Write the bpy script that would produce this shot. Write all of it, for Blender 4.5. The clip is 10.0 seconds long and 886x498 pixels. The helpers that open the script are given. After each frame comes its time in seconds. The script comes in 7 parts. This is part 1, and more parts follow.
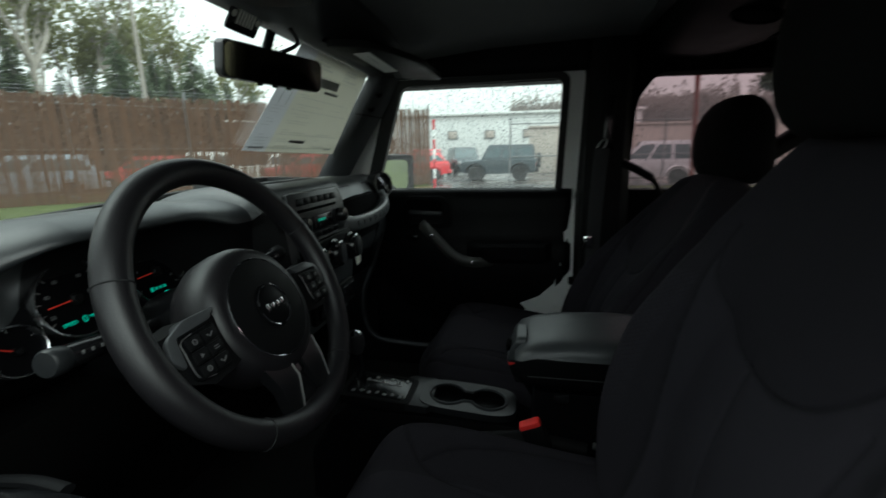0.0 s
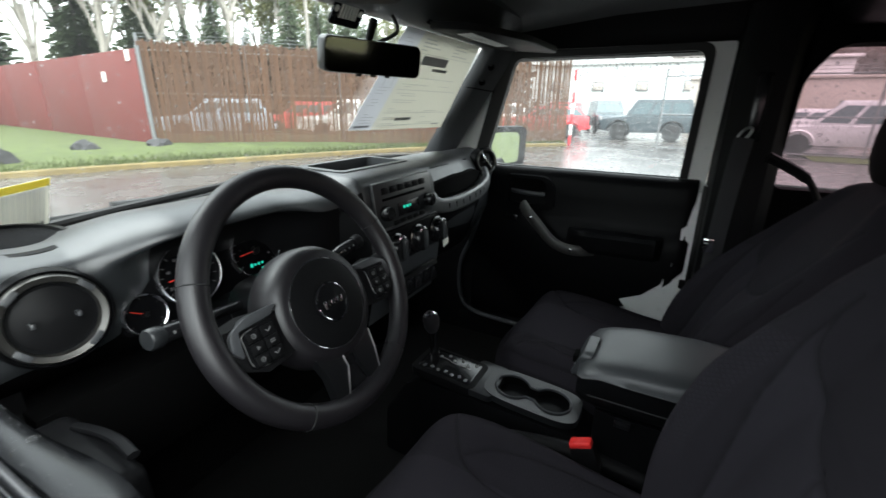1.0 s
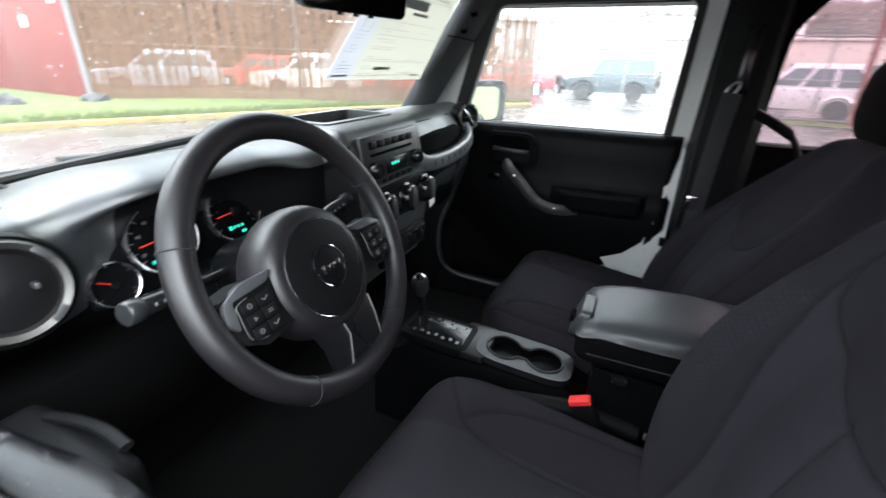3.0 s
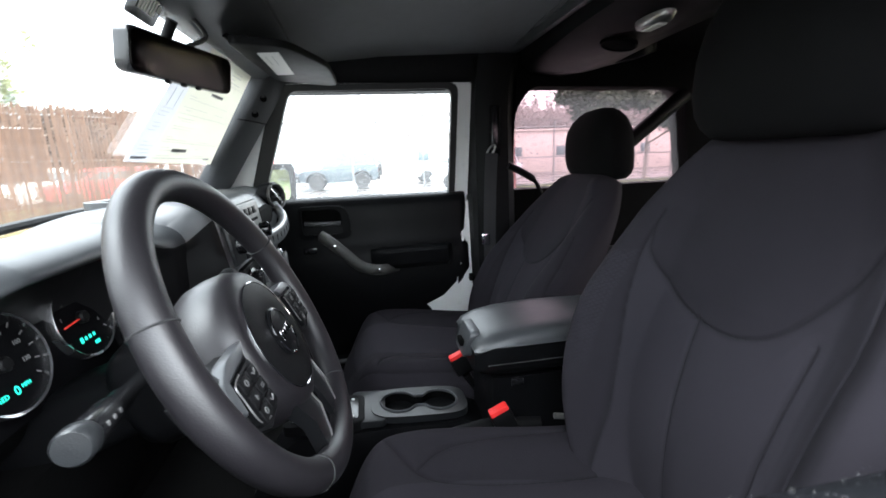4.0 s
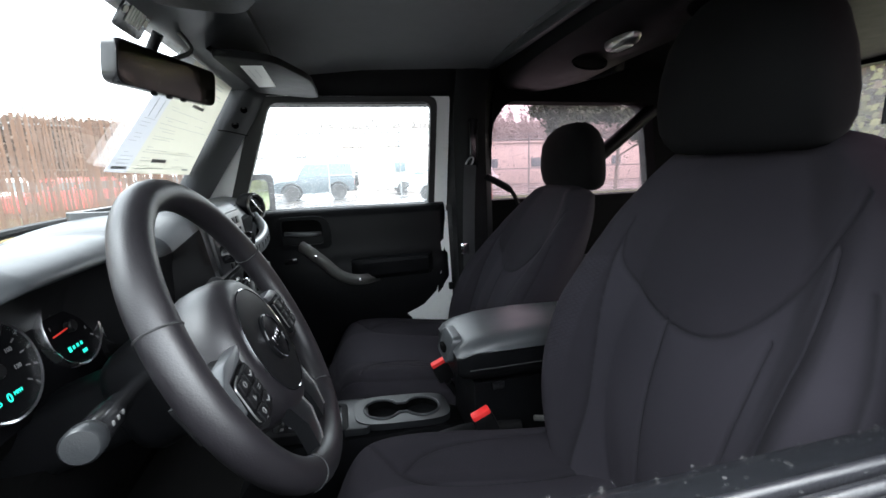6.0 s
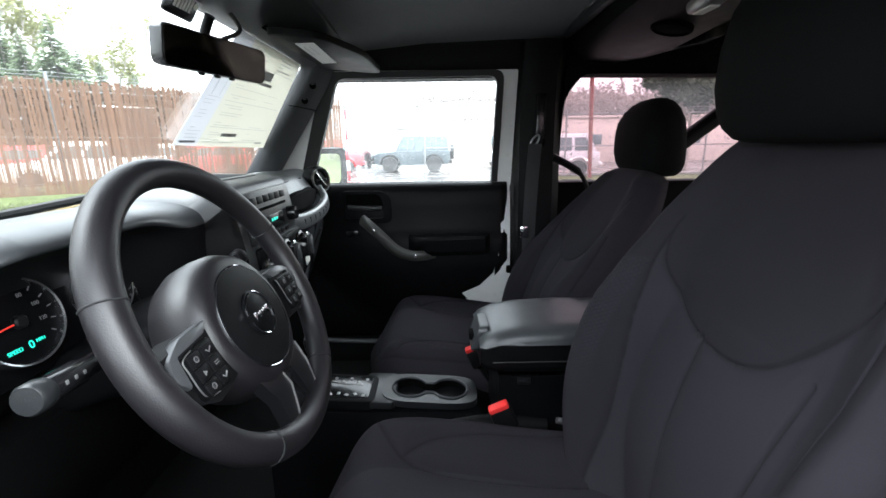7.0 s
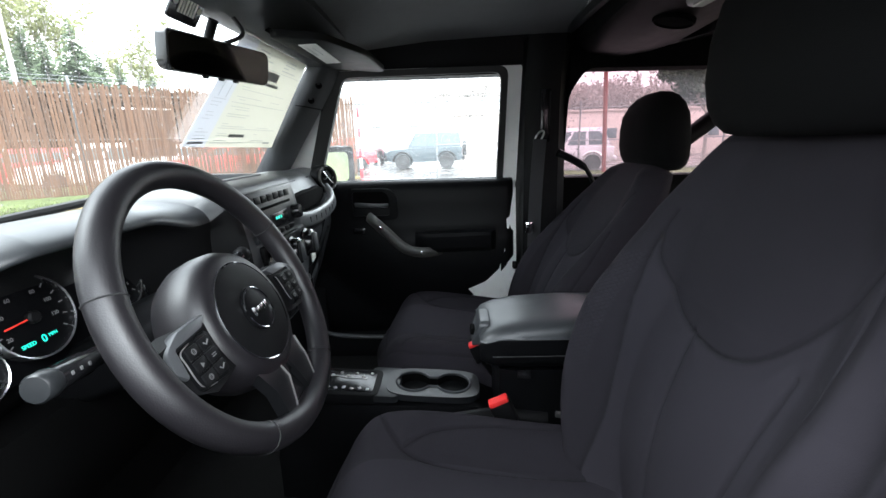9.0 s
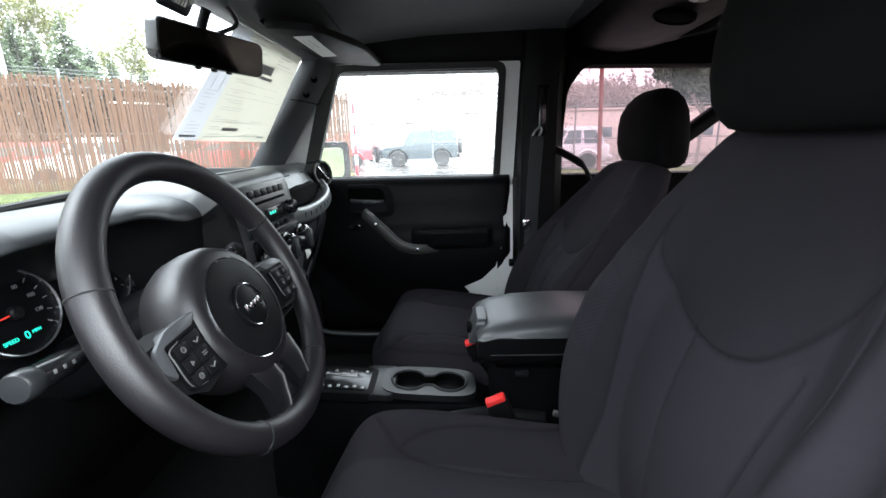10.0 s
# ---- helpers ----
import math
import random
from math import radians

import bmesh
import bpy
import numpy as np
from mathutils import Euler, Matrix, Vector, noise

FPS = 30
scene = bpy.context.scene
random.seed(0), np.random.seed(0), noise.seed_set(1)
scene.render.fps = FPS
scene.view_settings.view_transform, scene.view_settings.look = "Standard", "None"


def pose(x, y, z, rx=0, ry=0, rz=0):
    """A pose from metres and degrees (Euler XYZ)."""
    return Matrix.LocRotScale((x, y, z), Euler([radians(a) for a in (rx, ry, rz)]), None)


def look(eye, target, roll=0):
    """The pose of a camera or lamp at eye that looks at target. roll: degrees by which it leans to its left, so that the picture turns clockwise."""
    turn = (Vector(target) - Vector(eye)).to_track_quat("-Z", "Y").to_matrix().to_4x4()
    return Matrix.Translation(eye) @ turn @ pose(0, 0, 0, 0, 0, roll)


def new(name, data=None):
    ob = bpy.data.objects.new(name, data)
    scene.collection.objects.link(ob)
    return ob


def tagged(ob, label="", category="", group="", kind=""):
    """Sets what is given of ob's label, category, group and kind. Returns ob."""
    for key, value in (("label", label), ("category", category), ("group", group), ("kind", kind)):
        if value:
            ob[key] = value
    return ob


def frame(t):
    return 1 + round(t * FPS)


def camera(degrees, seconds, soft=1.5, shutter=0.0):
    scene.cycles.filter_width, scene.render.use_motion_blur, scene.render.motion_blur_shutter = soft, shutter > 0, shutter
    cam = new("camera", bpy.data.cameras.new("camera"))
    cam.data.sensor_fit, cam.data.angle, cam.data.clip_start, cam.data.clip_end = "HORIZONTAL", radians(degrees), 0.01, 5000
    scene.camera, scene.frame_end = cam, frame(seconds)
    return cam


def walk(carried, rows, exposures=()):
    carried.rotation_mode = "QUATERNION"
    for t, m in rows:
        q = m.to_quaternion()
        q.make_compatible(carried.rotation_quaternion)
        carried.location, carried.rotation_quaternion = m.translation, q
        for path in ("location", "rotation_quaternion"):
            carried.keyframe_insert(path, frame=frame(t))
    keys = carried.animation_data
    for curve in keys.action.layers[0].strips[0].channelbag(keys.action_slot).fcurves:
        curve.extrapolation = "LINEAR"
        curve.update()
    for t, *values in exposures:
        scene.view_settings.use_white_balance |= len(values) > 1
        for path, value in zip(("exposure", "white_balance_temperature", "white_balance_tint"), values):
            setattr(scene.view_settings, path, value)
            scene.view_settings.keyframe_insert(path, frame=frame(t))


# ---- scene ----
cam = camera(92.3, 10.0, shutter=0.5)
PATH = [
    (0, (-0.846, 0.177, 1.374), (1.166, 0.569, 0.92), -1.1),
    (0.5, (-0.805, 0.133, 1.404), (1.068, 0.869, 0.804), -1.1),
    (1, (-0.793, 0.092, 1.457), (0.962, 1.031, 0.785), 0.7),
    (1.5, (-0.787, 0.092, 1.479), (0.844, 1.16, 0.699), 3.0),
    (2, (-0.781, 0.092, 1.472), (0.809, 1.145, 0.592), 4.1),
    (2.2, (-0.776, 0.093, 1.47), (0.824, 1.124, 0.585), 4.4),
    (3.3, (-0.792, 0.226, 1.398), (1.129, 0.646, 0.662), 0.8),
    (3.5, (-0.81, 0.281, 1.375), (1.191, 0.38, 0.744), 0.3),
    (4, (-0.858, 0.383, 1.375), (1.165, 0.027, 0.936), -2.3),
    (4.5, (-0.88, 0.423, 1.374), (1.131, -0.028, 0.967), -2.7),
    (5, (-0.889, 0.434, 1.375), (1.106, -0.082, 0.972), -2.4),
    (5.2, (-0.891, 0.435, 1.376), (1.097, -0.115, 0.986), -2.1),
    (6.3, (-0.875, 0.364, 1.376), (1.153, 0.004, 0.965), -1.6),
    (6.5, (-0.87, 0.335, 1.38), (1.168, 0.085, 0.939), -1.1),
    (7, (-0.866, 0.269, 1.386), (1.174, 0.251, 0.885), -0.8),
    (7.5, (-0.868, 0.238, 1.39), (1.168, 0.313, 0.881), -1.4),
    (8, (-0.867, 0.239, 1.388), (1.165, 0.333, 0.863), -0.9),
    (8.5, (-0.872, 0.243, 1.388), (1.161, 0.317, 0.868), -1.5),
    (9, (-0.878, 0.241, 1.388), (1.156, 0.291, 0.872), -1.7),
    (9.5, (-0.877, 0.241, 1.383), (1.154, 0.27, 0.85), -1.6),
    (10, (-0.866, 0.246, 1.383), (1.167, 0.271, 0.855), -1.2),
]
EXPOSURES = [(0.0, 1.2, 6300, -8), (0.5, 1.9, 6300, 0), (1.0, 2.52, 6350, 2), (1.5, 2.85, 6350, 4), (2.2, 3.03, 6250, 5), (3.3, 3.57, 6150, 5), (4.0, 3.68, 6150, 6), (5.0, 3.6, 6150, 6), (6.5, 3.42, 6150, 5), (7.5, 3.42, 6150, 5), (10.0, 3.44, 6150, 5)]
walk(cam, [(t, look(eye, target, roll)) for t, eye, target, roll in PATH], EXPOSURES)

# ---- daylight: an overcast, rainy sky ----
world = bpy.data.worlds.new("overcast_sky")
scene.world = world
world.use_nodes = True
wn, wl = world.node_tree.nodes, world.node_tree.links
sky = wn.new("ShaderNodeTexSky")
sky.sky_type, sky.sun_disc, sky.sun_elevation, sky.sun_rotation = "NISHITA", False, radians(50), radians(200)
sky.air_density, sky.dust_density = 1.0, 1.5
grey = wn.new("ShaderNodeHueSaturation")
grey.inputs["Saturation"].default_value = 0.14
wl.new(sky.outputs[0], grey.inputs["Color"])
# an overcast sky: three times as bright overhead as along the horizon
where, high, lift, shade = wn.new("ShaderNodeTexCoord"), wn.new("ShaderNodeSeparateXYZ"), wn.new("ShaderNodeMapRange"), wn.new("ShaderNodeVectorMath")
wl.new(where.outputs["Generated"], high.inputs[0]), wl.new(high.outputs["Z"], lift.inputs[0])
lift.inputs[3].default_value, lift.inputs[4].default_value = 0.62, 2.3
shade.operation = "MULTIPLY"
wl.new(grey.outputs[0], shade.inputs[0]), wl.new(lift.outputs[0], shade.inputs[1])
wl.new(shade.outputs[0], wn["Background"].inputs["Color"])
wn["Background"].inputs["Strength"].default_value = 0.15
sun = new("sun", bpy.data.lights.new("sun", "SUN"))
sun.data.energy, sun.data.angle, sun.data.color = 0.8, radians(50), (0.98, 0.99, 1.0)
sun.matrix_world = look((-2, 5, 9), (0, 0, 0))


# ---- materials ----
def mat(name, col, rough=0.5, metal=0.0, var=0.18, scale=25.0, bump=0.15, bscale=400.0, dist=0.0006, coat=0.0, sheen=0.0, spec=0.5, obj_random=0.0, rvar=0.08):
    """A surface with two scales of colour variation, uneven gloss and a fine relief."""
    m = bpy.data.materials.new(name)
    m.use_nodes = True
    n, l = m.node_tree.nodes, m.node_tree.links
    b = n["Principled BSDF"]
    tc = n.new("ShaderNodeTexCoord")
    big, fine = n.new("ShaderNodeTexNoise"), n.new("ShaderNodeTexNoise")
    big.inputs["Scale"].default_value, big.inputs["Detail"].default_value = scale, 4
    fine.inputs["Scale"].default_value, fine.inputs["Detail"].default_value = bscale, 3
    l.new(tc.outputs["Object"], big.inputs["Vector"]), l.new(tc.outputs["Object"], fine.inputs["Vector"])
    mix = n.new("ShaderNodeMix")
    mix.data_type = "RGBA"
    mix.inputs[6].default_value = (*[c * (1 - var) for c in col], 1)
    mix.inputs[7].default_value = (*[min(1, c * (1 + var)) for c in col], 1)
    add = n.new("ShaderNodeMath")
    add.operation = "MULTIPLY_ADD"
    add.inputs[1].default_value, add.inputs[2].default_value = 0.35, 0.0
    l.new(fine.outputs["Fac"], add.inputs[0])
    tot = n.new("ShaderNodeMath")
    tot.operation = "MULTIPLY_ADD"
    tot.inputs[1].default_value = 0.65
    l.new(big.outputs["Fac"], tot.inputs[0]), l.new(add.outputs[0], tot.inputs[2])
    last = tot
    if obj_random:
        info = n.new("ShaderNodeObjectInfo")
        last = n.new("ShaderNodeMath")
        last.operation = "MULTIPLY_ADD"
        last.inputs[1].default_value = obj_random
        l.new(info.outputs["Random"], last.inputs[0]), l.new(tot.outputs[0], last.inputs[2])
    l.new(last.outputs[0], mix.inputs[0])
    l.new(mix.outputs[2], b.inputs["Base Color"])
    ro = n.new("ShaderNodeMapRange")
    ro.inputs[3].default_value, ro.inputs[4].default_value = max(0.02, rough - rvar), min(1, rough + rvar)
    l.new(big.outputs["Fac"], ro.inputs[0]), l.new(ro.outputs[0], b.inputs["Roughness"])
    b.inputs["Metallic"].default_value = metal
    b.inputs["Coat Weight"].default_value = coat
    b.inputs["Sheen Weight"].default_value = sheen
    b.inputs["Specular IOR Level"].default_value = spec
    if bump:
        bp = n.new("ShaderNodeBump")
        bp.inputs["Strength"].default_value, bp.inputs["Distance"].default_value = bump, dist
        l.new(fine.outputs["Fac"], bp.inputs["Height"]), l.new(bp.outputs[0], b.inputs["Normal"])
    return m


def glow(name, col, power):
    m = mat(name, col, 0.4, var=0.02, bump=0)
    m.node_tree.nodes["Principled BSDF"].inputs["Emission Color"].default_value = (*col, 1)
    m.node_tree.nodes["Principled BSDF"].inputs["Emission Strength"].default_value = power
    return m


def clear(name, col, rough=0.0, ior=1.45, wet=0.0):
    """Clear or tinted glass, as a thin pane: a see-through tint with a mirror gloss on it."""
    m = bpy.data.materials.new(name)
    m.use_nodes = True
    n, l = m.node_tree.nodes, m.node_tree.links
    n.remove(n["Principled BSDF"])
    tr, gl, mx, fr = n.new("ShaderNodeBsdfTransparent"), n.new("ShaderNodeBsdfGlossy"), n.new("ShaderNodeMixShader"), n.new("ShaderNodeLayerWeight")
    tr.inputs[0].default_value = (*col, 1)
    gl.inputs["Roughness"].default_value = rough
    pw, ad = n.new("ShaderNodeMath"), n.new("ShaderNodeMath")
    pw.operation, ad.operation = "POWER", "MULTIPLY_ADD"
    pw.inputs[1].default_value, ad.inputs[1].default_value, ad.inputs[2].default_value = 5.0, 0.9, (ior - 1) ** 2 / (ior + 1) ** 2
    l.new(fr.outputs["Facing"], pw.inputs[0]), l.new(pw.outputs[0], ad.inputs[0]), l.new(ad.outputs[0], mx.inputs[0])
    l.new(tr.outputs[0], mx.inputs[1]), l.new(gl.outputs[0], mx.inputs[2])
    last = mx
    if wet:
        tl, last = n.new("ShaderNodeBsdfTranslucent"), n.new("ShaderNodeMixShader")
        tl.inputs[0].default_value = (0.95, 0.95, 0.95, 1)
        last.inputs[0].default_value = wet
        l.new(mx.outputs[0], last.inputs[1]), l.new(tl.outputs[0], last.inputs[2])
    l.new(last.outputs[0], n["Material Output"].inputs["Surface"])
    return m


def thin(name, col, share=0.34, var=0.03, scale=25.0):
    """Paper or leaf that lets some of the light through from behind."""
    m = mat(name, col, 0.85, var=var, scale=scale, bump=0.1, bscale=200)
    n, l = m.node_tree.nodes, m.node_tree.links
    tl, mx = n.new("ShaderNodeBsdfTranslucent"), n.new("ShaderNodeMixShader")
    tl.inputs[0].default_value = (*col, 1)
    mx.inputs[0].default_value = share
    l.new(n["Principled BSDF"].outputs[0], mx.inputs[1]), l.new(tl.outputs[0], mx.inputs[2])
    l.new(mx.outputs[0], n["Material Output"].inputs["Surface"])
    return m


M = dict(
    sheet=thin("backlit_paper", (0.79, 0.78, 0.72), 0.37),
    yellow_film=thin("backlit_yellow_print", (0.92, 0.84, 0.32), 0.92),
    red_film=thin("backlit_red_print", (0.75, 0.04, 0.04), 0.9),
    sheet2=thin("backlit_bluish_paper", (0.765, 0.77, 0.79), 0.37),
    dash=mat("dash_plastic", (0.0235, 0.0258, 0.0285), 0.42, bump=0.3, bscale=700, spec=0.85),
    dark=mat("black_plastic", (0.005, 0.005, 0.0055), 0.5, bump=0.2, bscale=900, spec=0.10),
    trim=mat("trim_plastic", (0.0042, 0.0043, 0.0048), 0.36, bump=0.25, bscale=900, spec=0.06),
    half=thin("grey_print", (0.40, 0.40, 0.41), 0.5),
    handle=mat("satin_grey_handle", (0.05, 0.049, 0.046), 0.42, bump=0.2, bscale=900),
    faint=thin("faint_print", (0.60, 0.60, 0.60), 0.5),
    gloss=mat("gloss_black", (0.008, 0.008, 0.009), 0.18, bump=0.05),
    # near-black for slots and holes; also shade put into colour, as under the column
    void=mat("recess_and_shade_black", (0.0016, 0.0016, 0.0017), 0.85, spec=0.05),
    accent=mat("satin_grey_accent", (0.055, 0.057, 0.061), 0.32, metal=0.2, var=0.06, bump=0.05),
    accent_dark=mat("dark_satin_accent", (0.006, 0.0062, 0.007), 0.30, var=0.06, bump=0.05),
    satin=mat("satin_grey_plastic", (0.085, 0.088, 0.092), 0.34, metal=0.15, var=0.08, bump=0.1, bscale=900),
    leather=mat("black_leather", (0.020, 0.019, 0.021), 0.36, bump=0.35, bscale=650, dist=0.0005),
    cloth=mat("black_cloth", (0.021, 0.0205, 0.0235), 0.95, bump=0.7, bscale=1400, dist=0.0006, sheen=0.25, spec=0.2),
    seam=mat("seam_thread", (0.012, 0.012, 0.013), 0.9),
    grey_plastic=mat("grey_plastic", (0.038, 0.040, 0.043), 0.42, bump=0.3, bscale=900),
    console=mat("console_plastic", (0.0115, 0.0125, 0.0138), 0.36, bump=0.25, bscale=900),
    armrest=mat("armrest_vinyl", (0.037, 0.0395, 0.043), 0.38, bump=0.5, bscale=800, dist=0.0004),
    silver=mat("satin_silver", (0.34, 0.335, 0.33), 0.38, metal=0.85, bump=0.05),
    bezel=mat("polished_bezel", (0.80, 0.80, 0.82), 0.26, metal=1.0, var=0.04, bump=0),
    chrome=mat("chrome", (0.75, 0.75, 0.77), 0.1, metal=1.0, var=0.04, bump=0),
    white=mat("white_paint", (0.80, 0.81, 0.80), 0.3, var=0.04, bump=0.03, coat=0.4),
    wet_rubber=mat("wet_black_rubber", (0.010, 0.010, 0.012), 0.42, bump=0.5, bscale=300, spec=0.45),
    wet_seal=mat("wet_grey_seal", (0.035, 0.034, 0.036), 0.30, bump=0.5, bscale=160, dist=0.001, coat=0.2),
    vent_ring=mat("dark_satin_ring", (0.085, 0.083, 0.079), 0.36, metal=0.85, bump=0.05),
    wheel_skin=mat("steering_wheel_leather", (0.0078, 0.0069, 0.0084), 0.43, bump=0.4, bscale=650, dist=0.0005),
    rubber=mat("black_rubber", (0.012, 0.012, 0.012), 0.6, bump=0.3),
    headliner=mat("grey_headliner", (0.17, 0.175, 0.183), 0.85, bump=0.6, bscale=700),
    carpet=mat("black_carpet", (0.004, 0.004, 0.004), 1.0, spec=0.1, bump=1.0, bscale=600, dist=0.002),
    red=mat("red_plastic", (0.75, 0.03, 0.03), 0.4, var=0.06),
    label=mat("white_label_film", (0.86, 0.86, 0.84), 0.45, var=0.02, bump=0),
    paper=mat("white_paper", (0.75, 0.75, 0.70), 0.85, var=0.03, bump=0.1, bscale=200),
    webbing=mat("belt_webbing", (0.02, 0.02, 0.022), 0.8, bump=0.8, bscale=900),
    needle=glow("red_needle", (0.5, 0.03, 0.02), 0.05),
    green=glow("green_display", (0.04, 0.6, 0.42), 0.16),
    dial_mark=mat("dial_white", (0.10, 0.10, 0.10), 0.6),
    mesh=mat("speaker_mesh", (0.006, 0.006, 0.007), 0.8, bump=1.0, bscale=500, dist=0.002, spec=0.1),
    dial=mat("dial_face", (0.0025, 0.0025, 0.003), 0.7, spec=0.03),
    yellow=mat("yellow_plastic", (0.75, 0.6, 0.06), 0.5),
    glass=clear("clear_glass", (0.965, 0.975, 0.97), wet=0.007),
    wet_glass=clear("rain_wet_glass", (0.965, 0.975, 0.97), wet=0.022),
    pink=clear("rose_tinted_glass", (0.60, 0.495, 0.52), wet=0.02),
    pale_tint=clear("pale_tinted_glass", (0.86, 0.80, 0.76), wet=0.02),
    wet_trim=mat("rain_wet_trim", (0.0055, 0.0058, 0.0068), 0.24, bump=0.16, bscale=500, spec=0.34, rvar=0.08),
    water=clear("rain_water", (0.66, 0.67, 0.68), 0.02, 1.33, wet=0.17),
    dim_mirror=mat("dimmed_mirror_glass", (0.19, 0.183, 0.17), 0.02, metal=1.0, var=0.01, bump=0),
    mirror=mat("mirror_glass", (0.85, 0.86, 0.86), 0.02, metal=1.0, var=0.01, bump=0),
    asphalt=mat("wet_asphalt", (0.060, 0.055, 0.052), 0.22, var=0.6, scale=0.9, bump=0.5, bscale=30, dist=0.003, rvar=0.26),
    grass=mat("grass", (0.050, 0.066, 0.012), 0.95, var=0.95, scale=3.0, bump=1.0, bscale=30, dist=0.03),
    kerb=mat("yellow_kerb_paint", (0.120, 0.088, 0.030), 0.8, var=0.9, scale=4),
    wood=mat("weathered_wood", (0.054, 0.0245, 0.0105), 0.85, var=0.45, scale=6, bscale=80, bump=0.8, dist=0.003, obj_random=0.5),
    redwood=mat("red_painted_wood", (0.104, 0.018, 0.0155), 0.7, var=0.25, scale=1.5, bscale=60, dist=0.002, obj_random=0.5),
    metal_grey=mat("galvanised_steel", (0.15, 0.155, 0.16), 0.55, metal=0.3, var=0.2),
    red_paint=mat("red_paint", (0.55, 0.03, 0.04), 0.35, coat=0.4),
    rock=mat("rock", (0.026, 0.025, 0.026), 0.85, var=0.4, scale=5, bump=1.0, bscale=20, dist=0.02),
    bark=mat("bark", (0.27, 0.25, 0.22), 0.95, var=0.35, scale=6, bscale=30, bump=1.0, dist=0.02),
    hedge=mat("brown_shrubs", (0.055, 0.036, 0.022), 0.9, var=0.4, scale=2, bump=0),
    needles=thin("conifer_needles", (0.125, 0.160, 0.095), 0.50, 0.5, 1.5),
    leaves=thin("spring_leaves", (0.175, 0.182, 0.085), 0.50, 0.5, 1.0),
    evergreen=mat("dark_leaves", (0.034, 0.055, 0.030), 0.8, var=0.5, scale=1.5, bump=0),
    wall_white=mat("pale_wall", (0.62, 0.63, 0.62), 0.8, var=0.08, scale=0.6, bscale=20, dist=0.004),
    wall_beige=mat("beige_wall", (0.42, 0.37, 0.33), 0.8, var=0.12, scale=0.6, bscale=20, dist=0.004),
    car_dark=mat("dark_car_paint", (0.032, 0.046, 0.054), 0.3, coat=0.5),
    car_blue=mat("pale_blue_car_paint", (0.32, 0.42, 0.52), 0.3, coat=0.5, var=0.04),
    car_silver=mat("silver_car_paint", (0.55, 0.56, 0.57), 0.3, metal=0.3, coat=0.5, var=0.04),
    tyre=mat("tyre_rubber", (0.02, 0.02, 0.02), 0.8),
    car_glass=mat("car_window_glass", (0.075, 0.105, 0.115), 0.08, var=0.05, bump=0),
    litter=mat("wet_leaf_litter", (0.045, 0.027, 0.014), 0.6, var=0.6, scale=9, bump=0),
    # paled woods: the distance haze is put into this base colour
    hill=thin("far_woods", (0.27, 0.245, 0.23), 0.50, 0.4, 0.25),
)


# ---- builders ----
def thing(name, at, label, category, group="", kind="", turn=(0, 0, 0)):
    ob = new(name)
    ob.matrix_world = pose(*at, *turn)
    ob["base"] = at
    return tagged(ob, label, category, group, kind)


def root_of(ob):
    while ob.parent:
        ob = ob.parent
    return ob


def mesh_from(bm, name, material, at=(0, 0, 0), sharp=38):
    bmesh.ops.translate(bm, verts=bm.verts, vec=-Vector(at))
    bmesh.ops.recalc_face_normals(bm, faces=bm.faces)
    me = bpy.data.meshes.new(name)
    bm.to_mesh(me)
    bm.free()
    for p in me.polygons:
        p.use_smooth = True
    me.set_sharp_from_angle(angle=radians(sharp))
    for m in material if isinstance(material, (list, tuple)) else [material]:
        me.materials.append(m)
    return me


def part(name, bm, material, parent, label="", local=False, sharp=38):
    """One mesh under a thing or a part; bm in world metres, or in the thing's own metres when local."""
    at = (0, 0, 0) if local else tuple(root_of(parent)["base"])
    ob = new(name, mesh_from(bm, name, material, at, sharp))
    ob.parent = parent
    return tagged(ob, label)


def solo(name, bm, material, label, category, group="", kind="", sharp=38):
    ob = new(name, mesh_from(bm, name, material, (0, 0, 0), sharp))
    return tagged(ob, label, category, group, kind)


def box(bm, c, s, bev=0.003, turn=None, seg=2):
    r = bmesh.ops.create_cube(bm, size=1.0)
    vs = r["verts"]
    bmesh.ops.scale(bm, vec=s, verts=vs)
    if bev:
        es = list({e for v in vs for e in v.link_edges})
        g = bmesh.ops.bevel(bm, geom=es, offset=min(bev, min(s) * 0.45), segments=seg, affect="EDGES", profile=0.5)
        vs = list({v for f in g["faces"] for v in f.verts} | {v for v in vs if v.is_valid})
    m = Matrix.Translation(c) @ (turn if turn is not None else Matrix.Identity(4))
    bmesh.ops.transform(bm, matrix=m, verts=vs)
    return bm


def loft(bm, loops, closed=True, cap=True):
    rows = [[bm.verts.new(p) for p in lp] for lp in loops]
    n = len(rows[0])
    for a, b in zip(rows, rows[1:]):
        for i in range(n if closed else n - 1):
            j = (i + 1) % n
            bm.faces.new((a[i], a[j], b[j], b[i]))
    if cap and closed:
        bm.faces.new(rows[0][::-1]), bm.faces.new(rows[-1])
    return rows


def spline(pts, n, closed=False):
    """Smooth curve through a few points."""
    P = [Vector(p) for p in pts]
    k, out = len(P), []
    spans = k if closed else k - 1
    for i in range(n):
        u = i * spans / (n if closed else n - 1)
        s = min(int(u), spans - 1)
        f = u - s
        g = (lambda j: P[j % k]) if closed else (lambda j: P[max(0, min(k - 1, j))])
        a, b, c, d = g(s - 1), g(s), g(s + 1), g(s + 2)
        out.append(0.5 * ((2 * b) + (c - a) * f + (2 * a - 5 * b + 4 * c - d) * f * f + (3 * b - a - 3 * c + d) * f ** 3))
    return out


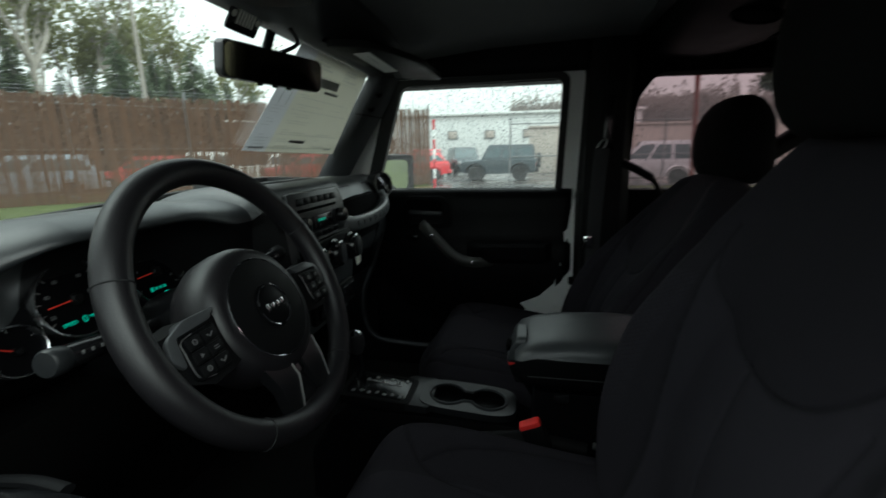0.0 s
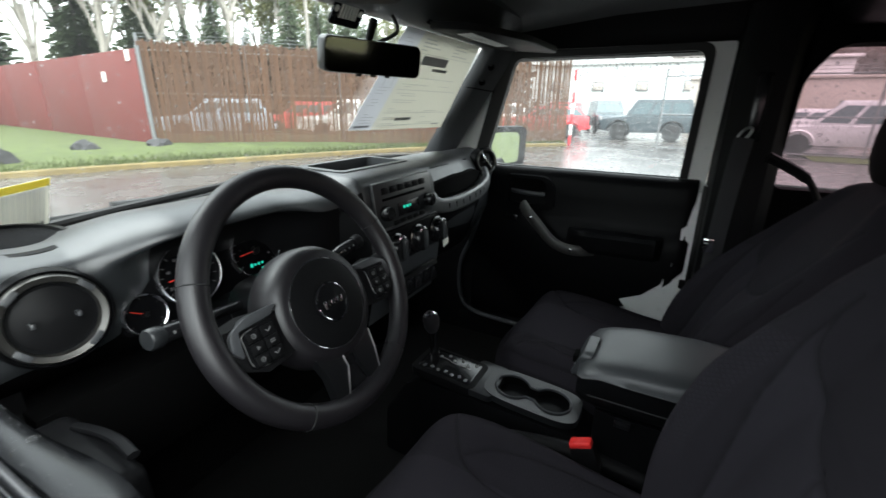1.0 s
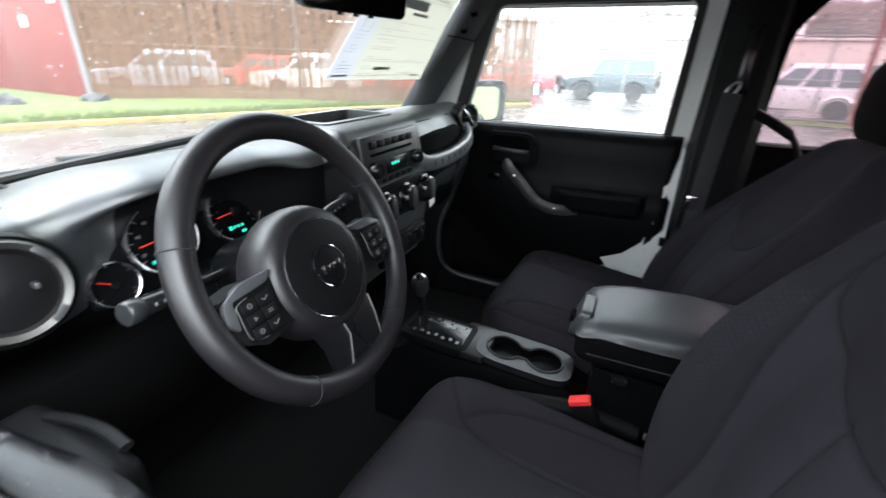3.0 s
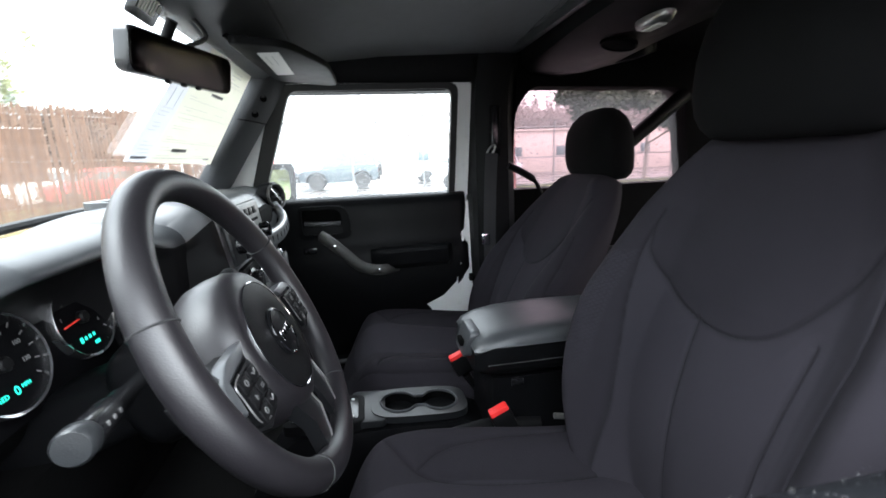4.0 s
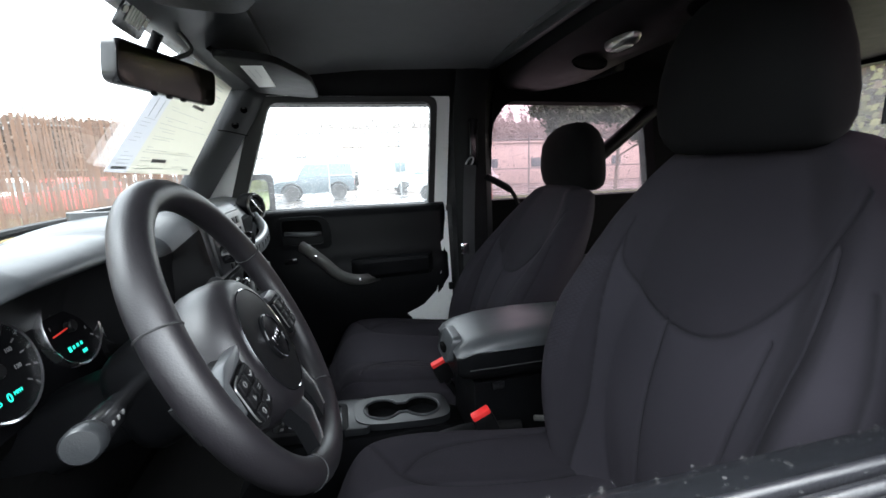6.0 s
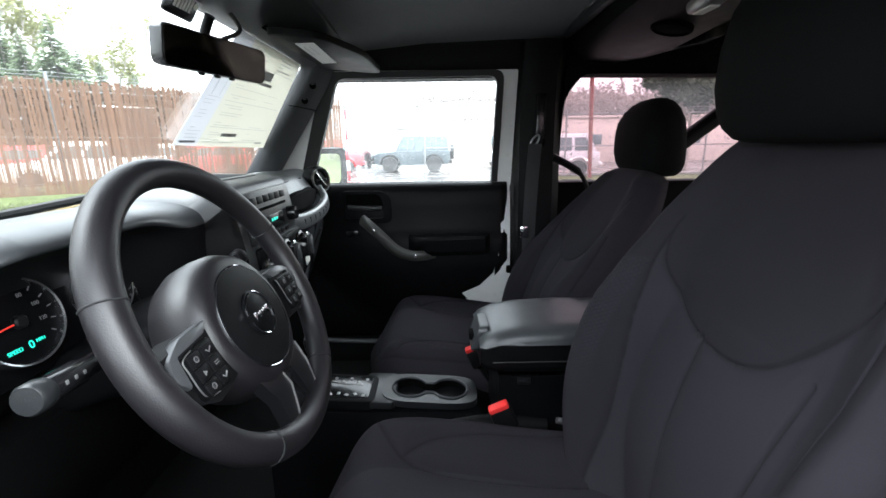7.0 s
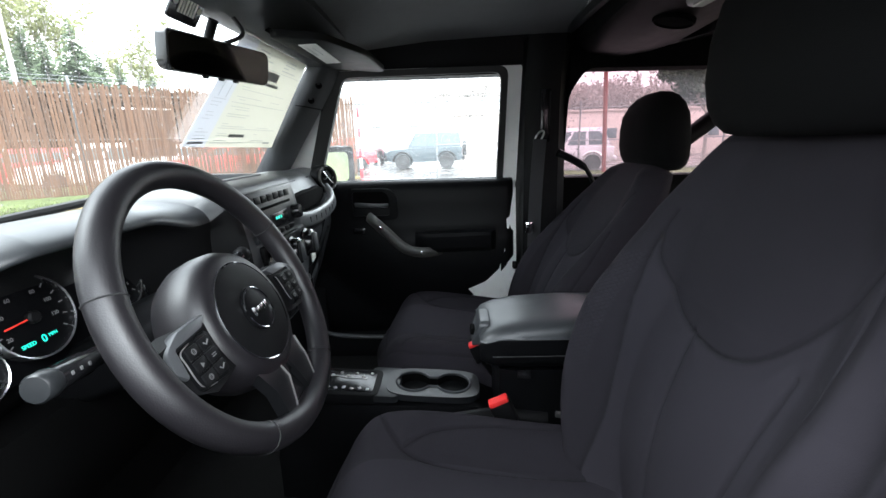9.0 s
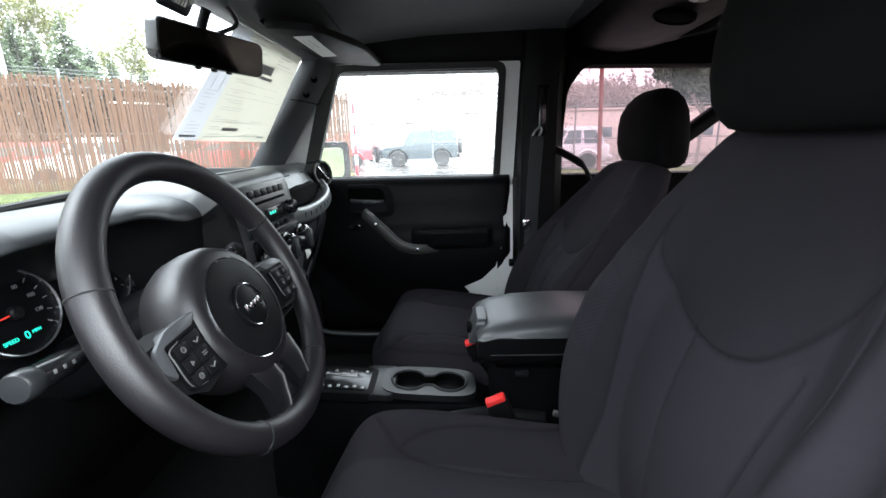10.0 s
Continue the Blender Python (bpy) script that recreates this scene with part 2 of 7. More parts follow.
def tube(bm, pts, r, n=10, closed=False, wide=1.0, up=None, cap=True):
    """A round (or, with wide, flattened) bar along points; r may be a list."""
    P = [Vector(p) for p in pts]
    k = len(P)
    rr = r if isinstance(r, (list, tuple)) else [r] * k
    loops, side = [], None
    for i, p in enumerate(P):
        t = (P[(i + 1) % k] - P[i - 1]) if closed else (P[min(i + 1, k - 1)] - P[max(i - 1, 0)])
        t.normalize()
        if side is None:
            ref = Vector(up) if up else (Vector((0, 0, 1)) if abs(t.z) < 0.9 else Vector((1, 0, 0)))
            side = t.cross(ref).normalized()
        side = (side - t * side.dot(t)).normalized()
        nor = side.cross(t)
        loops.append([p + rr[i] * (math.cos(a) * side * wide + math.sin(a) * nor) for a in [2 * math.pi * q / n for q in range(n)]])
    if closed:
        loops.append(loops[0])
        rows = loft(bm, loops, True, False)
        bmesh.ops.remove_doubles(bm, verts=rows[0] + rows[-1], dist=1e-6)
    else:
        loft(bm, loops, True, cap)
    return bm


def lathe(bm, prof, m=None, n=28):
    """Turned shape: prof is (radius, height) along z, placed by m."""
    loops = [[Vector((max(r, 1e-5) * math.cos(2 * math.pi * i / n), max(r, 1e-5) * math.sin(2 * math.pi * i / n), h)) for i in range(n)] for r, h in prof]
    m = m if m is not None else Matrix.Identity(4)
    loft(bm, [[m @ p for p in lp] for lp in loops])
    return bm


def facing(at, way):
    """Places a turned shape so that its z axis points along way."""
    return Matrix.Translation(at) @ Vector(way).to_track_quat("Z", "Y").to_matrix().to_4x4()


def rounded(corners, r, seg=5):
    """A polygon with rounded corners; the same count of points whatever the radius."""
    out, k = [], len(corners)
    for i, c in enumerate(corners):
        c, a, b = Vector(c), Vector(corners[i - 1]), Vector(corners[(i + 1) % k])
        q = r[i] if isinstance(r, (list, tuple)) else r
        u, v = (a - c), (b - c)
        q = min(q, u.length * 0.45, v.length * 0.45)
        p0, p1 = c + u.normalized() * q, c + v.normalized() * q
        for s in range(seg + 1):
            f = s / seg
            out.append((1 - f) ** 2 * p0 + 2 * f * (1 - f) * c + f * f * p1)
    return out


def slab(bm, poly, fn, d0, d1, bev=0.0):
    """A plate: a polygon in two coordinates, fn(a, b, depth) puts it in the world; edges softened by a smaller cap."""
    cx = sum(p[0] for p in poly) / len(poly)
    cy = sum(p[1] for p in poly) / len(poly)

    def shrink(p, q):
        v = Vector((p[0] - cx, p[1] - cy))
        return (p[0] - v.x / max(v.length, 1e-6) * q, p[1] - v.y / max(v.length, 1e-6) * q)
    sg = 1 if d1 > d0 else -1
    steps = [(d0, 0)] + ([(d1 - sg * bev, 0), (d1 - sg * bev * 0.3, bev * 0.3), (d1, bev)] if bev else [(d1, 0)])
    loft(bm, [[fn(*shrink(p, q), d) for p in poly] for d, q in steps])
    return bm


def frame_ring(bm, outer, inner, fn, d0, d1):
    """A frame with an opening: two loops of equal count and a thickness."""
    loops = [[fn(*p, d0) for p in outer], [fn(*p, d1) for p in outer], [fn(*p, d1) for p in inner], [fn(*p, d0) for p in inner]]
    rows = [[bm.verts.new(p) for p in lp] for lp in loops]
    n = len(outer)
    for a, b in zip(rows, rows[1:] + rows[:1]):
        for i in range(n):
            bm.faces.new((a[i], a[(i + 1) % n], b[(i + 1) % n], b[i]))
    return bm


def B():
    return bmesh.new()


def sup(v, p):
    return math.copysign(abs(v) ** p, v)


def smooth(a, b, x):
    f = min(1, max(0, (x - a) / (b - a)))
    return f * f * (3 - 2 * f)


def ws_y(z):
    """The windscreen's depth at a height."""
    return 0.845 - 0.645 * (z - 1.39)


def side_x(z):
    """How far out the side glass stands at a height."""
    return 0.750 - (z - 1.24) * 0.233


# ---- the vehicle's shell ----
def build_floor():
    bm = B()
    box(bm, (0, -0.25, 0.55), (1.50, 2.6, 0.04), 0.01)
    solo("floor", bm, M["carpet"], "black carpeted vehicle floor", "floor", kind="structure")
    bm = B()
    box(bm, (0, 1.02, 0.86), (1.44, 0.05, 0.60), 0.01)
    solo("wall_firewall", bm, M["carpet"], "black carpeted bulkhead under the dashboard", "bulkhead", kind="structure")
    for s in (1, -1):
        bm = B()
        box(bm, (s * 0.70, 0.36, 0.61), (0.10, 0.86, 0.09), 0.012)
        solo("trim", bm, M["dark"], "black plastic door sill plate", "sill plate", kind="structure")
        bm = B()
        slab(bm, [(1.0, 0.57), (0.735, 0.57), (0.735, 1.24), (0.80, 1.24), (1.0, 1.24)], lambda a, b, d: Vector((s * d, a, b)), 0.655, 0.80, 0.01)
        solo("trim", bm, M["dark"], "black footwell side trim under the windscreen pillar", "side trim", kind="structure")


def build_roof():
    bm = B()
    loops = []
    for y, z in ((0.70, 1.695), (0.60, 1.715), (0.3, 1.745), (0.0, 1.755), (-0.145, 1.755)):
        loops.append([(x, y, z - 0.055 * abs(x / 0.70) ** 4) for x in [-0.70 + 1.4 * i / 24 for i in range(25)]] + [(0.70, y, z + 0.05), (-0.70, y, z + 0.05)])
    loft(bm, loops)
    solo("ceiling", bm, M["headliner"], "grey lined removable front roof panels", "ceiling", kind="structure")
    bm = B()
    loops = []
    for y, z in ((-0.155, 1.745), (-0.6, 1.745), (-1.2, 1.735), (-1.56, 1.715)):
        loops.append([(x, y, z - 0.055 * abs(x / 0.72) ** 4) for x in [-0.72 + 1.44 * i / 24 for i in range(25)]] + [(0.72, y, z + 0.05), (-0.72, y, z + 0.05)])
    loft(bm, loops)
    solo("ceiling_rear", bm, M["dark"], "dark rear section of the hard top", "ceiling", kind="structure")
    bm = B()
    box(bm, (0, -0.15, 1.725), (1.24, 0.022, 0.03), 0.008)
    solo("trim", bm, M["grey_plastic"], "grey seam strip across the roof panels", "trim", kind="structure")
    # windscreen header
    bm = B()
    loft(bm, [[(x, ws_y(1.64) + 0.03, 1.635), (x, ws_y(1.64) - 0.025, 1.632), (x, 0.60, 1.665), (x, 0.555, 1.70), (x, 0.56, 1.76), (x, 0.75, 1.76)] for x in (-0.72, -0.4, 0, 0.4, 0.72)])
    solo("trim", bm, M["grey_plastic"], "dark grey trim over the windscreen", "header trim", kind="structure")
    for s in (1, -1):
        bm = B()
        loft(bm, [[(s * 0.64, y, 1.66), (s * 0.648, y, 1.626), (s * 0.666, y, 1.603), (s * 0.735, y, 1.601), (s * 0.735, y, 1.76), (s * 0.64, y, 1.76)] for y in (0.66, 0.3, 0.0, -0.16)])
        solo("trim", bm, M["dark"], "black padded side rail over the door", "roof rail", kind="structure")


def build_pillars():
    for s in (1, -1):
        th = thing("windscreen_pillar", (s * 0.64, 0.8, 1.25), "dark grey windscreen pillar with two bolt holes", "pillar", kind="structure")
        bm = B()
        loops = []
        for z in (1.24, 1.30, 1.40, 1.50, 1.60, 1.66):
            y = ws_y(z)
            e = 0.0 if s > 0 else 0.042 + 0.05 * (1.48 - z)
            slim = 0.80 + 0.06 * smooth(1.28, 1.62, z)
            loops.append([(s * (x + e * (0.71 - x) / 0.12), y + q * (slim if q < 0 else 1), z) for x, q in ((0.590, 0.01), (0.588, -0.022), (0.600, -0.05), (0.628, -0.085), (0.655, -0.105), (0.68, -0.09), (0.70, -0.03), (0.70, 0.03))])
        loft(bm, loops)
        # driver's cover takes blacker trim: its shade is put into the colour
        part("cover", bm, M["grey_plastic" if s > 0 else "trim"], th)
        for z in (1.531, 1.577):
            bm = B()
            lathe(bm, [(0.011, 0.0), (0.011, 0.004), (0.008, 0.005), (0.007, 0.002), (0.0, 0.002)], facing((s * 0.609, ws_y(z) - 0.060 * (0.80 + 0.06 * smooth(1.28, 1.62, z)), z), (-s * 0.75, -0.6, 0.1)), 14)
            part("bolt_cap", bm, M["void"], th, "black bolt hole cap")
        bm = B()
        y = ws_y(1.515)
        tube(bm, [(s * 0.587, y - 0.016, 1.515), (s * 0.599, y - 0.041, 1.512), (s * 0.627, y - 0.070, 1.506), (s * 0.655, y - 0.086, 1.503)], 0.0016, 6)
        part("joint", bm, M["void"], th)
        # padded bar behind the door
        th = thing("roll_bar", (s * 0.66, -0.09, 0.6), "black padded roll bar upright behind the front door", "roll bar", kind="structure")
        bm = B()
        loops = []
        o = 0.0 if s > 0 else 0.04
        for z, xi in ((0.58, 0.60 ), (0.9, 0.605), (1.1, 0.61), (1.3, 0.618), (1.5, 0.622), (1.6, 0.61), (1.70, 0.56)):
            xi += o if z < 1.65 else 0
            xo = min(0.76, side_x(max(z, 1.24)) + 0.02) + o * 0.5
            loops.append([(s * (xi + 0.02), -0.012, z), (s * xi, -0.035, z), (s * (xi - 0.004), -0.07, z), (s * xi, -0.125, z), (s * (xi + 0.03), -0.155, z), (s * xo, -0.16, z), (s * (xo + 0.03), -0.16, z), (s * (xo + 0.03), -0.0045, z), (s * (xo - 0.02), -0.0045, z)])
        loft(bm, loops)
        part("padding", bm, M["dark"], th)
        bm = B()
        box(bm, (s * 0.612, -0.075, 1.46), (0.014, 0.035, 0.17), 0.005)
        part("belt_adjuster", bm, M["gloss"], th, "glossy belt height adjuster")
        bm = B()
        for q in (-0.014, 0.014):
            tube(bm, [(s * 0.604, -0.075 + q, 1.535), (s * 0.604, -0.072 + q, 1.40)], 0.0025, 6)
        part("rail", bm, M["dark"], th)
        # brace bar by the rear side window
        bm = B()
        tube(bm, [(s * 0.66, -0.40, 1.245), (s * 0.655, -0.60, 1.395), (s * 0.645, -0.76, 1.520), (s * 0.64, -0.83, 1.575)], 0.029, 12)
        solo("roll_bar_brace", bm, M["dark"], "black padded diagonal roll bar brace", "roll bar", kind="structure")
    # cross bar with speakers and dome lamp
    th = thing("overhead_bar", (0, -0.28, 1.66), "black overhead speaker bar with a dome lamp", "overhead bar", kind="structure")
    bm = B()
    loft(bm, [[(x, -0.165, z + 0.055), (x, -0.17, z + 0.02), (x, -0.21, z - 0.012), (x, -0.31, z - 0.022), (x, -0.40, z - 0.01), (x, -0.45, z + 0.03), (x, -0.45, z + 0.075), (x, -0.17, z + 0.075)] for x, z in ((-0.66, 1.66), (-0.45, 1.648), (-0.22, 1.662), (0.0, 1.668), (0.22, 1.662), (0.45, 1.648), (0.66, 1.66))])
    part("housing", bm, M["dark"], th)
    for s in (1, -1):
        bm = B()
        lathe(bm, [(0.046, 0), (0.046, 0.008), (0.042, 0.011), (0.038, 0.007), (0.0, 0.010)], facing((s * 0.20, -0.275, 1.644), (0, 0.22, -1)), 28)
        part("speaker", bm, M["void"], th, "round black speaker grille")
        bm = B()
        slab(bm, rounded([(0.34, -0.45), (0.63, -0.31), (0.63, -0.60), (0.40, -0.53)], 0.025), lambda a, b, d: Vector((s * a, b, 1.637 + d + 0.30 * max(0, -0.42 - b))), 0.026, 0.0, 0.004)
        part("panel", bm, M["trim"], th, "dark slanted speaker panel")
    bm = B()
    loft(bm, [[(0.030 + math.cos(q) * w, -0.250 + sup(math.sin(q), 0.7) * w * 0.42, z) for q in [2 * math.pi * i / 28 for i in range(28)]] for w, z in ((0.054, 1.652), (0.054, 1.644), (0.049, 1.636), (0.037, 1.631))])
    lamp = part("dome_lamp", bm, M["silver"], th, "silver dome lamp with a clear lens")
    bm = B()
    box(bm, (0.030, -0.250, 1.631), (0.056, 0.022, 0.006), 0.0028, seg=3)
    part("lens", bm, M["paper"], lamp)


def build_rear():
    for s in (1, -1):
        # quarter panel with its window
        corners = [(-0.163, 1.245), (-0.160, 1.530), (-0.212, 1.606), (-0.815, 1.598), (-0.93, 1.245)]
        inner = rounded(corners, [0.02, 0.03, 0.03, 0.05, 0.03])
        outer = rounded([(-0.155, 0.60), (-0.155, 1.56), (-0.155, 1.72), (-1.54, 1.72), (-1.54, 0.60)], 0.01)
        bm = B()
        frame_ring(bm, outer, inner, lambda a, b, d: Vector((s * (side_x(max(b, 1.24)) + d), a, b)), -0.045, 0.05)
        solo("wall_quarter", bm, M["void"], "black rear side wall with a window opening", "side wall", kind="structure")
        bm = B()
        slab(bm, rounded([(a * 1.0 + (0.006 if a > -0.5 else -0.006), b + (0.006 if b > 1.4 else -0.006)) for a, b in corners], 0.02), lambda a, b, d: Vector((s * (side_x(max(b, 1.24)) + d), a, b)), 0.01, 0.014)
        pane = solo("window_rear_side", bm, M["pink"], "rose-tinted fixed rear side window", "window", kind="structure")
        pane.visible_shadow = False
        if s > 0:
            bm = B()
            droplets(bm, random.Random(9), 900, lambda a, b: (Vector((side_x(1.25 + 0.34 * b) + 0.016, -0.18 - 0.66 * a, 1.25 + 0.34 * b)), Vector((0, 1, 0)), Vector((-0.233, 0, 1)).normalized(), Vector((1, 0, 0.233)).normalized()), 1.1)
            tagged(part("raindrops", bm, M["water"], pane_root(pane), local=True), kind="stuff")
        bm = B()
        box(bm, (s * 0.66, -0.75, 0.78), (0.16, 0.9, 0.45), 0.08)
        solo("wheel_arch_trim", bm, M["dark"], "black plastic inner wheel arch trim", "wheel arch", kind="structure")
    inner = rounded([(-0.55, 1.20), (0.55, 1.20), (0.52, 1.698), (-0.52, 1.698)], 0.05)
    outer = rounded([(-0.74, 0.60), (0.74, 0.60), (0.70, 1.74), (-0.70, 1.74)], 0.03)
    bm = B()
    frame_ring(bm, outer, inner, lambda a, b, d: Vector((a, -1.52 + d, b)), 0.0, -0.06)
    solo("wall_tailgate", bm, M["dark"], "black tailgate with a rear window opening", "tailgate", kind="structure")
    bm = B()
    slab(bm, rounded([(-0.56, 1.19), (0.56, 1.19), (0.53, 1.708), (-0.53, 1.708)], 0.05), lambda a, b, d: Vector((a, -1.55 + d, b)), 0.0, 0.004)
    pane = solo("window_rear", bm, M["pale_tint"], "lightly tinted rear window", "window", kind="structure")
    pane.visible_shadow = False


def droplets(bm, rng, count, place, big=1.0):
    """Small flattened drops; place(u, v) gives a point and the two axes of the surface."""
    for _ in range(count):
        p, u, v, nrm = place(rng.random(), rng.random())
        r = (0.0008 + 0.0026 * rng.random() ** 4) * big
        k, tall = 8, 1.0 + 0.5 * rng.random()
        rings = [[bm.verts.new(p + r * w * (math.cos(a) * u + tall * math.sin(a) * v) + nrm * r * h) for a in [2 * math.pi * i / k for i in range(k)]] for w, h in ((1.0, 0.0), (0.80, 0.42))]
        top = bm.verts.new(p + nrm * r * 0.62)
        for i in range(k):
            j = (i + 1) % k
            bm.faces.new((rings[0][i], rings[0][j], rings[1][j], rings[1][i]))
            bm.faces.new((rings[1][i], rings[1][j], top))


def build_windscreen():
    bm = B()
    z0, z1 = 1.25, 1.655
    slab(bm, [(-0.665, z0), (0.665, z0), (0.64, z1), (-0.64, z1)], lambda a, b, d: Vector((a, ws_y(b) + d, b + 0.645 * d)), 0.006, 0.011)
    pane = solo("windscreen", bm, M["glass"], "clear flat windscreen with raindrops", "windscreen", kind="structure")
    pane.visible_shadow = False
    rng = random.Random(4)
    up = Vector((0, -0.645, 1)).normalized()
    nrm = Vector((0, 1, 0.645)).normalized()
    bm = B()
    droplets(bm, rng, 2600, lambda a, b: (Vector((-0.62 + 1.24 * a, ws_y(1.27 + 0.38 * b), 1.27 + 0.38 * b)) + nrm * 0.0135, Vector((1, 0, 0)), up, nrm), 0.5)
    tagged(part("raindrops", bm, M["water"], pane_root(pane), local=True), kind="stuff")
    bm = B()
    box(bm, (0, 0.945, 1.235), (1.36, 0.06, 0.02), 0.006)
    solo("cowl", bm, M["rubber"], "black plastic cowl strip under the windscreen", "cowl", kind="structure")
    bm = B()
    tube(bm, spline([(-0.64, 0.924, 1.264), (-0.48, 0.915, 1.279), (-0.33, 0.908, 1.289), (-0.2, 0.904, 1.296), (0, 0.900, 1.303), (0.3, 0.902, 1.301), (0.62, 0.918, 1.276)], 40), 0.0075, 8)
    solo("trim", bm, M["rubber"], "black rubber seal along the windscreen base", "seal", kind="structure")
    for x0, x1 in ((-0.10, -0.56), (0.50, 0.04)):
        th = thing("wiper", (x0, 0.95, 1.25), "black windscreen wiper parked along the glass base", "wiper", group="wipers")
        P = lambda x, z, d: Vector((x, ws_y(z) + d, z + 0.645 * d))
        bm = B()
        tube(bm, [P(x0, 1.245, 0.035), P((x0 + x1) / 2, 1.256, 0.034), P(x1 * 0.7 + x0 * 0.3, 1.265, 0.03)], 0.005, 8, wide=1.5)
        part("arm", bm, M["rubber"], th)
        bm = B()
        tube(bm, [P(x0 + (x1 - x0) * f, 1.255 + 0.012 * f, 0.02) for f in (0.02, 0.3, 0.6, 1.0)], 0.0045, 6)
        part("blade", bm, M["rubber"], th)


def pane_root(ob):
    ob["base"] = (0, 0, 0)
    return ob


build_floor()
build_roof()
build_pillars()
build_rear()
build_windscreen()


# ---- doors ----
EDGE = [(0.045, 1.215), (0.004, 1.215), (0.004, 0.80), (0.05, 0.775), (0.15, 0.80), (0.185, 0.84), (0.12, 0.87), (0.07, 0.92), (0.05, 0.99)]


def build_door(s):
    shut = s > 0
    th = thing("door_1" if shut else "door_2", (s * 0.72, 0.36, 0.66),
               "white door with black inner trim and a closed rainy window" if shut else "white door with black inner trim and its window wound down, wet with rain", "door", kind="structure")
    X = lambda a, b, d: Vector((s * (side_x(max(b, 1.24)) + d), a, b))
    k = 0.0 if shut else -0.09
    hole = [(0.742 if shut else 0.716, 1.234), (0.073 + k, 1.234), (0.065 + k, 1.607), (0.602, 1.604)]
    inner = rounded(hole, [0.01, 0.012, 0.03, 0.03])
    mid = rounded([(0.792 if shut else 0.734, 1.222), (0.050 + k, 1.222), (0.042 + k, 1.626), (0.646 if shut else 0.612, 1.624)], [0.01, 0.012, 0.035, 0.03])
    outer = rounded([(0.95 if shut else 0.80, 1.20), (k, 1.20), (k - 0.004, 1.632), (0.76 if shut else 0.648, 1.630)], 0.02)
    bm = B()
    frame_ring(bm, outer, mid, X, -0.012, 0.03)
    frame = part("window_frame", bm, M["white"], th, "white painted window frame")
    bm = B()
    frame_ring(bm, mid, inner, X, -0.016, 0.012)
    part("seal", bm, M["rubber"], frame, "black rubber window seal")
    if shut:
        bm = B()
        slab(bm, rounded([(0.748, 1.226), (0.067, 1.226), (0.059, 1.613), (0.606, 1.610)], 0.02), X, 0.002, 0.006)
        pane = part("pane", bm, M["wet_glass"], th, "clear window glass wet with rain")
        pane.visible_shadow = False
        rng = random.Random(7)
        bm = B()

        def place(a, b):
            z = 1.245 + 0.355 * b
            return X(0.08 + (0.625 - 0.33 * (z - 1.24)) * a, z, 0.0075), Vector((0, 1, 0)), Vector((-s * 0.233, 0, 1)).normalized(), Vector((s, 0, 0.233)).normalized()
        droplets(bm, rng, 7000, place, 0.85)
        tagged(part("raindrops", bm, M["water"], pane), kind="stuff")
    # outer and inner sheet metal
    skin = rounded([(0.80, 0.66), (0.80, 1.235), (k, 1.235), (k, 0.76), (0.06 + k, 0.66)], 0.03)
    bm = B()
    slab(bm, skin, lambda a, b, d: Vector((s * d, a, b)), 0.772 if shut else 0.764, 0.800, 0.008)
    part("skin", bm, M["white"], th, "white painted outer panel")
    bm = B()
    loft(bm, [[(s * 0.770, y + k, z) for y, z in EDGE], [(s * (0.652 + 0.060 * min(1, max(0, (z - 0.95) / 0.26)) ** 1.3), y + k, z) for y, z in EDGE]])
    part("inner_panel", bm, M["white"], th, "white painted inner sheet metal")
    # belt line: seals and the slot of the glass
    bm = B()
    for x, w, z in ((0.7490, 0.009, 1.2405), (0.7580, 0.004, 1.2345), (0.7655, 0.008, 1.2385), (0.7735, 0.005, 1.2335)):
        if not shut:
            x, w, z = 0.7325 + (x - 0.749) * 0.66, w * 0.66, z + 0.003
        box(bm, (s * x, 0.39 + k / 2, z), (w, 0.66 - k, 0.022), 0.0028, seg=3)
    part("belt_seal", bm, M["wet_rubber"], th, "black ribbed rubber belt seals")
    bm = B()
    ox = 0.7845 if shut else 0.7575
    tube(bm, [(s * ox, 0.06 + k, 1.233), (s * ox, 0.30, 1.2335), (s * ox, 0.72, 1.233)], 0.0085 if shut else 0.0065, 10, wide=1.1)
    part("outer_seal", bm, M["wet_seal"], th, "thick wet outer window seal")
    # trim panel: an upper roll over a flatter lower part
    rows = []
    zs = [(1.247, 0.742), (1.250, 0.728), (1.247, 0.712), (1.236, 0.700), (1.215, 0.693), (1.16, 0.690), (1.10, 0.684), (1.068, 0.676), (1.05, 0.666), (1.02, 0.662), (0.97, 0.655), (0.91, 0.652), (0.86, 0.655), (0.83, 0.660), (0.80, 0.660), (0.74, 0.664), (0.68, 0.675), (0.655, 0.70)]
    if not shut:
        zs = [(1.238, 0.7312), (1.2485, 0.7300), (1.2505, 0.7282), (1.2506, 0.714), (1.2480, 0.706), (1.2415, 0.7005), (1.228, 0.6975), (1.205, 0.6965), (1.16, 0.696), (1.11, 0.694), (1.06, 0.694), (1.02, 0.692), (0.97, 0.695), (0.91, 0.695), (0.86, 0.695), (0.83, 0.695), (0.80, 0.695), (0.74, 0.695), (0.68, 0.698), (0.655, 0.705)]
    swell = lambda y, z: 0.0 if shut else -0.013 * math.exp(-((y - 0.465) / 0.07) ** 2) * smooth(1.256, 1.236, z) * smooth(1.02, 1.14, z)
